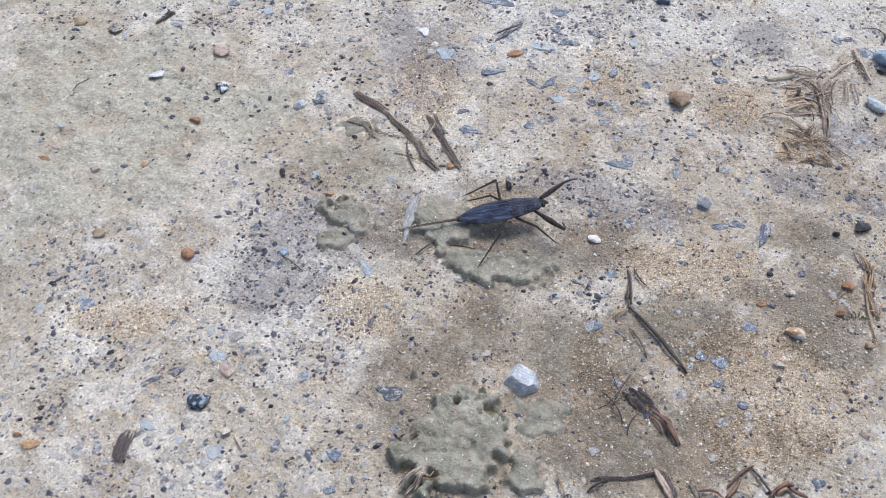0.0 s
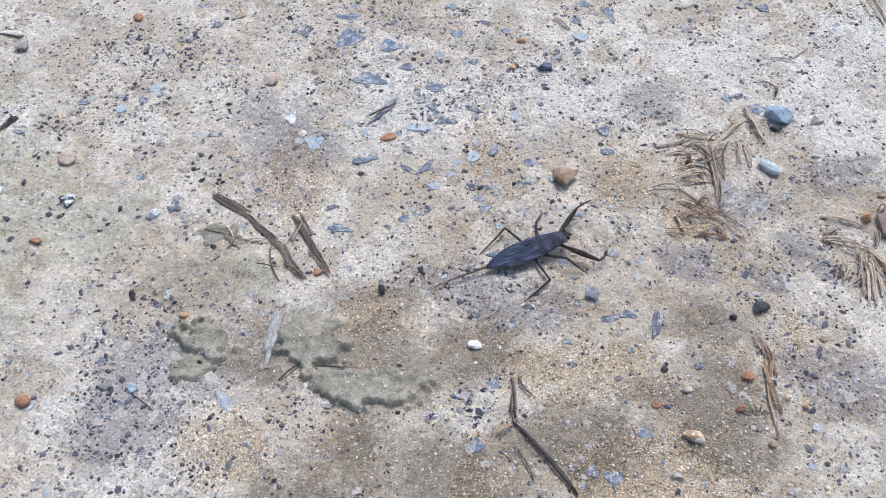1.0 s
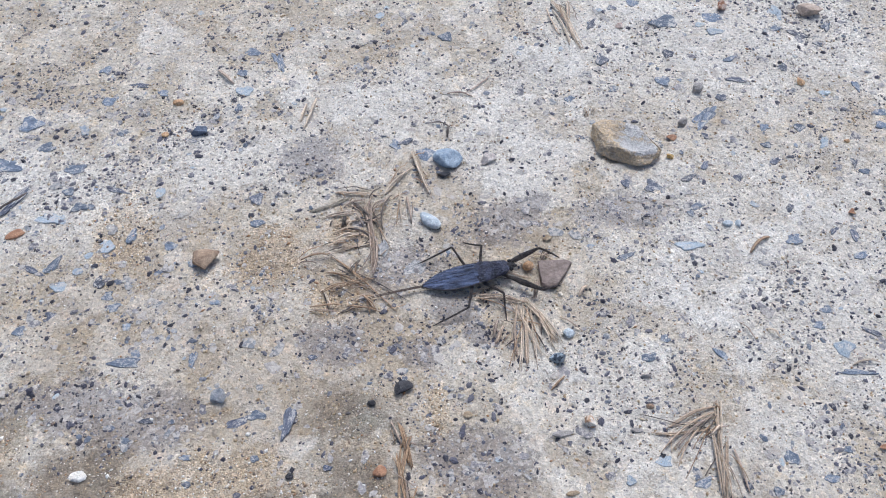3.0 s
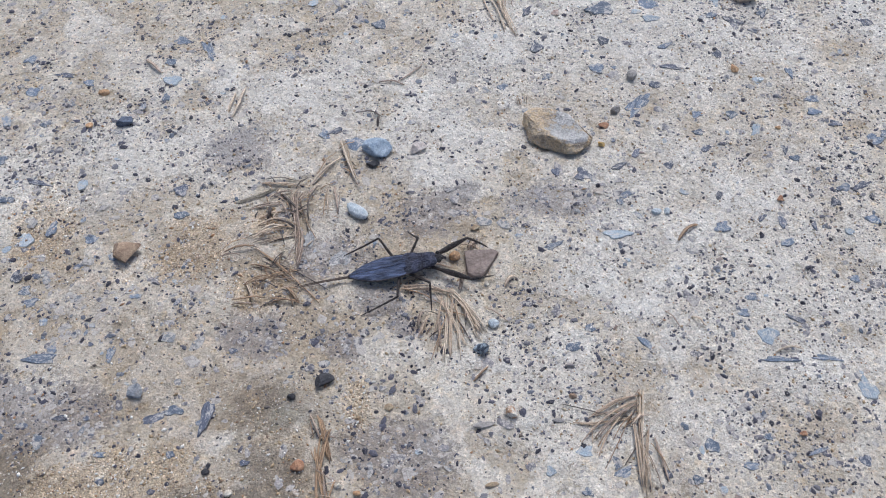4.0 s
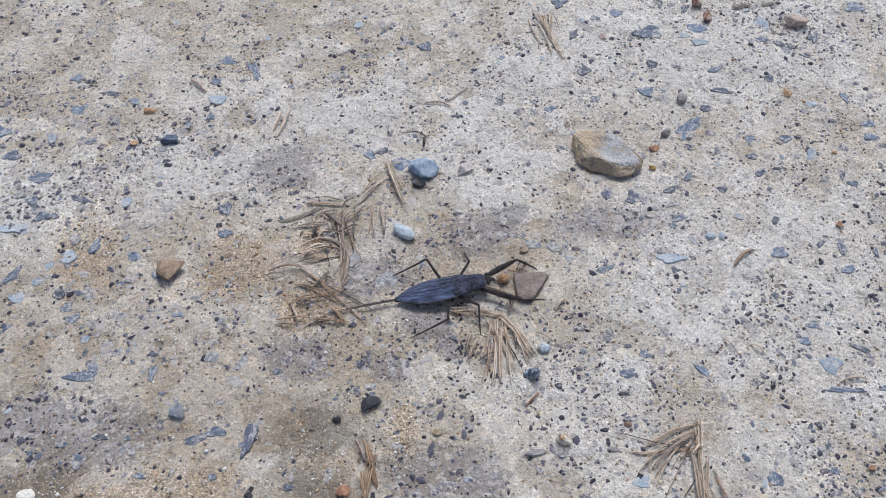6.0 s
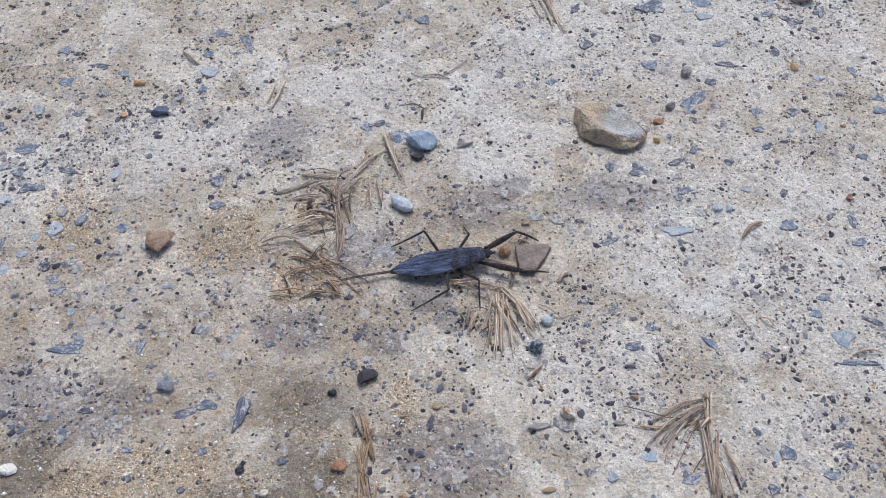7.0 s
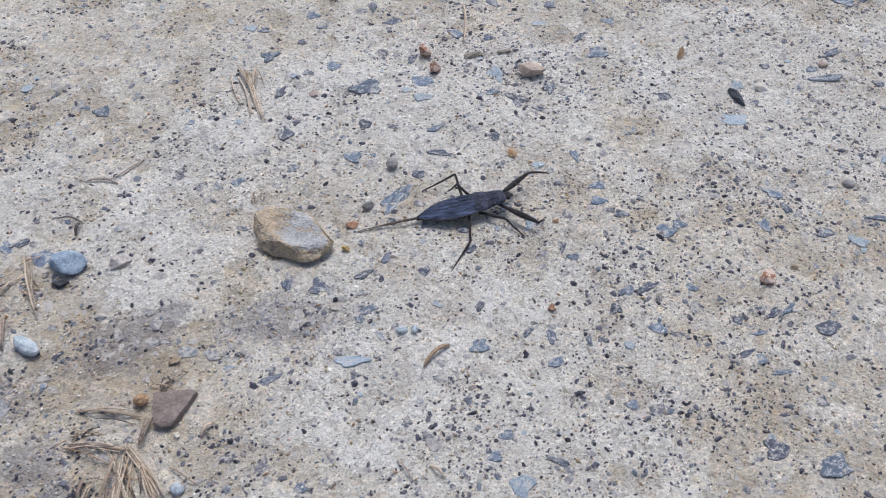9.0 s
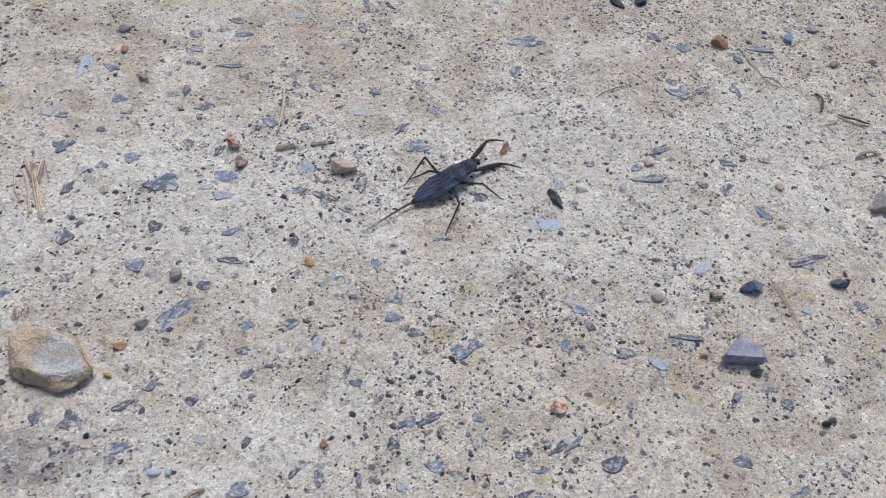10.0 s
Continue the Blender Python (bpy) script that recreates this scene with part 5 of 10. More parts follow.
# ---- straw, twigs, bark ----
TUFT_LABEL = {
    "a": "matted tuft of dry tan and brown straw on mud", "b": "splayed tuft of pale dry straw on concrete",
    "c": "forked tuft of dry straw on pale concrete", "d": "narrow tuft of brown dry grass on damp ground",
    "e": "short pale splayed straw tuft on concrete", "f": "pale frayed straw tuft at a mud clod's edge",
    "m": "small green moss tuft on damp mud", "n": "few fine pale grass blades behind the rock",
}
straw_tuft(TUFT_LABEL["a"], [
    (-0.0205, 0.0303, 0.0026, 0.0270, 0.0010, "s", 0.05),
    (0.0014, 0.0261, 0.0160, 0.0445, 0.0014, "l", 0.05),
    (0.0153, 0.0534, 0.0241, 0.0240, 0.0018, "l", -0.03),
    (0.0173, 0.0523, 0.0211, 0.0312, 0.0010, "l", 0.05),
    (0.0099, 0.0299, 0.0108, 0.0091, 0.0010, "l", 0),
    (0.0129, 0.0276, 0.0153, 0.0089, 0.0012, "g", 0),
    (-0.0053, 0.0250, -0.0010, -0.0137, 0.0024, "g", 0.05),
    (-0.0029, 0.0250, 0.0014, -0.0067, 0.0014, "g", -0.1),
    (0.0066, 0.0294, 0.0023, 0.0049, 0.0008, "d", -0.2),
    (-0.0195, 0.0110, -0.0047, 0.0142, 0.0014, "s", 0),
    (-0.0182, 0.0065, -0.0056, 0.0096, 0.0012, "s", 0.05),
    (-0.0188, 0.0021, -0.0064, 0.0067, 0.0014, "l", 0),
    (-0.0168, -0.0029, -0.0040, 0.0013, 0.0010, "s", 0),
    (-0.0151, 0.0216, -0.0053, 0.0257, 0.0012, "g", 0.1),
    (-0.0135, 0.0160, -0.0143, 0.0099, 0.0020, "d", 0.1),
    (-0.0183, -0.0049, 0.0083, -0.0321, 0.0010, "r", 0.03),
    (-0.0328, -0.0072, -0.0179, -0.0043, 0.0008, "r", 0.05),
    (-0.0133, -0.0207, 0.0003, -0.0165, 0.0010, "r", 0),
    (-0.0215, -0.0212, -0.0171, -0.0315, 0.0012, "l", 0),
    (-0.0120, -0.0296, 0.0029, -0.0333, 0.0012, "r", 0.05),
    (-0.0268, -0.0306, -0.0133, -0.0292, 0.0008, "r", 0),
    (-0.0218, -0.0115, -0.0010, -0.0225, 0.0010, "r", 0.05),
    (-0.0064, -0.0244, 0.0006, -0.0327, 0.0010, "r", 0.1),
    (-0.0062, 0.0112, 0.0030, 0.0154, 0.0010, "d", 0.1),
    (-0.0218, 0.0163, -0.0078, 0.0183, 0.0012, "g", 0.05),
    (-0.0119, 0.0093, 0.0001, 0.0029, 0.0010, "d", 0.05),
    (-0.0063, -0.0064, -0.0125, -0.0160, 0.0010, "d", 0.1),
    (-0.0106, 0.0252, -0.0004, 0.0125, 0.0012, "d", -0.05),
    (-0.0205, -0.0002, -0.0116, 0.0039, 0.0012, "s", 0.05),
    (-0.0230, -0.0238, -0.0100, -0.0202, 0.0010, "r", 0.1),
    (-0.0146, -0.0334, -0.0051, -0.0272, 0.0010, "d", 0),
    (-0.0030, 0.0187, 0.0039, 0.0247, 0.0010, "g", 0),
    (0.0000, 0.0035, -0.0013, -0.0164, 0.0014, "g", 0.1)], 60)
straw_tuft(TUFT_LABEL["b"], [
    (0.0416, -0.0142, 0.0636, -0.0180, 0.0014, "s", 0.02),
    (0.0490, -0.0143, 0.0602, -0.0164, 0.0010, "l", 0),
    (0.0394, -0.0267, 0.0609, -0.0308, 0.0018, "s", 0.03),
    (0.0414, -0.0229, 0.0535, -0.0231, 0.0010, "s", 0.05),
    (0.0597, -0.0283, 0.0734, -0.0489, 0.0030, "l", 0.04),
    (0.0630, -0.0310, 0.0705, -0.0486, 0.0018, "s", 0),
    (0.0591, -0.0290, 0.0561, -0.0599, 0.0014, "l", 0.03),
    (0.0613, -0.0296, 0.0589, -0.0628, 0.0014, "s", -0.03),
    (0.0573, -0.0294, 0.0527, -0.0499, 0.0010, "s", 0.05),
    (0.0623, -0.0323, 0.0622, -0.0601, 0.0010, "l", 0),
    (0.0536, -0.0280, 0.0663, -0.0566, 0.0012, "l", 0.02),
    (0.0668, -0.0189, 0.0639, -0.0295, 0.0018, "g", 0),
    (0.0686, -0.0094, 0.0737, -0.0037, 0.0008, "g", 0),
    (0.0391, -0.0277, 0.0613, -0.0301, 0.0010, "s", 0.04),
    (0.0488, -0.0383, 0.0464, -0.0459, 0.0012, "g", 0),
    (0.0644, -0.0350, 0.0699, -0.0506, 0.0012, "l", 0),
    (0.0553, -0.0399, 0.0552, -0.0574, 0.0010, "g", 0),
    (0.0514, -0.0397, 0.0474, -0.0497, 0.0010, "s", 0)], 12)
straw_tuft(TUFT_LABEL["c"], [
    (0.1297, -0.0750, 0.1253, -0.0949, 0.0024, "l", 0),
    (0.1274, -0.0763, 0.1224, -0.1150, 0.0012, "s", 0.02),
    (0.1239, -0.0856, 0.1227, -0.1146, 0.0012, "s", 0),
    (0.1292, -0.0892, 0.1234, -0.1147, 0.0010, "s", -0.03),
    (0.1304, -0.0925, 0.1328, -0.1127, 0.0008, "g", 0),
    (0.1245, -0.0944, 0.1257, -0.1142, 0.0010, "s", 0.04),
    (0.1286, -0.0768, 0.1077, -0.0854, 0.0012, "s", -0.08),
    (0.1270, -0.0795, 0.1037, -0.0949, 0.0010, "s", -0.12),
    (0.1259, -0.0812, 0.1090, -0.0942, 0.0010, "g", -0.1),
    (0.1254, -0.0862, 0.0986, -0.0879, 0.0012, "s", 0.06),
    (0.1223, -0.0829, 0.1063, -0.1046, 0.0008, "s", -0.1),
    (0.1223, -0.0900, 0.1290, -0.0836, 0.0008, "s", 0)], 6)
straw_tuft(TUFT_LABEL["d"], [
    (0.0100, -0.0811, 0.0140, -0.0988, 0.0024, "r", 0.03),
    (0.0134, -0.0878, 0.0104, -0.1028, 0.0014, "r", 0),
    (0.0091, -0.0934, 0.0135, -0.1148, 0.0018, "r", -0.02),
    (0.0118, -0.1024, 0.0137, -0.1160, 0.0010, "g", 0),
    (0.0068, -0.0810, 0.0108, -0.0903, 0.0010, "g", 0),
    (0.0142, -0.0867, 0.0115, -0.0941, 0.0010, "r", 0)], 10)
straw_tuft(TUFT_LABEL["e"], [
    (0.0934, 0.1582, 0.1013, 0.1215, 0.0028, "l", -0.02),
    (0.0896, 0.1600, 0.0963, 0.1429, 0.0014, "s", 0),
    (0.0979, 0.1587, 0.0971, 0.1406, 0.0014, "s", 0.05),
    (0.0918, 0.1565, 0.0981, 0.1511, 0.0010, "s", 0)])
straw_tuft(TUFT_LABEL["f"], [
    (-0.1609, -0.2250, -0.1536, -0.2156, 0.0012, "l", 0),
    (-0.1580, -0.2252, -0.1491, -0.2153, 0.0014, "l", 0.05),
    (-0.1548, -0.2245, -0.1515, -0.2166, 0.0008, "s", 0)])
straw_tuft(TUFT_LABEL["m"], [
    (0.0038, -0.1160, 0.0013, -0.1124, 0.0003, "m", 0.05),
    (0.0045, -0.1164, 0.0036, -0.1121, 0.0003, "m", -0.05),
    (0.0053, -0.1160, 0.0062, -0.1126, 0.0003, "m", 0.08),
    (0.0060, -0.1161, 0.0089, -0.1135, 0.0003, "m", 0.05),
    (0.0034, -0.1163, -0.0001, -0.1143, 0.0003, "m", 0.1),
    (0.0064, -0.1165, 0.0098, -0.1154, 0.0003, "m", -0.05)])
straw_tuft(TUFT_LABEL["n"], [
    (0.0980, 0.0725, 0.0976, 0.0790, 0.0004, "l", 0.05),
    (0.0992, 0.0732, 0.0995, 0.0797, 0.0004, "l", -0.03),
    (0.1003, 0.0739, 0.1016, 0.0789, 0.0004, "l", 0.05),
    (0.1017, 0.0745, 0.1035, 0.0796, 0.0004, "l", 0.03)])
twig(-0.0303, 0.0892, -0.0352, 0.0690, 0.0014, "l", 0.03, "dry tan grass blade lying on concrete")
twig(-0.0797, 0.1093, -0.0711, 0.0996, 0.0016, "g", 0, "short grey-brown stick on concrete")
twig(0.0411, 0.0905, 0.0538, 0.1031, 0.0008, "g", -0.05, "thin grey grass stem on concrete")
twig(0.0326, 0.0907, 0.0448, 0.0881, 0.0012, "g", 0.1, "short grey twig fragment on concrete")
twig(0.0242, 0.0715, 0.0335, 0.0687, 0.0008, "d", 0.1, "thin dark stem on sandy ground")
twig(0.0325, 0.0684, 0.0319, 0.0619, 0.0014, "d", 0, "dark twig stub on sandy ground")
twig(0.2004, 0.2028, 0.1958, 0.1705, 0.0014, "s", 0.03, "dry straw blade on concrete")
twig(0.4483, 0.2357, 0.4541, 0.2070, 0.0012, "l", 0.05, "bent tan twig on concrete")
twig(0.4536, 0.2075, 0.4620, 0.1993, 0.0014, "g", 0, "grey twig end on concrete")
twig(0.3986, 0.0770, 0.4033, 0.0435, 0.0006, "g", 0.05, "thin grey stem on concrete")
twig(0.4795, 0.1938, 0.4749, 0.1785, 0.0016, "d", 0.1, "curved dark leaf stalk")
twig(0.4709, 0.1694, 0.4842, 0.1769, 0.0010, "g", -0.2, "thin grey curled twig")
twig(0.4842, 0.1769, 0.4987, 0.1686, 0.0014, "d", -0.1, "dark curled twig lying on the concrete")
twig(0.3554, 0.1923, 0.3765, 0.2018, 0.0006, "d", 0.03, "thin dark root fibre")
twig(0.4540, 0.1371, 0.4705, 0.1420, 0.0010, "l", 0.15, "curved tan straw lying on the concrete")
twig(0.3806, 0.0581, 0.3751, 0.0463, 0.0008, "l", 0, "short dry grass blade by a slate")
twig(0.4651, 0.1593, 0.4676, 0.1526, 0.0012, "g", 0, "short grey stem lying on the concrete")
twig(0.5169, 0.2114, 0.5255, 0.2040, 0.0010, "g", 0, "thin grey twig lying on the concrete")
twig(0.4771, 0.1433, 0.4927, 0.1460, 0.0020, "g", 0.1, "crumbling grey bark strip")
twig(0.1571, -0.0079, 0.1671, 0.0001, 0.0016, "r", 0.1, "reddish-brown bark sliver lying on the concrete")
twig(0.1838, -0.0618, 0.1949, -0.0610, 0.0010, "l", 0.1, "short tan straw lying on the concrete")
twig(0.1445, -0.0419, 0.1491, -0.0498, 0.0006, "g", 0.05, "thin dark fibre lying on the concrete")
twig(0.0735, -0.0367, 0.0824, -0.0435, 0.0006, "g", 0, "thin grey grass fibre")
twig(0.0672, -0.0686, 0.0726, -0.0634, 0.0010, "r", 0, "short brown twig lying on the concrete")
twig(0.0966, 0.1267, 0.0957, 0.1332, 0.0010, "l", 0, "tan grass blade tip")
twig(0.0899, 0.1523, 0.0960, 0.1244, 0.0010, "l", 0.05, "thin tan grass stem")
twig(0.0870, 0.1537, 0.0919, 0.1331, 0.0008, "s", -0.05, "thin straw stem lying on the concrete")
twig(-0.0859, -0.1303, -0.0614, -0.1551, 0.0016, "k", 0.02, "dark brown twig on wet mud")
twig(-0.0864, -0.1154, -0.0859, -0.1303, 0.0008, "d", -0.08, "mud-coated root stub lying on the concrete")
twig(-0.0921, -0.1363, -0.0861, -0.1311, 0.0010, "r", 0, "short brown root lying on the concrete")
twig(-0.0751, -0.1732, -0.0629, -0.1858, 0.0014, "q", 0.08, "reddish wet root lying on the concrete")
twig(-0.0930, -0.1694, -0.0844, -0.1806, 0.0006, "k", 0.05, "thin dark root in mud")
twig(-0.0682, -0.1754, -0.0631, -0.1867, 0.0006, "k", 0, "thin dark root in mud")
twig(-0.0711, -0.1972, -0.0646, -0.2071, 0.0028, "g", 0, "grey bark strip in mud")
twig(-0.0453, -0.1981, -0.0365, -0.1881, 0.0012, "q", 0.05, "reddish root in mud")
twig(-0.0369, -0.1890, -0.0286, -0.1992, 0.0010, "k", 0, "thin dark root in mud")
twig(-0.0290, -0.1968, -0.0219, -0.1923, 0.0018, "q", 0.1, "wet reddish-brown root lying on the concrete")
twig(0.0105, -0.0898, 0.0119, -0.1236, 0.0010, "r", -0.04, "thin brown stem on damp mud")
twig(-0.1519, -0.1146, -0.1646, -0.1159, 0.0006, "k", 0.1, "thin dark root fibre")
twig(-0.1764, -0.1237, -0.1696, -0.1155, 0.0008, "k", 0, "thin dark twig on mud")
twig(-0.2233, -0.2163, -0.2189, -0.2211, 0.0010, "l", 0, "tan splinter beside a pebble")
twig(-0.1661, 0.0239, -0.1541, 0.0326, 0.0012, "d", -0.1, "thin dark stem on concrete")
twig(-0.2205, -0.1411, -0.2309, -0.1352, 0.0006, "k", 0, "thin dark fibre lying on the concrete")
twig(-0.3568, -0.0667, -0.3532, -0.0559, 0.0006, "k", 0, "thin dark root fibre")
twig(-0.0371, 0.0731, -0.0348, 0.0852, 0.0014, "l", 0, "dry tan grass blade")
twig(0.0828, -0.0270, 0.0867, -0.0223, 0.0014, "s", 0.1, "crumpled dry leaf shred")
twig(0.1551, -0.0444, 0.1596, -0.0492, 0.0010, "l", 0, "short tan straw lying on the concrete")
twig(0.3228, 0.1749, 0.3323, 0.1843, 0.0006, "g", 0, "thin grey fibre lying on the concrete")
twig(-0.1854, -0.0472, -0.1880, -0.0576, 0.0008, "g", 0.05, "thin grey fibre under dry bark")
twig(-0.2046, -0.0587, -0.1955, -0.0573, 0.0008, "l", 0, "short tan fibre on the mud")
twig(-0.2109, -0.0533, -0.2129, -0.0644, 0.0008, "g", 0.1, "thin grey fibre on the mud")
twig(-0.0869, -0.1680, -0.0936, -0.1767, 0.0005, "k", 0.1, "thin dark root in the mud")
twig(-0.0788, -0.1758, -0.0822, -0.1858, 0.0005, "k", -0.1, "thin dark root in the mud")
twig(-0.0745, -0.1761, -0.0689, -0.1830, 0.0012, "q", 0.05, "short reddish root in the mud")
twig(-0.0944, -0.2103, -0.0878, -0.2047, 0.0010, "k", 0.05, "thin dark root in the mud")
twig(-0.1020, -0.2141, -0.1060, -0.2064, 0.0008, "r", 0, "thin brown root in the mud")
twig(-0.0558, -0.2021, -0.0468, -0.2027, 0.0010, "q", 0.1, "reddish root in the mud")
twig(-0.0707, -0.1760, -0.0668, -0.1784, 0.0018, "q", 0.05, "frayed reddish root end in mud")
twig(-0.0690, -0.1772, -0.0631, -0.1862, 0.0016, "q", -0.05, "frayed reddish root end in mud")
twig(-0.0698, -0.1781, -0.0678, -0.1832, 0.0005, "k", 0.05, "thin dark root fibre in the mud")
twig(-0.0890, -0.1762, -0.0826, -0.1597, 0.0005, "d", 0.03, "grey-brown dead stem in mud")
twig(-0.0899, -0.1754, -0.0837, -0.1619, 0.0005, "g", -0.04, "grey-brown dead stem in mud")
twig(-0.0885, -0.1744, -0.0795, -0.1664, 0.0005, "d", 0.06, "grey-brown dead stem in mud")
twig(-0.0856, -0.1702, -0.0909, -0.1590, 0.0004, "k", 0.05, "thin dark root fibre in the mud")
twig(-0.0897, -0.1770, -0.0837, -0.1804, 0.0004, "d", 0, "thin dark root fibre in the mud")
twig(-0.0941, -0.1715, -0.0880, -0.1683, 0.0004, "r", 0.05, "thin brown root in the mud")
twig(-0.0306, -0.1988, -0.0225, -0.1920, 0.0016, "q", 0.1, "curled reddish dry leaf stalk on mud")
twig(-0.0239, -0.1927, -0.0171, -0.1959, 0.0016, "q", -0.15, "curled reddish dry leaf stalk on mud")
twig(-0.0280, -0.1970, -0.0234, -0.1943, 0.0018, "r", 0.1, "curled tan dry leaf stalk on mud")
twig(-0.0460, -0.2025, -0.0413, -0.1947, 0.0018, "q", -0.05, "reddish dry leaf stalk on mud")
twig(-0.0429, -0.1985, -0.0369, -0.1993, 0.0006, "l", 0.05, "thin pale fibre on the mud")
twig(-0.0409, -0.1921, -0.0359, -0.1875, 0.0010, "r", 0, "reddish root in mud")
twig(-0.2189, -0.0503, -0.2104, -0.0599, 0.0008, "l", 0.05, "thin pale fibre on the bark")
twig(-0.2104, -0.0599, -0.1977, -0.0562, 0.0006, "l", -0.04, "thin pale fibre on the bark")
twig(-0.1859, -0.0572, -0.1838, -0.0456, 0.0006, "l", 0, "thin pale straw across a bark strip")
twig(-0.1984, -0.0715, -0.1881, -0.0713, 0.0006, "k", -0.08, "thin dark fibre on the mud")
twig(-0.1874, -0.0687, -0.1776, -0.0752, 0.0008, "d", 0.05, "grey split fibre of old bark")
twig(-0.1947, -0.0578, -0.1864, -0.0789, 0.0008, "d", -0.08, "grey split fibre of old bark")
twig(-0.0880, -0.1114, -0.0854, -0.1283, 0.0012, "d", 0.03, "mud-coated root stub lying on the concrete")
twig(-0.0853, -0.1095, -0.0869, -0.1273, 0.0010, "g", -0.04, "mud-coated root stub lying on the concrete")
twig(-0.0852, -0.1100, -0.0796, -0.1181, 0.0008, "d", -0.15, "thin curved dark root on concrete")
twig(-0.0850, -0.1396, -0.0772, -0.1517, 0.0006, "d", 0.06, "thin root half buried in mud")
shred(-0.2604, -0.2360, -0.2608, -0.2221, 0.0052, "wood", "short weathered grey wood chip")
shred(-0.3374, -0.0133, -0.3339, -0.0016, 0.0024, "wet", "small dark leaf fragment on mud")
shred(-0.3580, -0.0243, -0.3525, -0.0186, 0.0032, "wet", "dark mud-stained leaf crumb")
shred(0.2972, 0.1518, 0.3025, 0.1631, 0.0028, "tan", "small tan leaf flake on concrete")
shred(0.1935, 0.1601, 0.2066, 0.1626, 0.0028, "pale", "pale grey leaf shred on concrete")
shred(0.2096, 0.1621, 0.2205, 0.1644, 0.0018, "pale", "pale grey leaf shred")
shred(-0.0302, 0.0191, -0.0110, 0.0285, 0.0016, "pale", "thin pale leaf blade")
shred(-0.3353, -0.0032, -0.3329, 0.0009, 0.0036, "wet", "dark leaf fragment lying on the concrete")
shred(-0.2282, -0.0347, -0.2076, -0.0449, 0.0040, "bark", "thick end of a brown bark strip")
shred(-0.2089, -0.0438, -0.1892, -0.0589, 0.0028, "bark", "brown frayed bark strip on mud")
shred(-0.1904, -0.0579, -0.1756, -0.0766, 0.0032, "bark2", "grey-brown frayed end of a bark strip")
shred(-0.2204, -0.0367, -0.1986, -0.0508, 0.0014, "bark2", "thin grey strand of split bark")
shred(-0.2042, -0.0483, -0.1818, -0.0701, 0.0012, "bark2", "thin grey strand of split bark")
shred(-0.1992, -0.0502, -0.1782, -0.0778, 0.0010, "pale", "thin pale strand of split bark")
shred(-0.2263, -0.0549, -0.2040, -0.0590, 0.0020, "pale", "pale dry leaf strip on mud")
shred(-0.2202, -0.0522, -0.2052, -0.0640, 0.0012, "pale", "pale split leaf sliver on mud")
shred(-0.1903, -0.0398, -0.1645, -0.0752, 0.0030, "bark", "long brown bark strip on concrete")
shred(-0.1865, -0.0396, -0.1753, -0.0547, 0.0012, "bark2", "thin grey strand beside a bark strip")
shred(-0.1796, -0.0602, -0.1653, -0.0759, 0.0010, "pale", "thin pale strand beside a bark strip")
shred(-0.0854, -0.1677, -0.0778, -0.1751, 0.0018, "wet", "dark wet decayed leaf rib in mud")
shred(-0.0834, -0.1653, -0.0752, -0.1722, 0.0016, "wet", "dark wet decayed leaf rib in mud")
shred(-0.0814, -0.1693, -0.0753, -0.1765, 0.0018, "plum", "purple-brown rotten leaf strip in mud")
shred(-0.0796, -0.1650, -0.0731, -0.1713, 0.0014, "plum", "purple-brown rotten leaf strip in mud")
shred(-0.0775, -0.1694, -0.0699, -0.1758, 0.0012, "plum", "thin purple-brown leaf strand in mud")
shred(-0.0944, -0.2057, -0.0809, -0.2024, 0.0012, "plum", "long purple-brown leaf strip on wet mud")
shred(-0.0839, -0.2034, -0.0687, -0.1972, 0.0012, "plum", "long purple-brown leaf strip on wet mud")
shred(-0.0702, -0.1962, -0.0662, -0.2072, 0.0024, "pale2", "greyish sodden bark strip in wet mud")
shred(-0.0679, -0.1972, -0.0626, -0.2065, 0.0018, "wood", "sodden grey wood sliver in mud")
shred(-0.0593, -0.1986, -0.0547, -0.2048, 0.0018, "pale", "pale sodden leaf sliver in mud")


# ---- stone chips set in the concrete ----
def chip_meshes():
    made = []
    for k in range(14):
        rng = random.Random(k + 500)
        bm = bmesh.new()
        n = 18
        low, high = [], []
        p2, p3, p5 = (rng.uniform(0, 6.28) for _ in range(3))
        a3, a5 = rng.uniform(0.08, 0.24), rng.uniform(0.04, 0.14)
        for j in range(n):
            a = 2 * math.pi * (j + rng.uniform(-0.3, 0.3)) / n
            square = 1.0 / max(abs(math.cos(a + p2)), abs(math.sin(a + p2))) * 0.86
            r = 0.5 * (0.45 + 0.5 * square + a3 * math.cos(3 * a + p3) + a5 * math.cos(5 * a + p5) + rng.uniform(-0.10, 0.08))
            low.append(bm.verts.new((r * math.cos(a), r * math.sin(a), -1.0)))
            high.append((r * math.cos(a), r * math.sin(a)))
        mid = [bm.verts.new((x, y, 0.1)) for x, y in high]
        top = [bm.verts.new((x * 0.92, y * 0.92, 0.45 + rng.uniform(-0.12, 0.12))) for x, y in high]
        for j in range(n):
            i = (j + 1) % n
            bm.faces.new((low[j], low[i], mid[i], mid[j]))
            bm.faces.new((mid[j], mid[i], top[i], top[j]))
        bm.faces.new(top)
        me = bpy.data.meshes.new("stone_chip")
        bm.normal_update()
        bm.to_mesh(me)
        bm.free()
        made.append(me)
    return made


CHIPS = chip_meshes()
CHIP_SETS = {}
for tone, material in CHIP_MAT.items():
    CHIP_SETS[tone] = []
    for source in CHIPS:
        copy = source.copy()
        copy.materials.append(material)
        CHIP_SETS[tone].append(copy)


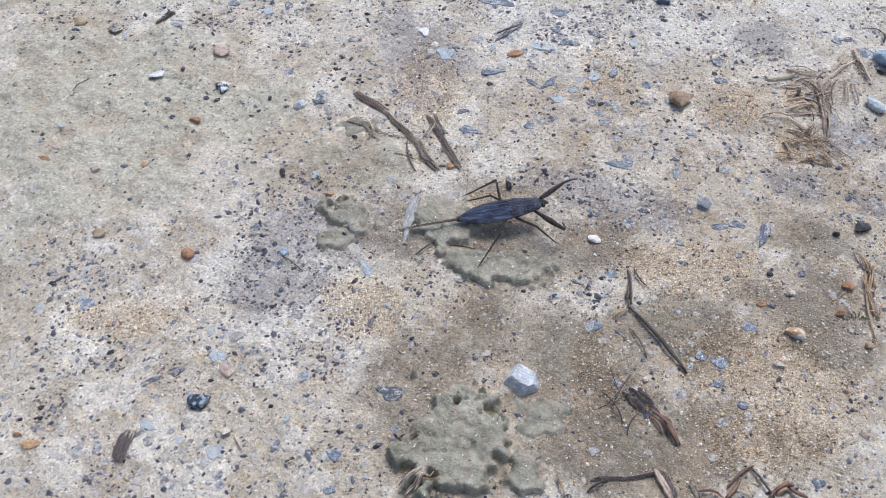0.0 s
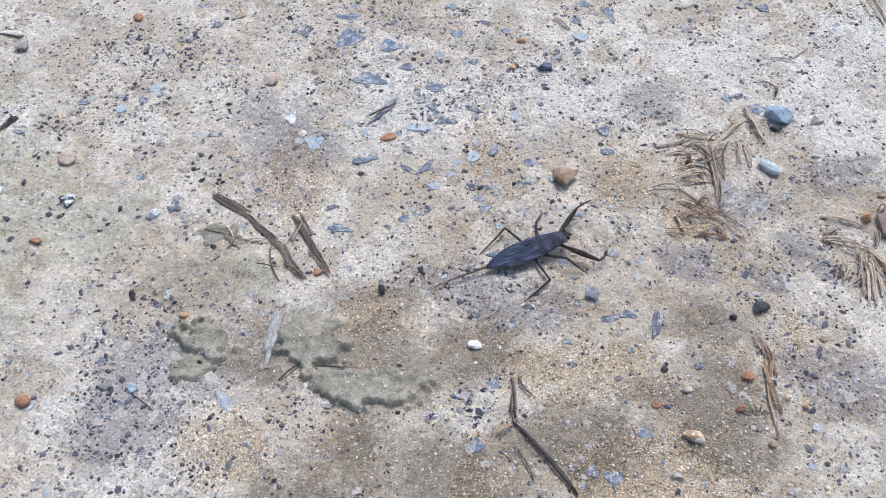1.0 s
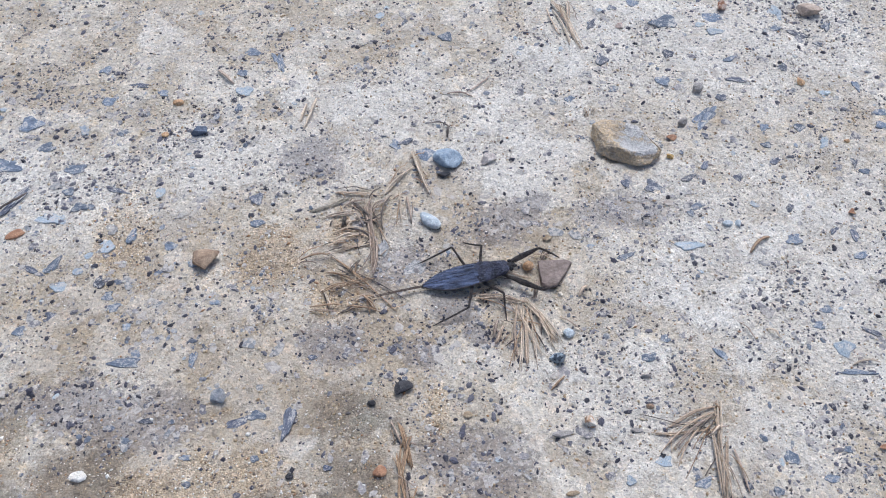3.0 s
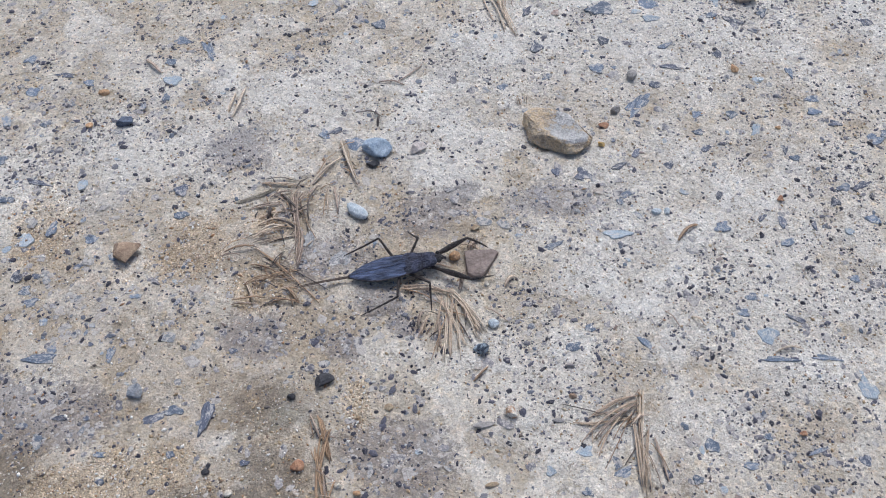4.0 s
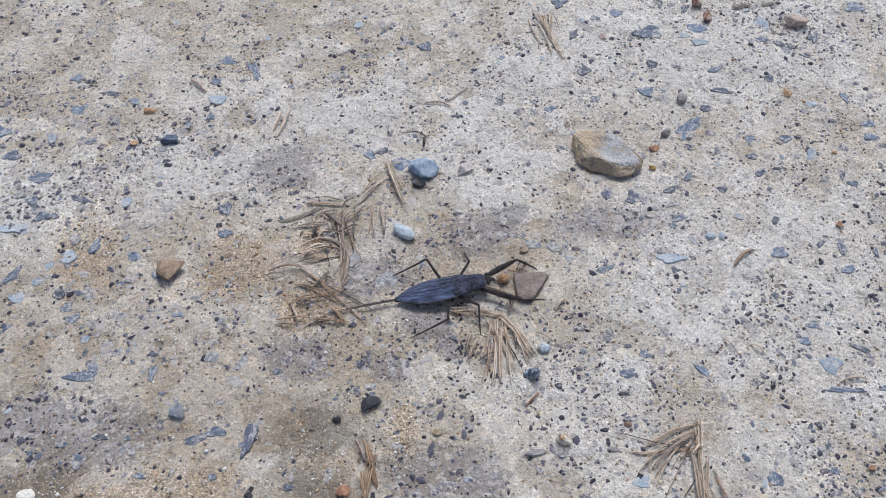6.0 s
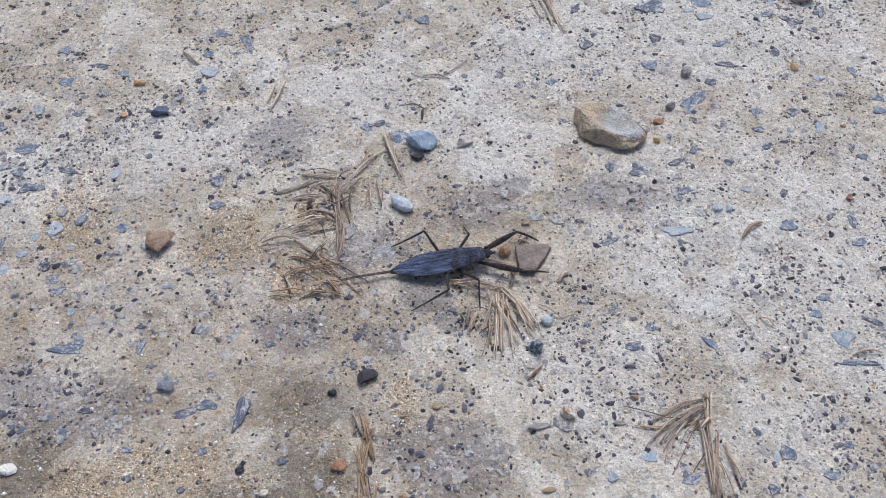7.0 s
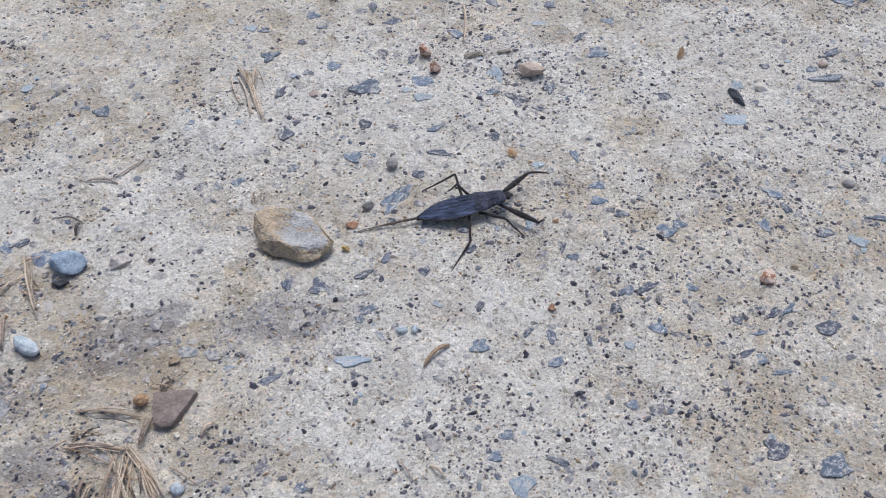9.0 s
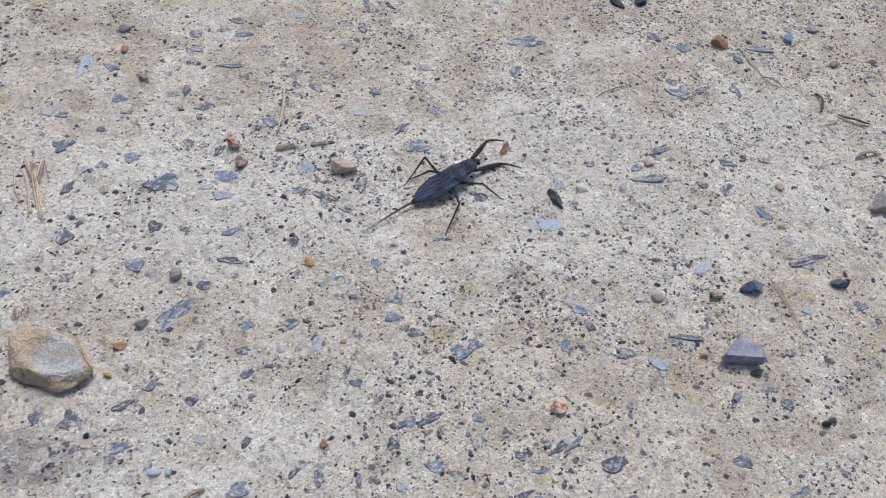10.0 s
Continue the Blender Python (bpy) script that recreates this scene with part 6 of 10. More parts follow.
def chip(x, y, a, b, turn, tone):
    """One flat stone chip, set nearly flush in the concrete."""
    count[0] += 1
    ob = new("stone_chip", CHIP_SETS[tone][count[0] * 5 % 14])
    ob.parent = ground
    ob.matrix_basis = pose(x, y, gz(x, y) + 0.00012, 0, 0, turn) @ Matrix.Diagonal((a * 1.10, b * 1.10, 0.0006, 1))
    return ob



chip(0.3205, 0.1330, 0.0075, 0.0060, 20, "p")
chip(-0.1890, 0.0030, 0.0062, 0.0045, 30, "p")
chip(-0.0958, -0.0532, 0.0117, 0.0043, -2, "b")
chip(-0.0641, 0.1232, 0.0086, 0.0056, -13, "b")
chip(-0.0504, 0.1158, 0.0136, 0.0045, -64, "b")
chip(-0.0653, 0.0945, 0.0085, 0.0061, -2, "p")
chip(-0.1168, 0.1006, 0.0093, 0.0030, -9, "d")
chip(-0.1047, 0.0949, 0.0055, 0.0040, -27, "b")
chip(-0.1302, 0.0900, 0.0062, 0.0060, -2, "b")
chip(-0.0669, 0.0832, 0.0036, 0.0045, -2, "b")
chip(-0.0531, 0.0273, 0.0058, 0.0063, -2, "d")
chip(-0.0514, 0.0136, 0.0064, 0.0040, 9, "b")
chip(-0.0863, 0.0024, 0.0071, 0.0042, -8, "b")
chip(-0.1042, 0.0083, 0.0078, 0.0037, 76, "b")
chip(-0.1139, 0.0028, 0.0072, 0.0065, 54, "p")
chip(-0.1359, 0.1122, 0.0062, 0.0042, 31, "b")
chip(-0.1194, 0.0685, 0.0045, 0.0042, -2, "b")
chip(-0.1147, 0.0335, 0.0099, 0.0026, -17, "d")
chip(-0.1245, 0.0247, 0.0071, 0.0037, -2, "b")
chip(-0.0701, -0.0517, 0.0030, 0.0071, -8, "b")
chip(-0.0669, -0.0924, 0.0047, 0.0021, -2, "b")
chip(-0.0834, -0.0780, 0.0048, 0.0022, -2, "d")
chip(-0.0500, -0.0791, 0.0103, 0.0037, 21, "d")
chip(-0.0428, -0.0767, 0.0065, 0.0036, -2, "b")
chip(-0.0310, -0.0794, 0.0127, 0.0042, 79, "d")
chip(-0.0421, -0.0934, 0.0031, 0.0029, -2, "b")
chip(-0.0158, -0.0976, 0.0035, 0.0021, -2, "d")
chip(-0.0239, -0.0523, 0.0034, 0.0024, -2, "d")
chip(0.0080, 0.0575, 0.0042, 0.0068, 26, "b")
chip(0.0125, 0.0591, 0.0073, 0.0027, 25, "d")
chip(0.0215, 0.0518, 0.0079, 0.0079, -39, "b")
chip(0.1109, 0.1141, 0.0061, 0.0083, -2, "d")
chip(0.1540, 0.0720, 0.0171, 0.0061, 52, "b")
chip(0.1387, 0.0971, 0.0071, 0.0064, -2, "b")
chip(0.0917, 0.0860, 0.0044, 0.0052, -30, "b")
chip(0.1751, 0.0972, 0.0092, 0.0033, -11, "d")
chip(0.1651, 0.0853, 0.0054, 0.0046, -2, "d")
chip(0.1811, 0.0649, 0.0054, 0.0039, 23, "b")
chip(0.1794, 0.0538, 0.0047, 0.0035, -2, "b")
chip(0.1481, 0.0416, 0.0061, 0.0030, 58, "d")
chip(0.1617, 0.0344, 0.0056, 0.0037, 41, "d")
chip(0.1978, 0.0648, 0.0053, 0.0051, -2, "b")
chip(0.2070, 0.0544, 0.0081, 0.0045, 55, "p")
chip(0.2153, 0.0870, 0.0038, 0.0047, -2, "p")
chip(0.2384, 0.0728, 0.0065, 0.0045, -2, "b")
chip(0.2366, 0.0643, 0.0064, 0.0044, -2, "b")
chip(0.1225, 0.0301, 0.0069, 0.0072, -2, "d")
chip(0.1106, 0.0321, 0.0040, 0.0046, -2, "d")
chip(0.1776, -0.0012, 0.0070, 0.0051, 10, "b")
chip(0.2591, 0.0460, 0.0098, 0.0066, 21, "b")
chip(0.2033, -0.0101, 0.0064, 0.0036, 20, "b")
chip(0.2301, 0.0105, 0.0044, 0.0044, -2, "d")
chip(0.2441, 0.0007, 0.0063, 0.0055, -2, "b")
chip(0.2829, 0.1264, 0.0064, 0.0053, -2, "d")
chip(0.1451, 0.1174, 0.0056, 0.0059, -2, "d")
chip(0.1753, 0.1123, 0.0077, 0.0029, 25, "b")
chip(0.2007, 0.1058, 0.0045, 0.0058, -2, "d")
chip(0.2363, 0.0182, 0.0069, 0.0039, 21, "b")
chip(0.1831, -0.0540, 0.0069, 0.0081, -40, "p")
chip(0.1846, -0.0647, 0.0128, 0.0022, -4, "b")
chip(0.2031, -0.0647, 0.0105, 0.0023, -8, "b")
chip(0.1811, -0.0362, 0.0050, 0.0034, 19, "b")
chip(0.1763, -0.0434, 0.0045, 0.0037, -2, "b")
chip(0.1141, -0.0476, 0.0039, 0.0036, -2, "b")
chip(0.1064, -0.0558, 0.0063, 0.0038, 14, "b")
chip(0.1355, -0.0559, 0.0100, 0.0025, -56, "b")
chip(0.1963, -0.0468, 0.0083, 0.0022, -28, "d")
chip(0.1509, -0.0980, 0.0056, 0.0051, -37, "b")
chip(0.1431, -0.1103, 0.0039, 0.0033, -2, "b")
chip(0.1182, -0.1062, 0.0084, 0.0035, 22, "b")
chip(0.2149, -0.0782, 0.0091, 0.0067, -79, "p")
chip(0.1546, -0.1202, 0.0046, 0.0039, -36, "b")
chip(0.1047, -0.0983, 0.0056, 0.0042, -2, "p")
chip(0.0917, -0.1051, 0.0035, 0.0037, -2, "p")
chip(0.1037, -0.1133, 0.0038, 0.0029, -24, "b")
chip(0.2045, -0.1060, 0.0044, 0.0042, -2, "d")
chip(0.1719, -0.0957, 0.0032, 0.0026, -2, "b")
chip(0.1886, -0.1017, 0.0075, 0.0016, 17, "b")
chip(0.1630, -0.1063, 0.0056, 0.0029, -2, "b")
chip(0.1327, -0.1078, 0.0029, 0.0043, 17, "d")
chip(0.2257, -0.0291, 0.0046, 0.0033, -2, "b")
chip(0.2039, 0.0006, 0.0034, 0.0067, -2, "d")
chip(0.1045, -0.0078, 0.0089, 0.0027, 22, "b")
chip(0.1323, -0.0029, 0.0118, 0.0041, -2, "p")
chip(0.0024, -0.0007, 0.0060, 0.0080, -2, "s")
chip(0.1077, 0.2217, 0.0177, 0.0056, 78, "p")
chip(0.1196, 0.2199, 0.0077, 0.0041, -42, "b")
chip(0.1249, 0.1979, 0.0060, 0.0064, -1, "b")
chip(0.1044, 0.1664, 0.0085, 0.0060, 44, "b")
chip(0.0954, 0.1888, 0.0057, 0.0046, -1, "p")
chip(0.1016, 0.1868, 0.0053, 0.0038, -2, "d")
chip(0.1193, 0.1768, 0.0043, 0.0037, -2, "d")
chip(0.1331, 0.1582, 0.0063, 0.0058, -41, "b")
chip(0.1214, 0.1534, 0.0051, 0.0035, -2, "d")
chip(0.1475, 0.1414, 0.0134, 0.0095, 12, "b")
chip(0.1732, 0.1450, 0.0105, 0.0076, -2, "b")
chip(0.1721, 0.1329, 0.0089, 0.0046, -3, "p")
chip(0.1091, 0.1405, 0.0084, 0.0028, 60, "d")
chip(0.2073, 0.1481, 0.0084, 0.0121, -2, "p")
chip(0.1703, 0.1622, 0.0037, 0.0080, -30, "d")
chip(0.1930, 0.1792, 0.0077, 0.0054, -43, "b")
chip(0.2088, 0.1752, 0.0057, 0.0047, -2, "b")
chip(0.2313, 0.1365, 0.0073, 0.0042, 63, "b")
chip(0.2148, 0.1305, 0.0111, 0.0045, -30, "d")
chip(0.2232, 0.1227, 0.0050, 0.0032, -30, "d")
chip(0.2042, 0.1350, 0.0061, 0.0039, 24, "b")
chip(0.1577, 0.2474, 0.0083, 0.0057, -0, "d")
chip(0.1580, 0.2336, 0.0076, 0.0036, -0, "b")
chip(0.1786, 0.2580, 0.0085, 0.0049, 0, "d")
chip(0.1813, 0.2464, 0.0102, 0.0038, 8, "b")
chip(0.2120, 0.2631, 0.0107, 0.0050, -17, "p")
chip(0.1549, 0.2034, 0.0036, 0.0074, -1, "d")
chip(0.1642, 0.1910, 0.0088, 0.0047, 14, "d")
chip(0.1757, 0.2214, 0.0135, 0.0026, -1, "d")
chip(0.2442, 0.1995, 0.0055, 0.0060, -1, "d")
chip(0.2158, 0.2043, 0.0088, 0.0048, -55, "d")
chip(0.2534, 0.1727, 0.0082, 0.0031, 46, "d")
chip(0.2713, 0.1842, 0.0055, 0.0058, -1, "b")
chip(0.2597, 0.1601, 0.0104, 0.0080, 12, "b")
chip(0.3288, 0.2393, 0.0185, 0.0087, 4, "b")
chip(0.3103, 0.1094, 0.0137, 0.0073, -3, "p")
chip(0.3177, 0.2137, 0.0101, 0.0048, 59, "d")
chip(0.4009, 0.1950, 0.0116, 0.0068, -20, "b")
chip(0.4148, 0.1983, 0.0069, 0.0038, 23, "b")
chip(0.4003, 0.2041, 0.0057, 0.0046, -1, "d")
chip(0.4026, 0.2430, 0.0086, 0.0062, -51, "d")
chip(0.4180, 0.2343, 0.0090, 0.0083, -52, "b")
chip(0.4336, 0.1970, 0.0050, 0.0091, 12, "d")
chip(0.4462, 0.2246, 0.0047, 0.0090, -1, "b")
chip(0.4610, 0.2315, 0.0140, 0.0044, -13, "b")
chip(0.4079, 0.1436, 0.0090, 0.0040, -9, "d")
chip(0.3656, 0.1340, 0.0179, 0.0046, 5, "b")
chip(0.3771, 0.1535, 0.0122, 0.0040, 21, "d")
chip(0.3608, 0.1410, 0.0058, 0.0039, 21, "b")
chip(0.4134, 0.1107, 0.0100, 0.0045, -63, "b")
chip(0.4007, 0.1258, 0.0089, 0.0041, 49, "d")
chip(0.3911, 0.1299, 0.0057, 0.0040, -32, "d")
chip(0.4225, 0.0818, 0.0201, 0.0040, 13, "d")
chip(0.3748, 0.0823, 0.0169, 0.0040, 33, "p")
chip(0.4358, 0.0560, 0.0062, 0.0045, -17, "b")
chip(0.3021, 0.0466, 0.0045, 0.0069, -5, "b")
chip(0.3116, 0.0634, 0.0090, 0.0041, -36, "b")
chip(0.3143, 0.0548, 0.0055, 0.0036, -78, "d")
chip(0.2665, 0.0494, 0.0057, 0.0047, -5, "b")
chip(0.3259, 0.0404, 0.0078, 0.0047, -5, "d")
chip(0.3371, 0.0350, 0.0085, 0.0050, -29, "p")
chip(0.3527, 0.0458, 0.0129, 0.0025, -10, "b")
chip(0.3623, 0.0164, 0.0083, 0.0028, 49, "d")
chip(0.3820, 0.0126, 0.0055, 0.0049, -5, "b")
chip(0.3776, 0.0200, 0.0065, 0.0035, -5, "b")
chip(0.3552, -0.0083, 0.0077, 0.0055, 4, "b")
chip(0.3068, -0.0050, 0.0097, 0.0061, 14, "d")
chip(0.2618, 0.0179, 0.0053, 0.0033, -17, "b")
chip(0.2745, 0.0015, 0.0043, 0.0032, 24, "d")
chip(0.2809, -0.0045, 0.0070, 0.0017, 5, "b")
chip(0.2944, 0.0040, 0.0092, 0.0020, 33, "b")
chip(0.3729, -0.0219, 0.0094, 0.0031, 12, "b")
chip(0.2328, 0.0914, 0.0069, 0.0033, -80, "b")
chip(0.2443, 0.0564, 0.0057, 0.0037, -4, "d")
chip(0.2197, 0.0363, 0.0049, 0.0033, -5, "b")
chip(0.2168, 0.0414, 0.0053, 0.0021, 68, "d")
chip(0.2444, 0.0189, 0.0094, 0.0032, 25, "d")
chip(0.1802, 0.0161, 0.0028, 0.0049, -27, "d")
chip(0.1958, 0.0031, 0.0053, 0.0020, 38, "d")
chip(0.2172, -0.0022, 0.0019, 0.0049, -6, "d")
chip(0.2311, -0.0057, 0.0038, 0.0032, -6, "p")
chip(0.1815, 0.0444, 0.0073, 0.0028, 31, "d")
chip(0.1390, 0.0338, 0.0076, 0.0028, 26, "d")
chip(0.1363, 0.0142, 0.0029, 0.0037, -6, "b")
chip(0.2473, 0.2726, 0.0037, 0.0105, 1, "d")
chip(-0.1860, 0.0794, 0.0147, 0.0121, 50, "b")
chip(-0.1639, 0.0759, 0.0106, 0.0098, 7, "b")
chip(-0.1700, 0.0498, 0.0155, 0.0083, 0, "b")
chip(-0.1892, 0.0967, 0.0133, 0.0048, 8, "b")
chip(-0.2566, 0.0793, 0.0060, 0.0046, 39, "b")
chip(-0.1528, 0.0606, 0.0075, 0.0060, 7, "b")
chip(-0.1367, 0.0467, 0.0096, 0.0057, 7, "b")
chip(-0.1410, 0.0191, 0.0138, 0.0052, -9, "p")
chip(-0.1589, 0.0288, 0.0197, 0.0039, 60, "d")
chip(-0.1634, -0.0053, 0.0121, 0.0036, 21, "b")
chip(-0.1418, -0.0083, 0.0103, 0.0025, -30, "d")
chip(-0.1343, -0.0055, 0.0093, 0.0036, 61, "b")
chip(-0.1290, -0.0171, 0.0062, 0.0048, 7, "p")
chip(-0.1290, -0.0311, 0.0060, 0.0042, -30, "d")
chip(-0.1403, -0.0378, 0.0045, 0.0045, 7, "b")
chip(-0.1676, -0.0466, 0.0101, 0.0043, -5, "b")
chip(-0.1730, -0.0354, 0.0056, 0.0026, 33, "d")
chip(-0.1073, -0.0284, 0.0113, 0.0038, 20, "b")
chip(-0.1084, -0.0222, 0.0046, 0.0047, 7, "b")
chip(-0.1131, -0.0157, 0.0041, 0.0061, 7, "d")
chip(-0.0678, 0.1075, 0.0055, 0.0047, 8, "b")
chip(-0.1299, 0.0247, 0.0071, 0.0046, 7, "b")
chip(-0.1365, 0.0337, 0.0050, 0.0047, 7, "b")
chip(-0.2858, 0.0125, 0.0054, 0.0055, 7, "p")
chip(-0.3058, 0.0146, 0.0065, 0.0037, -6, "b")
chip(-0.2766, 0.0188, 0.0044, 0.0055, 7, "d")
chip(-0.2731, 0.0282, 0.0072, 0.0057, 7, "p")
chip(-0.2687, 0.0949, 0.0079, 0.0039, 8, "b")
chip(-0.2113, 0.0806, 0.0091, 0.0036, -0, "b")
chip(-0.1893, 0.0038, 0.0085, 0.0090, 48, "p")
chip(-0.2417, -0.0441, 0.0050, 0.0065, 7, "b")
chip(-0.2612, -0.0304, 0.0041, 0.0048, 7, "b")
chip(-0.1831, -0.1035, 0.0265, 0.0046, 90, "s")
chip(-0.1952, -0.1343, 0.0098, 0.0037, -49, "p")
chip(0.0118, -0.0631, 0.0023, 0.0028, 7, "d")
chip(0.0159, -0.0105, 0.0080, 0.0100, -35, "s")
chip(0.0333, 0.1325, 0.0068, 0.0068, 8, "b")
chip(-0.2410, -0.1864, 0.0065, 0.0051, -9, "p")
chip(-0.2559, -0.2193, 0.0064, 0.0028, -17, "p")
chip(-0.2542, -0.1958, 0.0062, 0.0035, 30, "d")
chip(-0.2624, -0.2020, 0.0102, 0.0022, 34, "d")
chip(-0.1720, -0.1875, 0.0100, 0.0056, -4, "d")
chip(-0.0951, -0.1151, 0.0062, 0.0037, 13, "b")
chip(-0.0981, -0.1402, 0.0041, 0.0063, 12, "b")
chip(-0.0374, -0.1282, 0.0067, 0.0044, 0, "b")
chip(-0.0486, -0.1464, 0.0069, 0.0052, 1, "b")
chip(-0.0493, -0.1569, 0.0066, 0.0034, 12, "b")
chip(-0.0561, -0.1455, 0.0041, 0.0045, 12, "b")
chip(-0.0398, -0.1638, 0.0039, 0.0033, 12, "d")
chip(-0.3011, -0.1754, 0.0072, 0.0062, 51, "b")
chip(-0.1863, -0.2157, 0.0055, 0.0042, -8, "b")
chip(-0.1842, -0.2290, 0.0044, 0.0025, 12, "b")
chip(-0.0127, -0.1893, 0.0050, 0.0034, 12, "b")
chip(-0.0937, -0.1940, 0.0038, 0.0031, 12, "s")
chip(0.2897, 0.0039, 0.0092, 0.0029, 33, "d")
chip(0.2694, -0.0499, 0.0079, 0.0078, -49, "d")
chip(0.2870, -0.0579, 0.0106, 0.0079, 13, "b")
chip(0.2726, -0.0128, 0.0068, 0.0025, 24, "d")
chip(0.2832, -0.0213, 0.0084, 0.0023, 0, "b")
chip(0.1564, 0.0737, 0.0102, 0.0057, 57, "b")


# ---- grains: dark aggregate and sand ----
ICO = bmesh.new()
bmesh.ops.create_icosphere(ICO, subdivisions=1, radius=1.0)
ICO_V = np.array([v.co[:] for v in ICO.verts])
ICO_F = np.array([[v.index for v in f.verts] for f in ICO.faces])
ICO.free()
TURNS = np.arange(7) * 2 * np.pi / 7
SLAB_V = np.array([(math.cos(a), math.sin(a), z) for z in (-1, 1) for a in TURNS])
SLAB_F = np.array([(7, 7 + k, 8 + k) for k in range(1, 6)] + [f for k in range(7) for f in ((k, (k + 1) % 7, 7 + (k + 1) % 7), (k, 7 + (k + 1) % 7, 7 + k))])
OCT_V = np.array([(1, 0, 0), (-1, 0, 0), (0, 1, 0), (0, -1, 0), (0, 0, 1), (0, 0, -1)], float)
OCT_F = np.array([(0, 2, 4), (2, 1, 4), (1, 3, 4), (3, 0, 4), (2, 0, 5), (1, 2, 5), (3, 1, 5), (0, 3, 5)])


def scatter(name, label, material, xs, ys, radius, flat, sunk, verts, faces, seed, smooth=True):
    """One object of many grains, each a small lump of its own turn and shape."""
    rng = np.random.default_rng(seed)
    n, k = len(xs), len(verts)
    turn = rng.uniform(0, 2 * np.pi, n)
    stretch = rng.uniform(0.5, 2.1, n)
    sx, sy, sz = radius * np.sqrt(stretch), radius / np.sqrt(stretch), radius * flat * rng.uniform(0.7, 1.3, n)
    shape = verts[None] * (1 + rng.uniform(-0.32, 0.32, (n, k, 1)))
    px, py, pz = shape[..., 0] * sx[:, None], shape[..., 1] * sy[:, None], shape[..., 2] * sz[:, None]
    c, s = np.cos(turn)[:, None], np.sin(turn)[:, None]
    z0 = surface_height(xs, ys) + sz * sunk
    co = np.stack([xs[:, None] + c * px - s * py, ys[:, None] + s * px + c * py, z0[:, None] + pz], -1).reshape(-1, 3)
    tri = (faces[None] + (np.arange(n) * k)[:, None, None]).reshape(-1, 3)
    me = bpy.data.meshes.new(name)
    me.vertices.add(len(co))
    me.vertices.foreach_set("co", co.ravel())
    me.loops.add(tri.size)
    me.loops.foreach_set("vertex_index", tri.ravel())
    me.polygons.add(len(tri))
    me.polygons.foreach_set("loop_start", np.arange(0, tri.size, 3))
    me.update(calc_edges=True)
    me.polygons.foreach_set("use_smooth", np.full(len(tri), smooth))
    me.materials.append(material)
    ob = tagged(new(name, me), label, kind="stuff")
    ob.parent = ground
    return ob


def field_points(n, seed):
    """Points over the walked band of ground."""
    rng = np.random.default_rng(seed)
    x = rng.uniform(-0.46, 0.61, n)
    return x, 0.33 * x + rng.uniform(-0.215, 0.275, n), rng


def covered(x, y):
    clod = np.clip(sample("clod_height", x, y) / 0.001, 0, 1)
    return sample("film", x, y), sample("mud", x, y), sample("sand", x, y), clod, sample("grey", x, y)


x, y, rng = field_points(190000, 11)
film, mud, sand, clod, grey = covered(x, y)
bare, dense = 1 - sample("skin", x, y), sample("dense", x, y)
thick = 0.24 + 1.5 * np.clip((fbm(x, y, 30.0, 77, 3) - 0.42) * 4, 0, 1) * np.clip((fbm(x, y, 110.0, 78, 3) - 0.36) * 4, 0, 1)
calm = 1 - 0.5 * np.exp(-(((x - 0.04) / 0.085) ** 2 + ((y - 0.005) / 0.075) ** 2) ** 2)
keep = rng.uniform(0, 1, len(x)) < calm * thick * (0.5 + 0.75 * bare) * (1 - 0.8 * film) * (1 - 0.72 * mud) * (1 - 0.5 * sand) * (1 - 0.93 * clod) * (1 + 0.8 * grey) * (1 + 1.4 * dense) * (0.66 + 0.26 * np.clip((x - 0.12) / 0.1, 0, 1))
x, y = x[keep], y[keep]
size = np.clip(np.random.default_rng(5).lognormal(math.log(0.00040), 0.56, len(x)), 0.00014, 0.0016) * (1.0 - 0.12 * np.clip((x - 0.05) / 0.1, 0, 1))
scatter("aggregate_grains", "small dark rounded stones showing in worn concrete", AGGREGATE, x, y, size, 0.55, -0.1, ICO_V, ICO_F, 21, False)
x, y, rng = field_points(60000, 14)
film, mud, sand, clod, grey = covered(x, y)
keep = rng.uniform(0, 1, len(x)) < (0.16 + 0.25 * (1 - sample("skin", x, y)) + 0.6 * sample("dense", x, y) + 0.35 * grey) * (1 - 0.9 * film) * (1 - 0.75 * mud) * (1 - 0.5 * sand) * (1 - 0.95 * clod)
x, y = x[keep], y[keep]
size = np.clip(np.random.default_rng(8).lognormal(math.log(0.0008), 0.55, len(x)), 0.0003, 0.003)
scatter("flush_gravel", "grey and tan gravel worn flush with the concrete", GRAVEL, x, y, size, 0.08, 0.0, ICO_V, ICO_F, 23, False)
x, y, rng = field_points(13000, 16)
calm = 1 - 0.6 * np.exp(-(((x - 0.04) / 0.085) ** 2 + ((y - 0.005) / 0.075) ** 2) ** 2)
film, mud, sand, clod, grey = covered(x, y)
keep = rng.uniform(0, 1, len(x)) < calm * (0.16 + 0.35 * sample("dense", x, y)) * (1 - 0.9 * film) * (1 - 0.7 * mud) * (1 - 0.95 * clod) * np.clip(0.35 + 2.2 * (fbm(x, y, 14.0, 79, 2) - 0.35), 0.15, 1.4)
x, y = x[keep], y[keep]
size = np.clip(np.random.default_rng(9).lognormal(math.log(0.00092), 0.42, len(x)), 0.0005, 0.0027)
scatter("slate_chips", "small blue-grey slate chips worn flush in concrete", SLATE_CHIPS, x, y, size, 0.16, 0.1, SLAB_V, SLAB_F, 24, False)
x, y, rng = field_points(380000, 12)
film, mud, sand, clod, grey = covered(x, y)
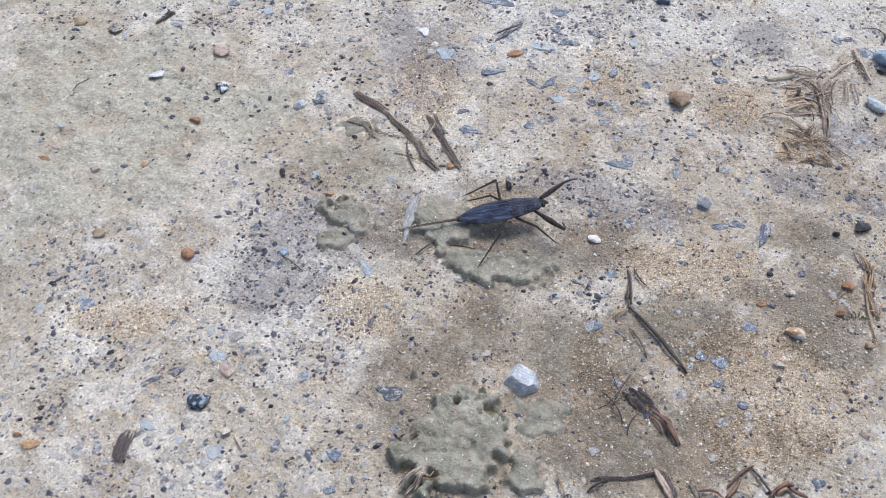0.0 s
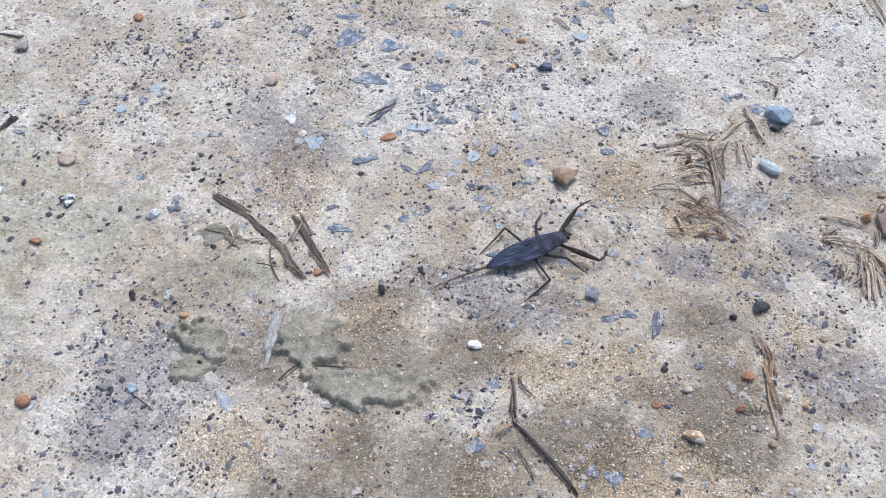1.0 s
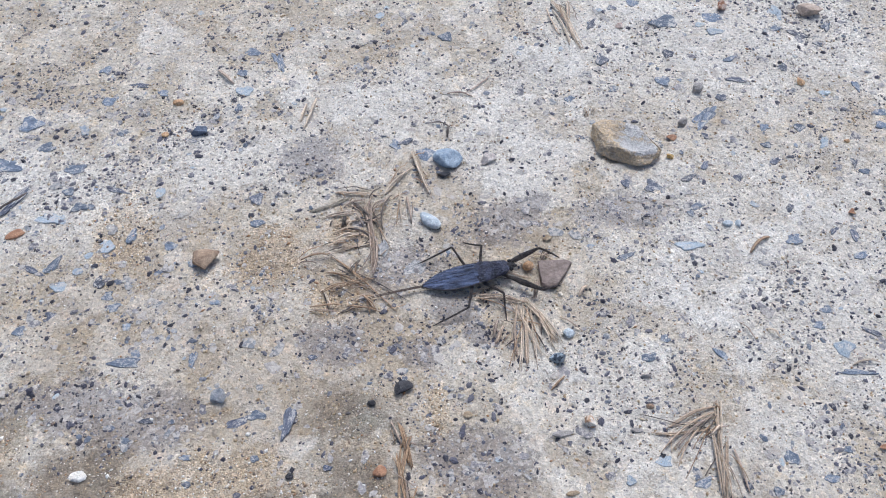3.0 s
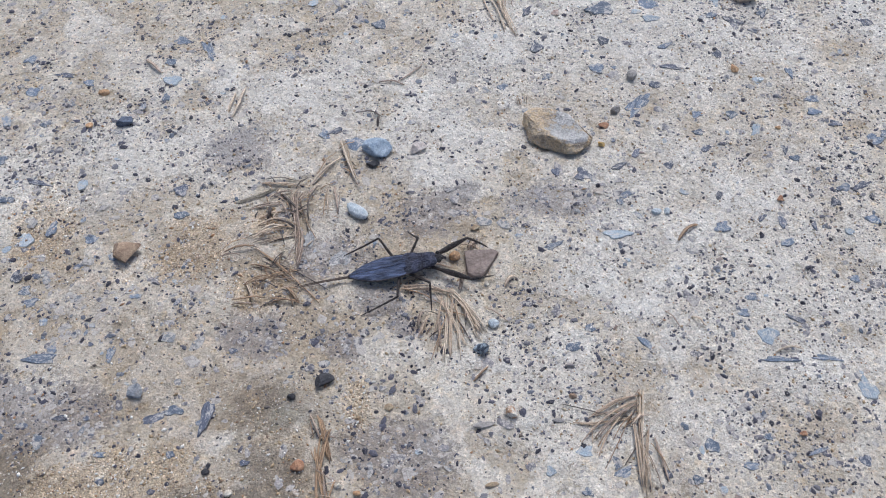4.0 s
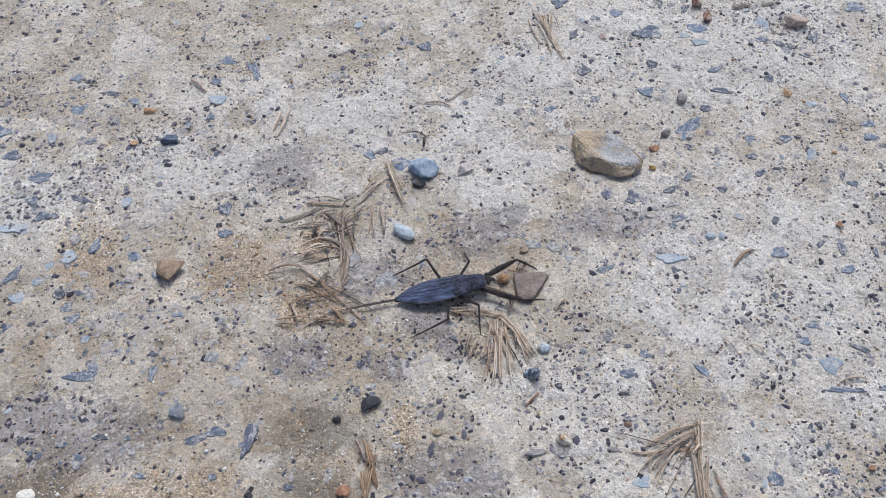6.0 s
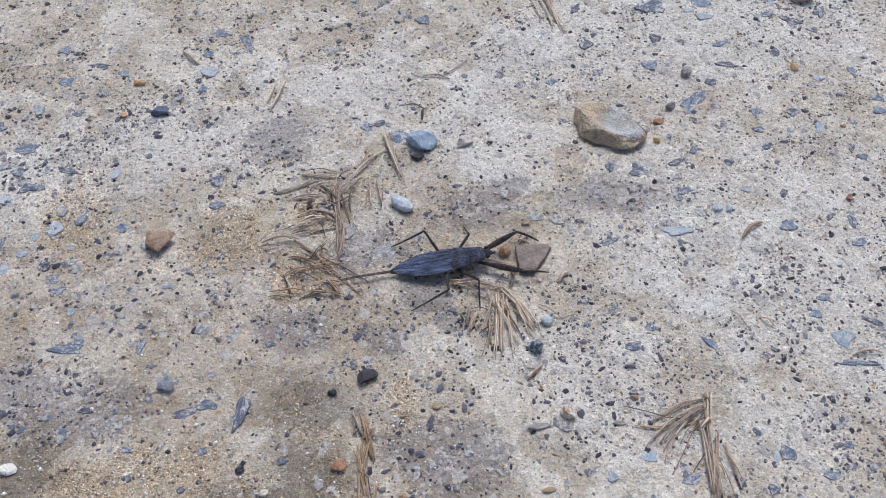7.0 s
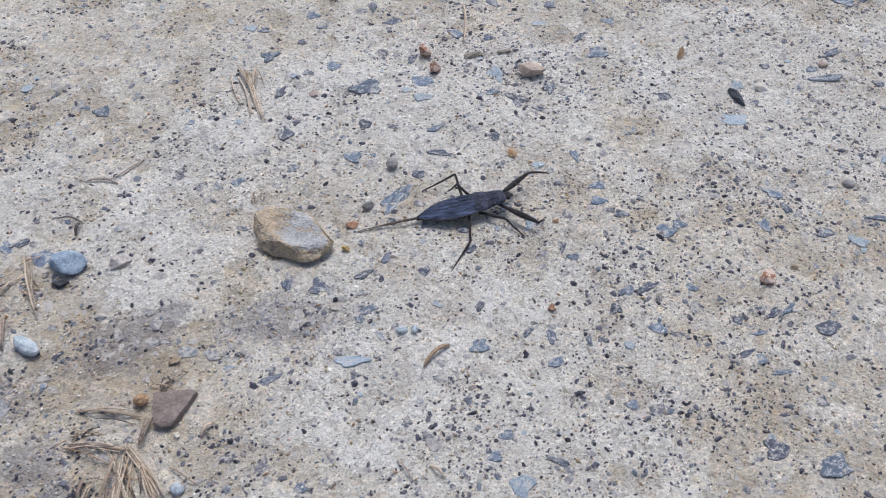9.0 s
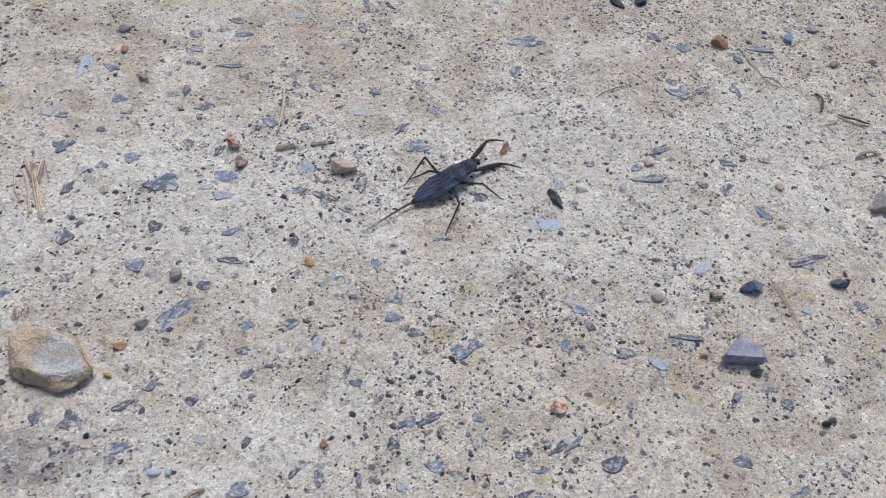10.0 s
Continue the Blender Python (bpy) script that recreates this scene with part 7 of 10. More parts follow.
keep = rng.uniform(0, 1, len(x)) < (0.10 + 0.16 * (1 - sample("skin", x, y)) + 0.75 * sand + 0.26 * mud) * (1 - 0.5 * film) * (1 - 0.7 * clod)
x, y = x[keep], y[keep]
size = np.clip(np.random.default_rng(6).lognormal(math.log(0.00030), 0.45, len(x)), 0.0001, 0.0009)
scatter("sand_grains", "loose tan, white and brown grit strewn on concrete", GRIT, x, y, size, 0.8, 0.3, OCT_V, OCT_F, 22)


# ---- what moves ----
def motions():
    walk(insect, [(0.0, rest(-0.1438, -0.0985, 21.9)), (0.1, rest(-0.1387, -0.0939, 35.5)), (0.2, rest(-0.1335, -0.0894, 38.7)), (0.3, rest(-0.1283, -0.0849, 38.9)), (0.4, rest(-0.1231, -0.0803, 38.3)), (0.5, rest(-0.1180, -0.0758, 46.5)), (0.6, rest(-0.1113, -0.0710, 40.3)), (0.7, rest(-0.1046, -0.0663, 24.6)), (0.8, rest(-0.0979, -0.0615, 38.2)), (0.9, rest(-0.0912, -0.0568, 35.9)), (1.0, rest(-0.0845, -0.0520, 29.0)), (1.1, rest(-0.0774, -0.0491, 24.3)), (1.2, rest(-0.0703, -0.0463, 28.8)), (1.3, rest(-0.0632, -0.0434, 27.9)), (1.4, rest(-0.0561, -0.0405, 20.6)), (1.5, rest(-0.0490, -0.0377, 15.7)), (1.6, rest(-0.0418, -0.0355, 23.0)), (1.7, rest(-0.0347, -0.0334, 21.8)), (1.8, rest(-0.0276, -0.0312, 3.0)), (1.9, rest(-0.0204, -0.0291, 8.2)), (2.0, rest(-0.0133, -0.0269, 12.8)), (2.1, rest(-0.0064, -0.0258, 15.0)), (2.2, rest(0.0006, -0.0247, 3.0)), (2.3, rest(0.0075, -0.0235, 3.8)), (2.4, rest(0.0145, -0.0224, 15.2)), (2.5, rest(0.0214, -0.0212, 13.4)), (2.6, rest(0.0248, -0.0207, 3.4)), (2.7, rest(0.0282, -0.0203, 7.2)), (2.8, rest(0.0316, -0.0198, 10.9)), (2.9, rest(0.0350, -0.0193, 10.9)), (3.0, rest(0.0384, -0.0188, 10.3)), (3.2, rest(0.0385, -0.0189, 9.9)), (3.7, rest(0.0390, -0.0190, 9.0)), (4.3, rest(0.0396, -0.0192, 7.9)), (4.5, rest(0.0398, -0.0192, 7.6)), (5.0, rest(0.0396, -0.0193, 8.3)), (5.2, rest(0.0396, -0.0193, 8.6)), (5.8, rest(0.0394, -0.0194, 9.5)), (6.3, rest(0.0393, -0.0195, 10.2)), (6.5, rest(0.0392, -0.0195, 10.5)), (7.0, rest(0.0388, -0.0199, 8.0)), (7.1, rest(0.0417, -0.0173, 11.7)), (7.2, rest(0.0446, -0.0146, 18.5)), (7.3, rest(0.0476, -0.0120, 15.4)), (7.4, rest(0.0505, -0.0094, 20.3)), (7.5, rest(0.0534, -0.0067, 26.3)), (7.6, rest(0.0628, -0.0008, 20.0)), (7.7, rest(0.0722, 0.0051, 10.5)), (7.8, rest(0.0815, 0.0109, 19.7)), (7.9, rest(0.0909, 0.0168, 19.8)), (8.0, rest(0.1003, 0.0227, 4.3)), (8.1, rest(0.1069, 0.0255, 19.4)), (8.2, rest(0.1135, 0.0284, 23.2)), (8.3, rest(0.1201, 0.0312, 24.6)), (8.4, rest(0.1267, 0.0340, 41.5)), (8.5, rest(0.1333, 0.0368, 43.2)), (8.6, rest(0.1429, 0.0419, 36.9)), (8.7, rest(0.1525, 0.0469, 28.0)), (8.8, rest(0.1620, 0.0520, 24.3)), (8.9, rest(0.1716, 0.0571, 31.5)), (9.0, rest(0.1812, 0.0621, 9.1)), (9.1, rest(0.1913, 0.0673, 17.4)), (9.2, rest(0.2014, 0.0724, 25.8)), (9.3, rest(0.2116, 0.0776, 21.6)), (9.4, rest(0.2217, 0.0827, 32.5)), (9.5, rest(0.2318, 0.0879, 38.5)), (9.6, rest(0.2391, 0.0969, 30.9)), (9.7, rest(0.2464, 0.1060, 34.4)), (9.8, rest(0.2537, 0.1150, 39.6)), (9.9, rest(0.2610, 0.1241, 28.7)), (10.0, rest(0.2683, 0.1331, 32.3))])
    walk(fore_leg_l, [(0.0, pose(0.0135, 0.0020, 0.0045, 0, -5, 27)), (0.1, pose(0.0135, 0.0020, 0.0045, 0, -11, 35)), (0.2, pose(0.0135, 0.0020, 0.0045, 0, -11, 49)), (0.3, pose(0.0135, 0.0020, 0.0045, 0, 2, 37)), (0.4, pose(0.0135, 0.0020, 0.0045, 0, 3, 44)), (0.5, pose(0.0135, 0.0020, 0.0045, 0, 8, 39)), (0.6, pose(0.0135, 0.0020, 0.0045, 0, 3, 40)), (0.7, pose(0.0135, 0.0020, 0.0045, 0, -2, 53)), (0.8, pose(0.0135, 0.0020, 0.0045, 0, -1, 47)), (0.9, pose(0.0135, 0.0020, 0.0045, 0, -5, 31)), (1.0, pose(0.0135, 0.0020, 0.0045, 0, -8, 33)), (1.1, pose(0.0135, 0.0020, 0.0045, 0, -8, 30)), (1.2, pose(0.0135, 0.0020, 0.0045, 0, -16, 38)), (1.3, pose(0.0135, 0.0020, 0.0045, 0, -4, 15)), (1.4, pose(0.0135, 0.0020, 0.0045, 0, -4, 18)), (1.5, pose(0.0135, 0.0020, 0.0045, 0, -2, 13)), (1.6, pose(0.0135, 0.0020, 0.0045, 0, -0, 13)), (1.7, pose(0.0135, 0.0020, 0.0045, 0, -3, 34)), (1.8, pose(0.0135, 0.0020, 0.0045, 0, 2, 29)), (1.9, pose(0.0135, 0.0020, 0.0045, 0, 1, 25)), (2.0, pose(0.0135, 0.0020, 0.0045, 0, 3, 25)), (2.1, pose(0.0135, 0.0020, 0.0045, 0, 2, 28)), (2.2, pose(0.0135, 0.0020, 0.0045, 0, 2, 31)), (2.3, pose(0.0135, 0.0020, 0.0045, 0, 0, 29)), (2.4, pose(0.0135, 0.0020, 0.0045, 0, -1, 38)), (2.5, pose(0.0135, 0.0020, 0.0045, 0, -2, 40)), (2.6, pose(0.0135, 0.0020, 0.0045, 0, -3, 36)), (2.7, pose(0.0135, 0.0020, 0.0045, 0, -4, 31)), (2.8, pose(0.0135, 0.0020, 0.0045, 0, -5, 27)), (2.9, pose(0.0135, 0.0020, 0.0045, 0, -6, 21)), (3.0, pose(0.0135, 0.0020, 0.0045, 0, -6, 15)), (3.2, pose(0.0135, 0.0020, 0.0045, 0, -6, 16)), (3.7, pose(0.0135, 0.0020, 0.0045, 0, -6, 18)), (4.3, pose(0.0135, 0.0020, 0.0045, 0, -7, 21)), (4.5, pose(0.0135, 0.0020, 0.0045, 0, -7, 23)), (5.0, pose(0.0135, 0.0020, 0.0045, 0, -7, 21)), (5.2, pose(0.0135, 0.0020, 0.0045, 0, -7, 20)), (5.8, pose(0.0135, 0.0020, 0.0045, 0, -7, 18)), (6.3, pose(0.0135, 0.0020, 0.0045, 0, -8, 17)), (6.5, pose(0.0135, 0.0020, 0.0045, 0, -8, 17)), (7.0, pose(0.0135, 0.0020, 0.0045, 0, -9, 20)), (7.1, pose(0.0135, 0.0020, 0.0045, 0, -12, 14)), (7.2, pose(0.0135, 0.0020, 0.0045, 0, -21, 10)), (7.3, pose(0.0135, 0.0020, 0.0045, -0, -20, -1)), (7.4, pose(0.0135, 0.0020, 0.0045, -0, -8, -9)), (7.5, pose(0.0135, 0.0020, 0.0045, -0, -12, -17)), (7.6, pose(0.0135, 0.0020, 0.0045, -0, -7, -11)), (7.7, pose(0.0135, 0.0020, 0.0045, -0, -20, -8)), (7.8, pose(0.0135, 0.0020, 0.0045, -0, -15, -0)), (7.9, pose(0.0135, 0.0020, 0.0045, -0, -2, -0)), (8.0, pose(0.0135, 0.0020, 0.0045, 0, -6, 7)), (8.1, pose(0.0135, 0.0020, 0.0045, 0, -6, 16)), (8.2, pose(0.0135, 0.0020, 0.0045, 0, -5, 27)), (8.3, pose(0.0135, 0.0020, 0.0045, 0, -0, 17)), (8.4, pose(0.0135, 0.0020, 0.0045, 0, 1, 28)), (8.5, pose(0.0135, 0.0020, 0.0045, 0, 4, 29)), (8.6, pose(0.0135, 0.0020, 0.0045, 0, 1, 30)), (8.7, pose(0.0135, 0.0020, 0.0045, 0, -3, 39)), (8.8, pose(0.0135, 0.0020, 0.0045, 0, -4, 35)), (8.9, pose(0.0135, 0.0020, 0.0045, 0, -5, 22)), (9.0, pose(0.0135, 0.0020, 0.0045, 0, -9, 25)), (9.1, pose(0.0135, 0.0020, 0.0045, 0, -11, 34)), (9.2, pose(0.0135, 0.0020, 0.0045, 0, -11, 45)), (9.3, pose(0.0135, 0.0020, 0.0045, 0, -4, 32)), (9.4, pose(0.0135, 0.0020, 0.0045, 0, -4, 41)), (9.5, pose(0.0135, 0.0020, 0.0045, 0, -1, 38)), (9.6, pose(0.0135, 0.0020, 0.0045, 0, -3, 34)), (9.7, pose(0.0135, 0.0020, 0.0045, 0, -6, 37)), (9.8, pose(0.0135, 0.0020, 0.0045, 0, -7, 31)), (9.9, pose(0.0135, 0.0020, 0.0045, 0, -6, 16)), (10.0, pose(0.0135, 0.0020, 0.0045, 0, -9, 16))])
    walk(fore_leg_l_tip, [(0.0, pose(0.0180, 0, 0, -0, 28, -0)), (0.1, pose(0.0180, 0, 0, -21, 50, -44)), (0.2, pose(0.0180, 0, 0, -49, 38, -107)), (0.3, pose(0.0180, 0, 0, -1, 2, -68)), (0.4, pose(0.0180, 0, 0, -23, 15, -115)), (0.5, pose(0.0180, 0, 0, -20, 11, -125)), (0.6, pose(0.0180, 0, 0, -11, 10, -97)), (0.7, pose(0.0180, 0, 0, -22, 12, -122)), (0.8, pose(0.0180, 0, 0, 4, -4, -79)), (0.9, pose(0.0180, 0, 0, -3, 13, -26)), (1.0, pose(0.0180, 0, 0, -3, 17, -17)), (1.1, pose(0.0180, 0, 0, -3, 19, -20)), (1.2, pose(0.0180, 0, 0, -21, 39, -55)), (1.3, pose(0.0180, 0, 0, -0, 0, -2)), (1.4, pose(0.0180, 0, 0, -2, 14, -17)), (1.5, pose(0.0180, 0, 0, -1, 9, -12)), (1.6, pose(0.0180, 0, 0, -1, 6, -17)), (1.7, pose(0.0180, 0, 0, -17, 14, -100)), (1.8, pose(0.0180, 0, 0, 4, -4, -88)), (1.9, pose(0.0180, 0, 0, -9, 10, -85)), (2.0, pose(0.0180, 0, 0, -16, 11, -115)), (2.1, pose(0.0180, 0, 0, -17, 11, -117)), (2.2, pose(0.0180, 0, 0, -23, 10, -135)), (2.3, pose(0.0180, 0, 0, 1, -1, -84)), (2.4, pose(0.0180, 0, 0, -16, 11, -113)), (2.5, pose(0.0180, 0, 0, -15, 11, -108)), (2.6, pose(0.0180, 0, 0, -15, 13, -99)), (2.7, pose(0.0180, 0, 0, -15, 15, -88)), (2.8, pose(0.0180, 0, 0, -14, 18, -76)), (2.9, pose(0.0180, 0, 0, -13, 21, -62)), (3.0, pose(0.0180, 0, 0, -10, 23, -46)), (3.2, pose(0.0180, 0, 0, -9, 23, -45)), (3.7, pose(0.0180, 0, 0, -10, 23, -47)), (4.3, pose(0.0180, 0, 0, -11, 24, -48)), (4.5, pose(0.0180, 0, 0, -11, 24, -50)), (5.0, pose(0.0180, 0, 0, -11, 24, -49)), (5.2, pose(0.0180, 0, 0, -11, 24, -49)), (5.8, pose(0.0180, 0, 0, -11, 25, -48)), (6.3, pose(0.0180, 0, 0, -11, 25, -48)), (6.5, pose(0.0180, 0, 0, -12, 26, -50)), (7.0, pose(0.0180, 0, 0, -11, 28, -44)), (7.1, pose(0.0180, 0, 0, -16, 41, -42)), (7.2, pose(0.0180, 0, 0, -75, 67, -98)), (7.3, pose(0.0180, 0, 0, -15, 66, -22)), (7.4, pose(0.0180, 0, 0, 2, 48, 5)), (7.5, pose(0.0180, 0, 0, 23, 68, 33)), (7.6, pose(0.0180, 0, 0, 3, 43, 7)), (7.7, pose(0.0180, 0, 0, -127, 88, -129)), (7.8, pose(0.0180, 0, 0, -9, 47, -21)), (7.9, pose(0.0180, 0, 0, -1, 14, -8)), (8.0, pose(0.0180, 0, 0, -5, 21, -26)), (8.1, pose(0.0180, 0, 0, -12, 21, -58)), (8.2, pose(0.0180, 0, 0, -18, 15, -102)), (8.3, pose(0.0180, 0, 0, 2, -4, -57)), (8.4, pose(0.0180, 0, 0, -8, 6, -109)), (8.5, pose(0.0180, 0, 0, -7, 4, -119)), (8.6, pose(0.0180, 0, 0, -5, 5, -91)), (8.7, pose(0.0180, 0, 0, -14, 8, -119)), (8.8, pose(0.0180, 0, 0, 2, -2, -78)), (8.9, pose(0.0180, 0, 0, -4, 13, -30)), (9.0, pose(0.0180, 0, 0, -6, 21, -29)), (9.1, pose(0.0180, 0, 0, -15, 24, -62)), (9.2, pose(0.0180, 0, 0, -24, 18, -106)), (9.3, pose(0.0180, 0, 0, -1, 1, -67)), (9.4, pose(0.0180, 0, 0, -19, 12, -117)), (9.5, pose(0.0180, 0, 0, -20, 10, -129)), (9.6, pose(0.0180, 0, 0, -14, 12, -99)), (9.7, pose(0.0180, 0, 0, -23, 12, -126)), (9.8, pose(0.0180, 0, 0, -3, 4, -84)), (9.9, pose(0.0180, 0, 0, -6, 16, -38)), (10.0, pose(0.0180, 0, 0, -8, 22, -38))])
    walk(fore_leg_r, [(0.0, pose(0.0135, -0.0020, 0.0045, -0, -16, -61)), (0.1, pose(0.0135, -0.0020, 0.0045, -0, -17, -58)), (0.2, pose(0.0135, -0.0020, 0.0045, -0, -13, -46)), (0.3, pose(0.0135, -0.0020, 0.0045, -0, -19, -57)), (0.4, pose(0.0135, -0.0020, 0.0045, -0, -10, -36)), (0.5, pose(0.0135, -0.0020, 0.0045, -0, -4, -24)), (0.6, pose(0.0135, -0.0020, 0.0045, -0, -9, -43)), (0.7, pose(0.0135, -0.0020, 0.0045, -0, -2, -27)), (0.8, pose(0.0135, -0.0020, 0.0045, -0, -6, -45)), (0.9, pose(0.0135, -0.0020, 0.0045, -0, -7, -56)), (1.0, pose(0.0135, -0.0020, 0.0045, -0, -3, -52)), (1.1, pose(0.0135, -0.0020, 0.0045, -0, -5, -55)), (1.2, pose(0.0135, -0.0020, 0.0045, -0, -5, -50)), (1.3, pose(0.0135, -0.0020, 0.0045, -0, -8, -67)), (1.4, pose(0.0135, -0.0020, 0.0045, -0, -9, -61)), (1.5, pose(0.0135, -0.0020, 0.0045, -0, -9, -62)), (1.6, pose(0.0135, -0.0020, 0.0045, -0, -11, -64)), (1.7, pose(0.0135, -0.0020, 0.0045, -0, -7, -45)), (1.8, pose(0.0135, -0.0020, 0.0045, -0, -8, -48)), (1.9, pose(0.0135, -0.0020, 0.0045, -0, -9, -50)), (2.0, pose(0.0135, -0.0020, 0.0045, -0, -4, -35)), (2.1, pose(0.0135, -0.0020, 0.0045, -0, -3, -32)), (2.2, pose(0.0135, -0.0020, 0.0045, -0, -0, -22)), (2.3, pose(0.0135, -0.0020, 0.0045, -0, -9, -44)), (2.4, pose(0.0135, -0.0020, 0.0045, -0, -2, -27)), (2.5, pose(0.0135, -0.0020, 0.0045, -0, -1, -26)), (2.6, pose(0.0135, -0.0020, 0.0045, -0, -2, -29)), (2.7, pose(0.0135, -0.0020, 0.0045, -0, -2, -32)), (2.8, pose(0.0135, -0.0020, 0.0045, -0, -3, -34)), (2.9, pose(0.0135, -0.0020, 0.0045, -0, -3, -37)), (3.0, pose(0.0135, -0.0020, 0.0045, -0, -3, -39)), (3.2, pose(0.0135, -0.0020, 0.0045, -0, -3, -37)), (3.7, pose(0.0135, -0.0020, 0.0045, -0, -3, -34)), (4.3, pose(0.0135, -0.0020, 0.0045, -0, -2, -30)), (4.5, pose(0.0135, -0.0020, 0.0045, -0, -2, -28)), (5.0, pose(0.0135, -0.0020, 0.0045, -0, -3, -29)), (5.2, pose(0.0135, -0.0020, 0.0045, -0, -3, -30)), (5.8, pose(0.0135, -0.0020, 0.0045, -0, -3, -31)), (6.3, pose(0.0135, -0.0020, 0.0045, -0, -3, -32)), (6.5, pose(0.0135, -0.0020, 0.0045, -0, -3, -32)), (7.0, pose(0.0135, -0.0020, 0.0045, -0, -2, -25)), (7.1, pose(0.0135, -0.0020, 0.0045, -0, -3, -24)), (7.2, pose(0.0135, -0.0020, 0.0045, -0, 1, -16)), (7.3, pose(0.0135, -0.0020, 0.0045, -0, -5, -23)), (7.4, pose(0.0135, -0.0020, 0.0045, -0, -13, -28)), (7.5, pose(0.0135, -0.0020, 0.0045, -0, -6, -21)), (7.6, pose(0.0135, -0.0020, 0.0045, -0, -13, -38)), (7.7, pose(0.0135, -0.0020, 0.0045, -0, -4, -32)), (7.8, pose(0.0135, -0.0020, 0.0045, -0, -7, -49)), (7.9, pose(0.0135, -0.0020, 0.0045, -0, -6, -61)), (8.0, pose(0.0135, -0.0020, 0.0045, -0, -4, -62)), (8.1, pose(0.0135, -0.0020, 0.0045, -0, -7, -59)), (8.2, pose(0.0135, -0.0020, 0.0045, -0, -6, -46)), (8.3, pose(0.0135, -0.0020, 0.0045, -0, -14, -60)), (8.4, pose(0.0135, -0.0020, 0.0045, -0, -10, -37)), (8.5, pose(0.0135, -0.0020, 0.0045, -0, -9, -26)), (8.6, pose(0.0135, -0.0020, 0.0045, -0, -14, -44)), (8.7, pose(0.0135, -0.0020, 0.0045, -0, -5, -27)), (8.8, pose(0.0135, -0.0020, 0.0045, -0, -9, -45)), (8.9, pose(0.0135, -0.0020, 0.0045, -0, -9, -54)), (9.0, pose(0.0135, -0.0020, 0.0045, -0, -4, -50)), (9.1, pose(0.0135, -0.0020, 0.0045, -0, -6, -49)), (9.2, pose(0.0135, -0.0020, 0.0045, -0, -4, -37)), (9.3, pose(0.0135, -0.0020, 0.0045, -0, -14, -53)), (9.4, pose(0.0135, -0.0020, 0.0045, -0, -8, -38)), (9.5, pose(0.0135, -0.0020, 0.0045, -0, -7, -34)), (9.6, pose(0.0135, -0.0020, 0.0045, -0, -17, -30)), (9.7, pose(0.0135, -0.0020, 0.0045, -0, 0, -22)), (9.8, pose(0.0135, -0.0020, 0.0045, -0, 4, -10)), (9.9, pose(0.0135, -0.0020, 0.0045, -0, 10, -6)), (10.0, pose(0.0135, -0.0020, 0.0045, -0, 11, -6))])
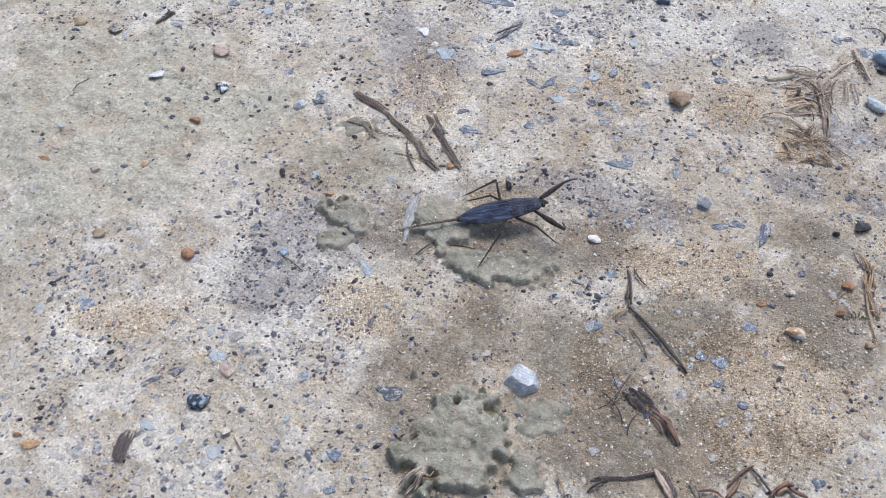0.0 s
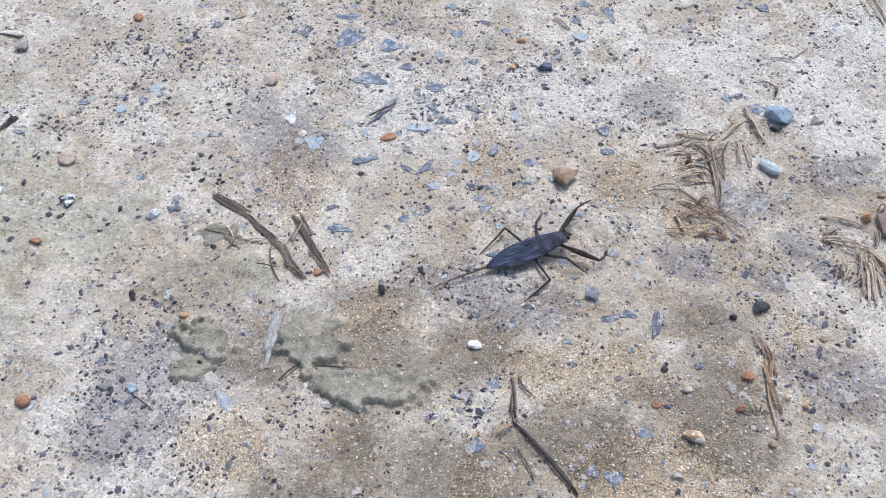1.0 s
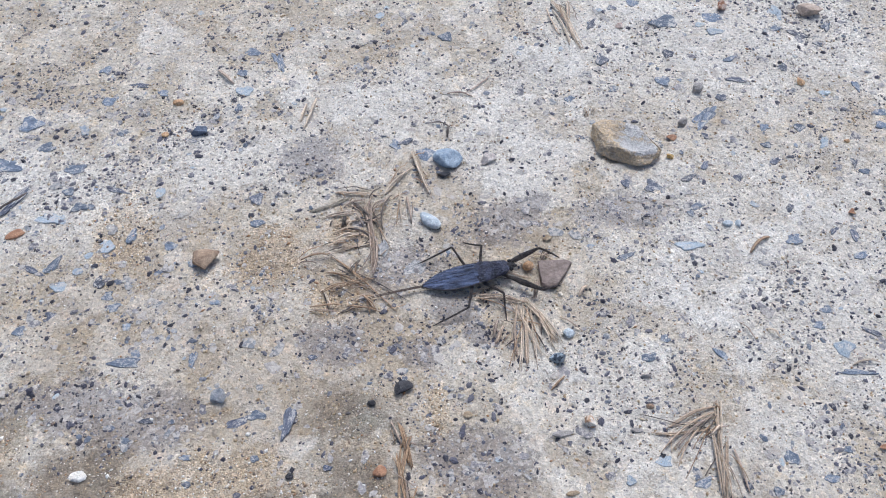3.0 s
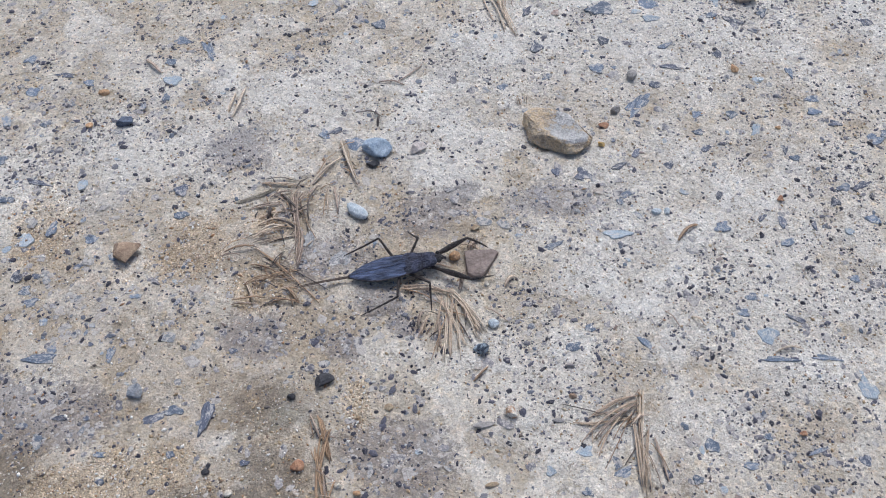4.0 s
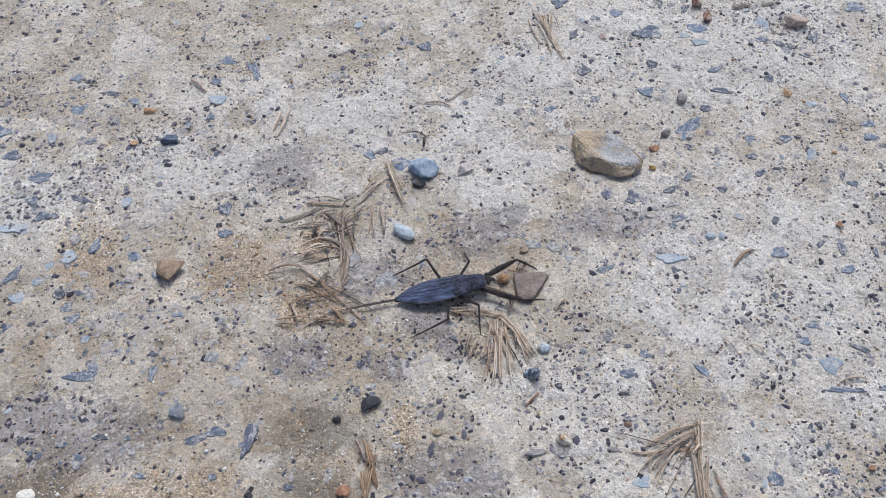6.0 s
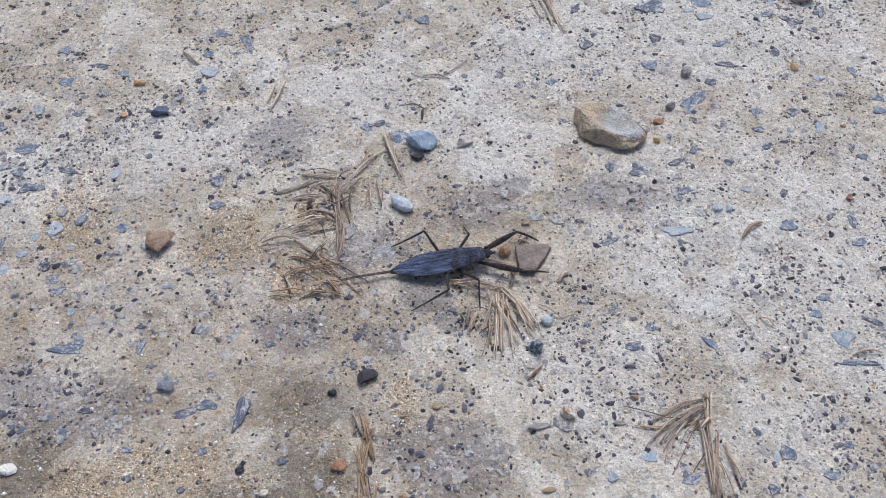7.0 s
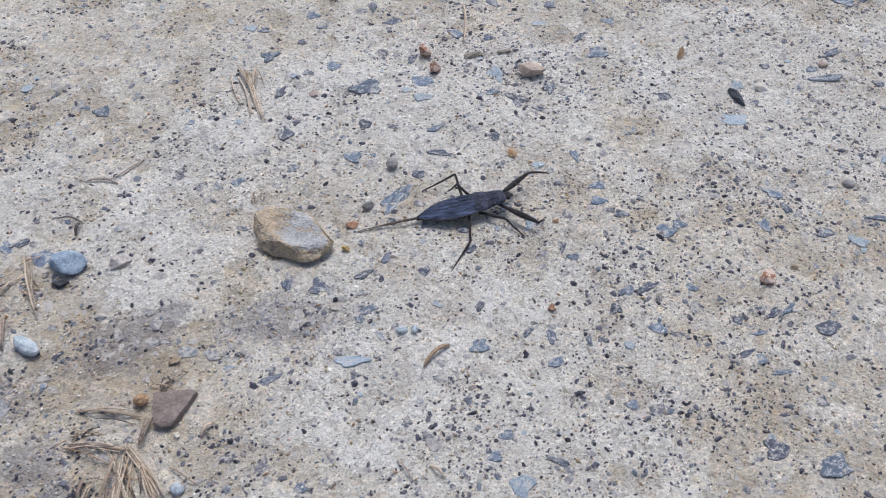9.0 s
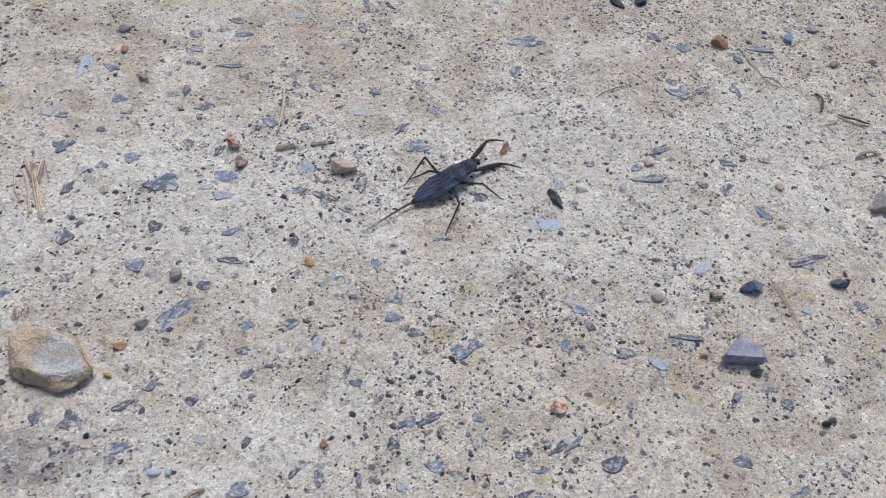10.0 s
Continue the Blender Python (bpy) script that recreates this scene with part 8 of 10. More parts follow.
    walk(fore_leg_r_tip, [(0.0, pose(0.0180, 0, 0, 62, 23, 143)), (0.1, pose(0.0180, 0, 0, 40, 24, 121)), (0.2, pose(0.0180, 0, 0, 19, 23, 78)), (0.3, pose(0.0180, 0, 0, 43, 31, 109)), (0.4, pose(0.0180, 0, 0, 7, 19, 42)), (0.5, pose(0.0180, 0, 0, 0, 6, 4)), (0.6, pose(0.0180, 0, 0, 11, 21, 57)), (0.7, pose(0.0180, 0, 0, 1, 5, 15)), (0.8, pose(0.0180, 0, 0, 18, 28, 66)), (0.9, pose(0.0180, 0, 0, 33, 29, 97)), (1.0, pose(0.0180, 0, 0, 33, 33, 89)), (1.1, pose(0.0180, 0, 0, 34, 31, 95)), (1.2, pose(0.0180, 0, 0, 24, 27, 82)), (1.3, pose(0.0180, 0, 0, 75, 33, 139)), (1.4, pose(0.0180, 0, 0, 48, 30, 117)), (1.5, pose(0.0180, 0, 0, 60, 32, 127)), (1.6, pose(0.0180, 0, 0, 55, 29, 127)), (1.7, pose(0.0180, 0, 0, 17, 25, 69)), (1.8, pose(0.0180, 0, 0, 28, 32, 81)), (1.9, pose(0.0180, 0, 0, 25, 28, 84)), (2.0, pose(0.0180, 0, 0, 8, 22, 39)), (2.1, pose(0.0180, 0, 0, 5, 16, 34)), (2.2, pose(0.0180, 0, 0, 0, 4, 9)), (2.3, pose(0.0180, 0, 0, 22, 30, 73)), (2.4, pose(0.0180, 0, 0, 2, 9, 23)), (2.5, pose(0.0180, 0, 0, 2, 12, 23)), (2.6, pose(0.0180, 0, 0, 4, 14, 31)), (2.7, pose(0.0180, 0, 0, 6, 16, 39)), (2.8, pose(0.0180, 0, 0, 8, 18, 46)), (2.9, pose(0.0180, 0, 0, 9, 19, 52)), (3.0, pose(0.0180, 0, 0, 11, 20, 58)), (3.2, pose(0.0180, 0, 0, 11, 20, 56)), (3.7, pose(0.0180, 0, 0, 9, 19, 49)), (4.3, pose(0.0180, 0, 0, 6, 17, 39)), (4.5, pose(0.0180, 0, 0, 5, 16, 35)), (5.0, pose(0.0180, 0, 0, 6, 18, 35)), (5.2, pose(0.0180, 0, 0, 6, 18, 35)), (5.8, pose(0.0180, 0, 0, 6, 19, 35)), (6.3, pose(0.0180, 0, 0, 6, 20, 34)), (6.5, pose(0.0180, 0, 0, 6, 21, 33)), (7.0, pose(0.0180, 0, 0, 4, 18, 26)), (7.1, pose(0.0180, 0, 0, 5, 22, 25)), (7.2, pose(0.0180, 0, 0, 0, 4, 5)), (7.3, pose(0.0180, 0, 0, 6, 29, 22)), (7.4, pose(0.0180, 0, 0, 22, 49, 46)), (7.5, pose(0.0180, 0, 0, 6, 35, 19)), (7.6, pose(0.0180, 0, 0, 39, 45, 80)), (7.7, pose(0.0180, 0, 0, 10, 24, 46)), (7.8, pose(0.0180, 0, 0, 38, 33, 100)), (7.9, pose(0.0180, 0, 0, 49, 24, 129)), (8.0, pose(0.0180, 0, 0, 50, 25, 129)), (8.1, pose(0.0180, 0, 0, 27, 19, 109)), (8.2, pose(0.0180, 0, 0, 9, 13, 69)), (8.3, pose(0.0180, 0, 0, 25, 20, 102)), (8.4, pose(0.0180, 0, 0, 4, 11, 38)), (8.5, pose(0.0180, 0, 0, 1, 8, 8)), (8.6, pose(0.0180, 0, 0, 11, 20, 58)), (8.7, pose(0.0180, 0, 0, 1, 7, 18)), (8.8, pose(0.0180, 0, 0, 22, 29, 73)), (8.9, pose(0.0180, 0, 0, 38, 29, 105)), (9.0, pose(0.0180, 0, 0, 41, 35, 100)), (9.1, pose(0.0180, 0, 0, 30, 33, 85)), (9.2, pose(0.0180, 0, 0, 10, 24, 45)), (9.3, pose(0.0180, 0, 0, 49, 46, 94)), (9.4, pose(0.0180, 0, 0, 10, 31, 34)), (9.5, pose(0.0180, 0, 0, 4, 28, 15)), (9.6, pose(0.0180, 0, 0, -3, 58, -6)), (9.7, pose(0.0180, 0, 0, -0, 1, -5)), (9.8, pose(0.0180, 0, 0, 2, -4, -53)), (9.9, pose(0.0180, 0, 0, 16, -19, -80)), (10.0, pose(0.0180, 0, 0, 13, -19, -67))])
    walk(mid_leg_l, [(0.0, pose(0.0050, 0.0032, 0.0032, 0, -11, 147)), (0.1, pose(0.0050, 0.0032, 0.0032, 0, -34, 122)), (0.2, pose(0.0050, 0.0032, 0.0032, 0, -43, 69)), (0.3, pose(0.0050, 0.0032, 0.0032, 0, -40, 93)), (0.4, pose(0.0050, 0.0032, 0.0032, 0, -31, 35)), (0.5, pose(0.0050, 0.0032, 0.0032, 0, -14, 33)), (0.6, pose(0.0050, 0.0032, 0.0032, 0, -24, 40)), (0.7, pose(0.0050, 0.0032, 0.0032, 0, -3, 40)), (0.8, pose(0.0050, 0.0032, 0.0032, 0, -14, 53)), (0.9, pose(0.0050, 0.0032, 0.0032, 0, -20, 73)), (1.0, pose(0.0050, 0.0032, 0.0032, 0, -7, 66)), (1.1, pose(0.0050, 0.0032, 0.0032, 0, -26, 82)), (1.2, pose(0.0050, 0.0032, 0.0032, 0, -36, 81)), (1.3, pose(0.0050, 0.0032, 0.0032, 0, -34, 124)), (1.4, pose(0.0050, 0.0032, 0.0032, 0, -40, 120)), (1.5, pose(0.0050, 0.0032, 0.0032, 0, -29, 135)), (1.6, pose(0.0050, 0.0032, 0.0032, 0, -32, 129)), (1.7, pose(0.0050, 0.0032, 0.0032, 0, -42, 78)), (1.8, pose(0.0050, 0.0032, 0.0032, 0, -35, 81)), (1.9, pose(0.0050, 0.0032, 0.0032, 0, -33, 72)), (2.0, pose(0.0050, 0.0032, 0.0032, 0, -22, 52)), (2.1, pose(0.0050, 0.0032, 0.0032, 0, -24, 47)), (2.2, pose(0.0050, 0.0032, 0.0032, 0, -18, 40)), (2.3, pose(0.0050, 0.0032, 0.0032, 0, -29, 58)), (2.4, pose(0.0050, 0.0032, 0.0032, 0, -24, 41)), (2.5, pose(0.0050, 0.0032, 0.0032, 0, -23, 41)), (2.6, pose(0.0050, 0.0032, 0.0032, 0, -25, 45)), (2.7, pose(0.0050, 0.0032, 0.0032, 0, -25, 51)), (2.8, pose(0.0050, 0.0032, 0.0032, 0, -24, 57)), (2.9, pose(0.0050, 0.0032, 0.0032, 0, -21, 64)), (3.0, pose(0.0050, 0.0032, 0.0032, 0, -16, 73)), (3.2, pose(0.0050, 0.0032, 0.0032, 0, -18, 69)), (3.7, pose(0.0050, 0.0032, 0.0032, 0, -20, 60)), (4.3, pose(0.0050, 0.0032, 0.0032, 0, -20, 50)), (4.5, pose(0.0050, 0.0032, 0.0032, 0, -19, 48)), (5.0, pose(0.0050, 0.0032, 0.0032, 0, -19, 47)), (5.2, pose(0.0050, 0.0032, 0.0032, 0, -19, 47)), (5.8, pose(0.0050, 0.0032, 0.0032, 0, -18, 46)), (6.3, pose(0.0050, 0.0032, 0.0032, 0, -18, 46)), (6.5, pose(0.0050, 0.0032, 0.0032, 0, -18, 45)), (7.0, pose(0.0050, 0.0032, 0.0032, 0, -18, 46)), (7.1, pose(0.0050, 0.0032, 0.0032, 0, -19, 42)), (7.2, pose(0.0050, 0.0032, 0.0032, 0, -17, 31)), (7.3, pose(0.0050, 0.0032, 0.0032, 0, -20, 34)), (7.4, pose(0.0050, 0.0032, 0.0032, 0, -22, 37)), (7.5, pose(0.0050, 0.0032, 0.0032, 0, -19, 28)), (7.6, pose(0.0050, 0.0032, 0.0032, 0, -32, 52)), (7.7, pose(0.0050, 0.0032, 0.0032, 0, -40, 35)), (7.8, pose(0.0050, 0.0032, 0.0032, 0, -49, 116)), (7.9, pose(0.0050, 0.0032, 0.0032, 0, -42, 161)), (8.0, pose(0.0050, 0.0032, 0.0032, 0, -40, 171)), (8.1, pose(0.0050, 0.0032, 0.0032, 0, -44, 165)), (8.2, pose(0.0050, 0.0032, 0.0032, 0, -54, 151)), (8.3, pose(0.0050, 0.0032, 0.0032, 0, -32, 158)), (8.4, pose(0.0050, 0.0032, 0.0032, 0, -47, 145)), (8.5, pose(0.0050, 0.0032, 0.0032, 0, -43, 139)), (8.6, pose(0.0050, 0.0032, 0.0032, 0, -41, 147)), (8.7, pose(0.0050, 0.0032, 0.0032, 0, -53, 128)), (8.8, pose(0.0050, 0.0032, 0.0032, 0, -42, 143)), (8.9, pose(0.0050, 0.0032, 0.0032, 0, -39, 151)), (9.0, pose(0.0050, 0.0032, 0.0032, 0, -41, 146)), (9.1, pose(0.0050, 0.0032, 0.0032, 0, -44, 131)), (9.2, pose(0.0050, 0.0032, 0.0032, 0, -46, 98)), (9.3, pose(0.0050, 0.0032, 0.0032, 0, -34, 118)), (9.4, pose(0.0050, 0.0032, 0.0032, 0, -34, 85)), (9.5, pose(0.0050, 0.0032, 0.0032, 0, -23, 76)), (9.6, pose(0.0050, 0.0032, 0.0032, 0, -34, 101)), (9.7, pose(0.0050, 0.0032, 0.0032, 0, -41, 88)), (9.8, pose(0.0050, 0.0032, 0.0032, 0, -35, 128)), (9.9, pose(0.0050, 0.0032, 0.0032, 0, -25, 149)), (10.0, pose(0.0050, 0.0032, 0.0032, 0, -22, 156))])
    walk(mid_leg_l_tip, [(0.0, pose(0.0106, 0, 0, 7, 35, 22)), (0.1, pose(0.0106, 0, 0, 63, 62, 91)), (0.2, pose(0.0106, 0, 0, 82, 43, 131)), (0.3, pose(0.0106, 0, 0, 110, 64, 132)), (0.4, pose(0.0106, 0, 0, 56, 53, 94)), (0.5, pose(0.0106, 0, 0, 14, 41, 38)), (0.6, pose(0.0106, 0, 0, 26, 54, 49)), (0.7, pose(0.0106, 0, 0, 1, 15, 6)), (0.8, pose(0.0106, 0, 0, -0, 44, -0)), (0.9, pose(0.0106, 0, 0, -17, 51, -35)), (1.0, pose(0.0106, 0, 0, -6, 29, -23)), (1.1, pose(0.0106, 0, 0, -34, 57, -58)), (1.2, pose(0.0106, 0, 0, -61, 72, -78)), (1.3, pose(0.0106, 0, 0, -66, 80, -75)), (1.4, pose(0.0106, 0, 0, -164, 85, -165)), (1.5, pose(0.0106, 0, 0, 8, 76, 10)), (1.6, pose(0.0106, 0, 0, 13, 77, 16)), (1.7, pose(0.0106, 0, 0, 100, 68, 122)), (1.8, pose(0.0106, 0, 0, 80, 70, 101)), (1.9, pose(0.0106, 0, 0, 59, 64, 85)), (2.0, pose(0.0106, 0, 0, 30, 53, 56)), (2.1, pose(0.0106, 0, 0, 30, 52, 58)), (2.2, pose(0.0106, 0, 0, 15, 43, 38)), (2.3, pose(0.0106, 0, 0, 52, 62, 78)), (2.4, pose(0.0106, 0, 0, 29, 54, 54)), (2.5, pose(0.0106, 0, 0, 29, 56, 52)), (2.6, pose(0.0106, 0, 0, 39, 57, 67)), (2.7, pose(0.0106, 0, 0, 43, 54, 75)), (2.8, pose(0.0106, 0, 0, 41, 50, 77)), (2.9, pose(0.0106, 0, 0, 35, 46, 75)), (3.0, pose(0.0106, 0, 0, 28, 40, 67)), (3.2, pose(0.0106, 0, 0, 30, 42, 70)), (3.7, pose(0.0106, 0, 0, 33, 45, 71)), (4.3, pose(0.0106, 0, 0, 30, 46, 65)), (4.5, pose(0.0106, 0, 0, 28, 46, 61)), (5.0, pose(0.0106, 0, 0, 27, 46, 59)), (5.2, pose(0.0106, 0, 0, 26, 45, 58)), (5.8, pose(0.0106, 0, 0, 25, 45, 56)), (6.3, pose(0.0106, 0, 0, 24, 45, 54)), (6.5, pose(0.0106, 0, 0, 23, 44, 53)), (7.0, pose(0.0106, 0, 0, 25, 45, 57)), (7.1, pose(0.0106, 0, 0, 30, 44, 68)), (7.2, pose(0.0106, 0, 0, 21, 36, 60)), (7.3, pose(0.0106, 0, 0, 37, 39, 88)), (7.4, pose(0.0106, 0, 0, 39, 32, 102)), (7.5, pose(0.0106, 0, 0, 41, 33, 103)), (7.6, pose(0.0106, 0, 0, 57, 34, 121)), (7.7, pose(0.0106, 0, 0, 67, 34, 130)), (7.8, pose(0.0106, 0, 0, 164, 58, 171)), (7.9, pose(0.0106, 0, 0, -104, 68, -124)), (8.0, pose(0.0106, 0, 0, -97, 66, -120)), (8.1, pose(0.0106, 0, 0, -112, 64, -134)), (8.2, pose(0.0106, 0, 0, -134, 51, -157)), (8.3, pose(0.0106, 0, 0, -42, 79, -50)), (8.4, pose(0.0106, 0, 0, -152, 65, -162)), (8.5, pose(0.0106, 0, 0, -163, 68, -169)), (8.6, pose(0.0106, 0, 0, -136, 79, -143)), (8.7, pose(0.0106, 0, 0, -142, 53, -161)), (8.8, pose(0.0106, 0, 0, -129, 68, -144)), (8.9, pose(0.0106, 0, 0, -89, 74, -106)), (9.0, pose(0.0106, 0, 0, -108, 66, -129)), (9.1, pose(0.0106, 0, 0, -114, 65, -135)), (9.2, pose(0.0106, 0, 0, -132, 71, -145)), (9.3, pose(0.0106, 0, 0, -66, 78, -78)), (9.4, pose(0.0106, 0, 0, -22, 81, -25)), (9.5, pose(0.0106, 0, 0, 0, 63, 1)), (9.6, pose(0.0106, 0, 0, -27, 80, -31)), (9.7, pose(0.0106, 0, 0, -161, 86, -162)), (9.8, pose(0.0106, 0, 0, -78, 78, -90)), (9.9, pose(0.0106, 0, 0, -21, 61, -34)), (10.0, pose(0.0106, 0, 0, -18, 58, -33))])
    walk(mid_leg_r, [(0.0, pose(0.0050, -0.0032, 0.0032, -0, -9, -45)), (0.1, pose(0.0050, -0.0032, 0.0032, -0, -23, -55)), (0.2, pose(0.0050, -0.0032, 0.0032, -0, -33, -74)), (0.3, pose(0.0050, -0.0032, 0.0032, -0, -30, -52)), (0.4, pose(0.0050, -0.0032, 0.0032, -0, -28, -80)), (0.5, pose(0.0050, -0.0032, 0.0032, 0, -23, -91)), (0.6, pose(0.0050, -0.0032, 0.0032, -0, -27, -70)), (0.7, pose(0.0050, -0.0032, 0.0032, -0, -30, -84)), (0.8, pose(0.0050, -0.0032, 0.0032, -0, -33, -58)), (0.9, pose(0.0050, -0.0032, 0.0032, -0, -11, -47)), (1.0, pose(0.0050, -0.0032, 0.0032, -0, -15, -45)), (1.1, pose(0.0050, -0.0032, 0.0032, -0, -10, -47)), (1.2, pose(0.0050, -0.0032, 0.0032, -0, -19, -55)), (1.3, pose(0.0050, -0.0032, 0.0032, -0, -1, -44)), (1.4, pose(0.0050, -0.0032, 0.0032, -0, -5, -49)), (1.5, pose(0.0050, -0.0032, 0.0032, -0, -1, -50)), (1.6, pose(0.0050, -0.0032, 0.0032, -0, 1, -51)), (1.7, pose(0.0050, -0.0032, 0.0032, -0, -8, -65)), (1.8, pose(0.0050, -0.0032, 0.0032, -0, -5, -57)), (1.9, pose(0.0050, -0.0032, 0.0032, -0, -3, -60)), (2.0, pose(0.0050, -0.0032, 0.0032, -0, -4, -71)), (2.1, pose(0.0050, -0.0032, 0.0032, -0, -10, -76)), (2.2, pose(0.0050, -0.0032, 0.0032, 0, -14, -93)), (2.3, pose(0.0050, -0.0032, 0.0032, -0, -23, -64)), (2.4, pose(0.0050, -0.0032, 0.0032, 0, -23, -91)), (2.5, pose(0.0050, -0.0032, 0.0032, 0, -25, -95)), (2.6, pose(0.0050, -0.0032, 0.0032, -0, -25, -85)), (2.7, pose(0.0050, -0.0032, 0.0032, -0, -23, -75)), (2.8, pose(0.0050, -0.0032, 0.0032, -0, -20, -65)), (2.9, pose(0.0050, -0.0032, 0.0032, -0, -16, -57)), (3.0, pose(0.0050, -0.0032, 0.0032, -0, -11, -51)), (3.2, pose(0.0050, -0.0032, 0.0032, -0, -12, -50)), (3.7, pose(0.0050, -0.0032, 0.0032, -0, -16, -50)), (4.3, pose(0.0050, -0.0032, 0.0032, -0, -20, -50)), (4.5, pose(0.0050, -0.0032, 0.0032, -0, -21, -50)), (5.0, pose(0.0050, -0.0032, 0.0032, -0, -21, -51)), (5.2, pose(0.0050, -0.0032, 0.0032, -0, -21, -51)), (5.8, pose(0.0050, -0.0032, 0.0032, -0, -20, -52)), (6.3, pose(0.0050, -0.0032, 0.0032, -0, -19, -53)), (6.5, pose(0.0050, -0.0032, 0.0032, -0, -18, -54)), (7.0, pose(0.0050, -0.0032, 0.0032, -0, -14, -49)), (7.1, pose(0.0050, -0.0032, 0.0032, -0, -20, -52)), (7.2, pose(0.0050, -0.0032, 0.0032, -0, -26, -74)), (7.3, pose(0.0050, -0.0032, 0.0032, -0, -34, -58)), (7.4, pose(0.0050, -0.0032, 0.0032, -0, -32, -62)), (7.5, pose(0.0050, -0.0032, 0.0032, -0, -34, -80)), (7.6, pose(0.0050, -0.0032, 0.0032, -0, -32, -54)), (7.7, pose(0.0050, -0.0032, 0.0032, -0, -28, -67)), (7.8, pose(0.0050, -0.0032, 0.0032, -0, -18, -29)), (7.9, pose(0.0050, -0.0032, 0.0032, -0, -4, -26)), (8.0, pose(0.0050, -0.0032, 0.0032, -0, 6, -26)), (8.1, pose(0.0050, -0.0032, 0.0032, -0, 0, -27)), (8.2, pose(0.0050, -0.0032, 0.0032, -0, -5, -42)), (8.3, pose(0.0050, -0.0032, 0.0032, -0, -7, -28)), (8.4, pose(0.0050, -0.0032, 0.0032, -0, -12, -54)), (8.5, pose(0.0050, -0.0032, 0.0032, -0, -12, -65)), (8.6, pose(0.0050, -0.0032, 0.0032, -0, -16, -44)), (8.7, pose(0.0050, -0.0032, 0.0032, -0, -19, -55)), (8.8, pose(0.0050, -0.0032, 0.0032, -0, -18, -29)), (8.9, pose(0.0050, -0.0032, 0.0032, -0, -7, -35)), (9.0, pose(0.0050, -0.0032, 0.0032, -0, -4, -35)), (9.1, pose(0.0050, -0.0032, 0.0032, -0, -18, -40)), (9.2, pose(0.0050, -0.0032, 0.0032, -0, -27, -62)), (9.3, pose(0.0050, -0.0032, 0.0032, -0, -21, -44)), (9.4, pose(0.0050, -0.0032, 0.0032, -0, -19, -81)), (9.5, pose(0.0050, -0.0032, 0.0032, 0, -12, -97)), (9.6, pose(0.0050, -0.0032, 0.0032, -0, -19, -74)), (9.7, pose(0.0050, -0.0032, 0.0032, -0, -20, -89)), (9.8, pose(0.0050, -0.0032, 0.0032, -0, -25, -60)), (9.9, pose(0.0050, -0.0032, 0.0032, -0, -10, -53)), (10.0, pose(0.0050, -0.0032, 0.0032, -0, -12, -51))])
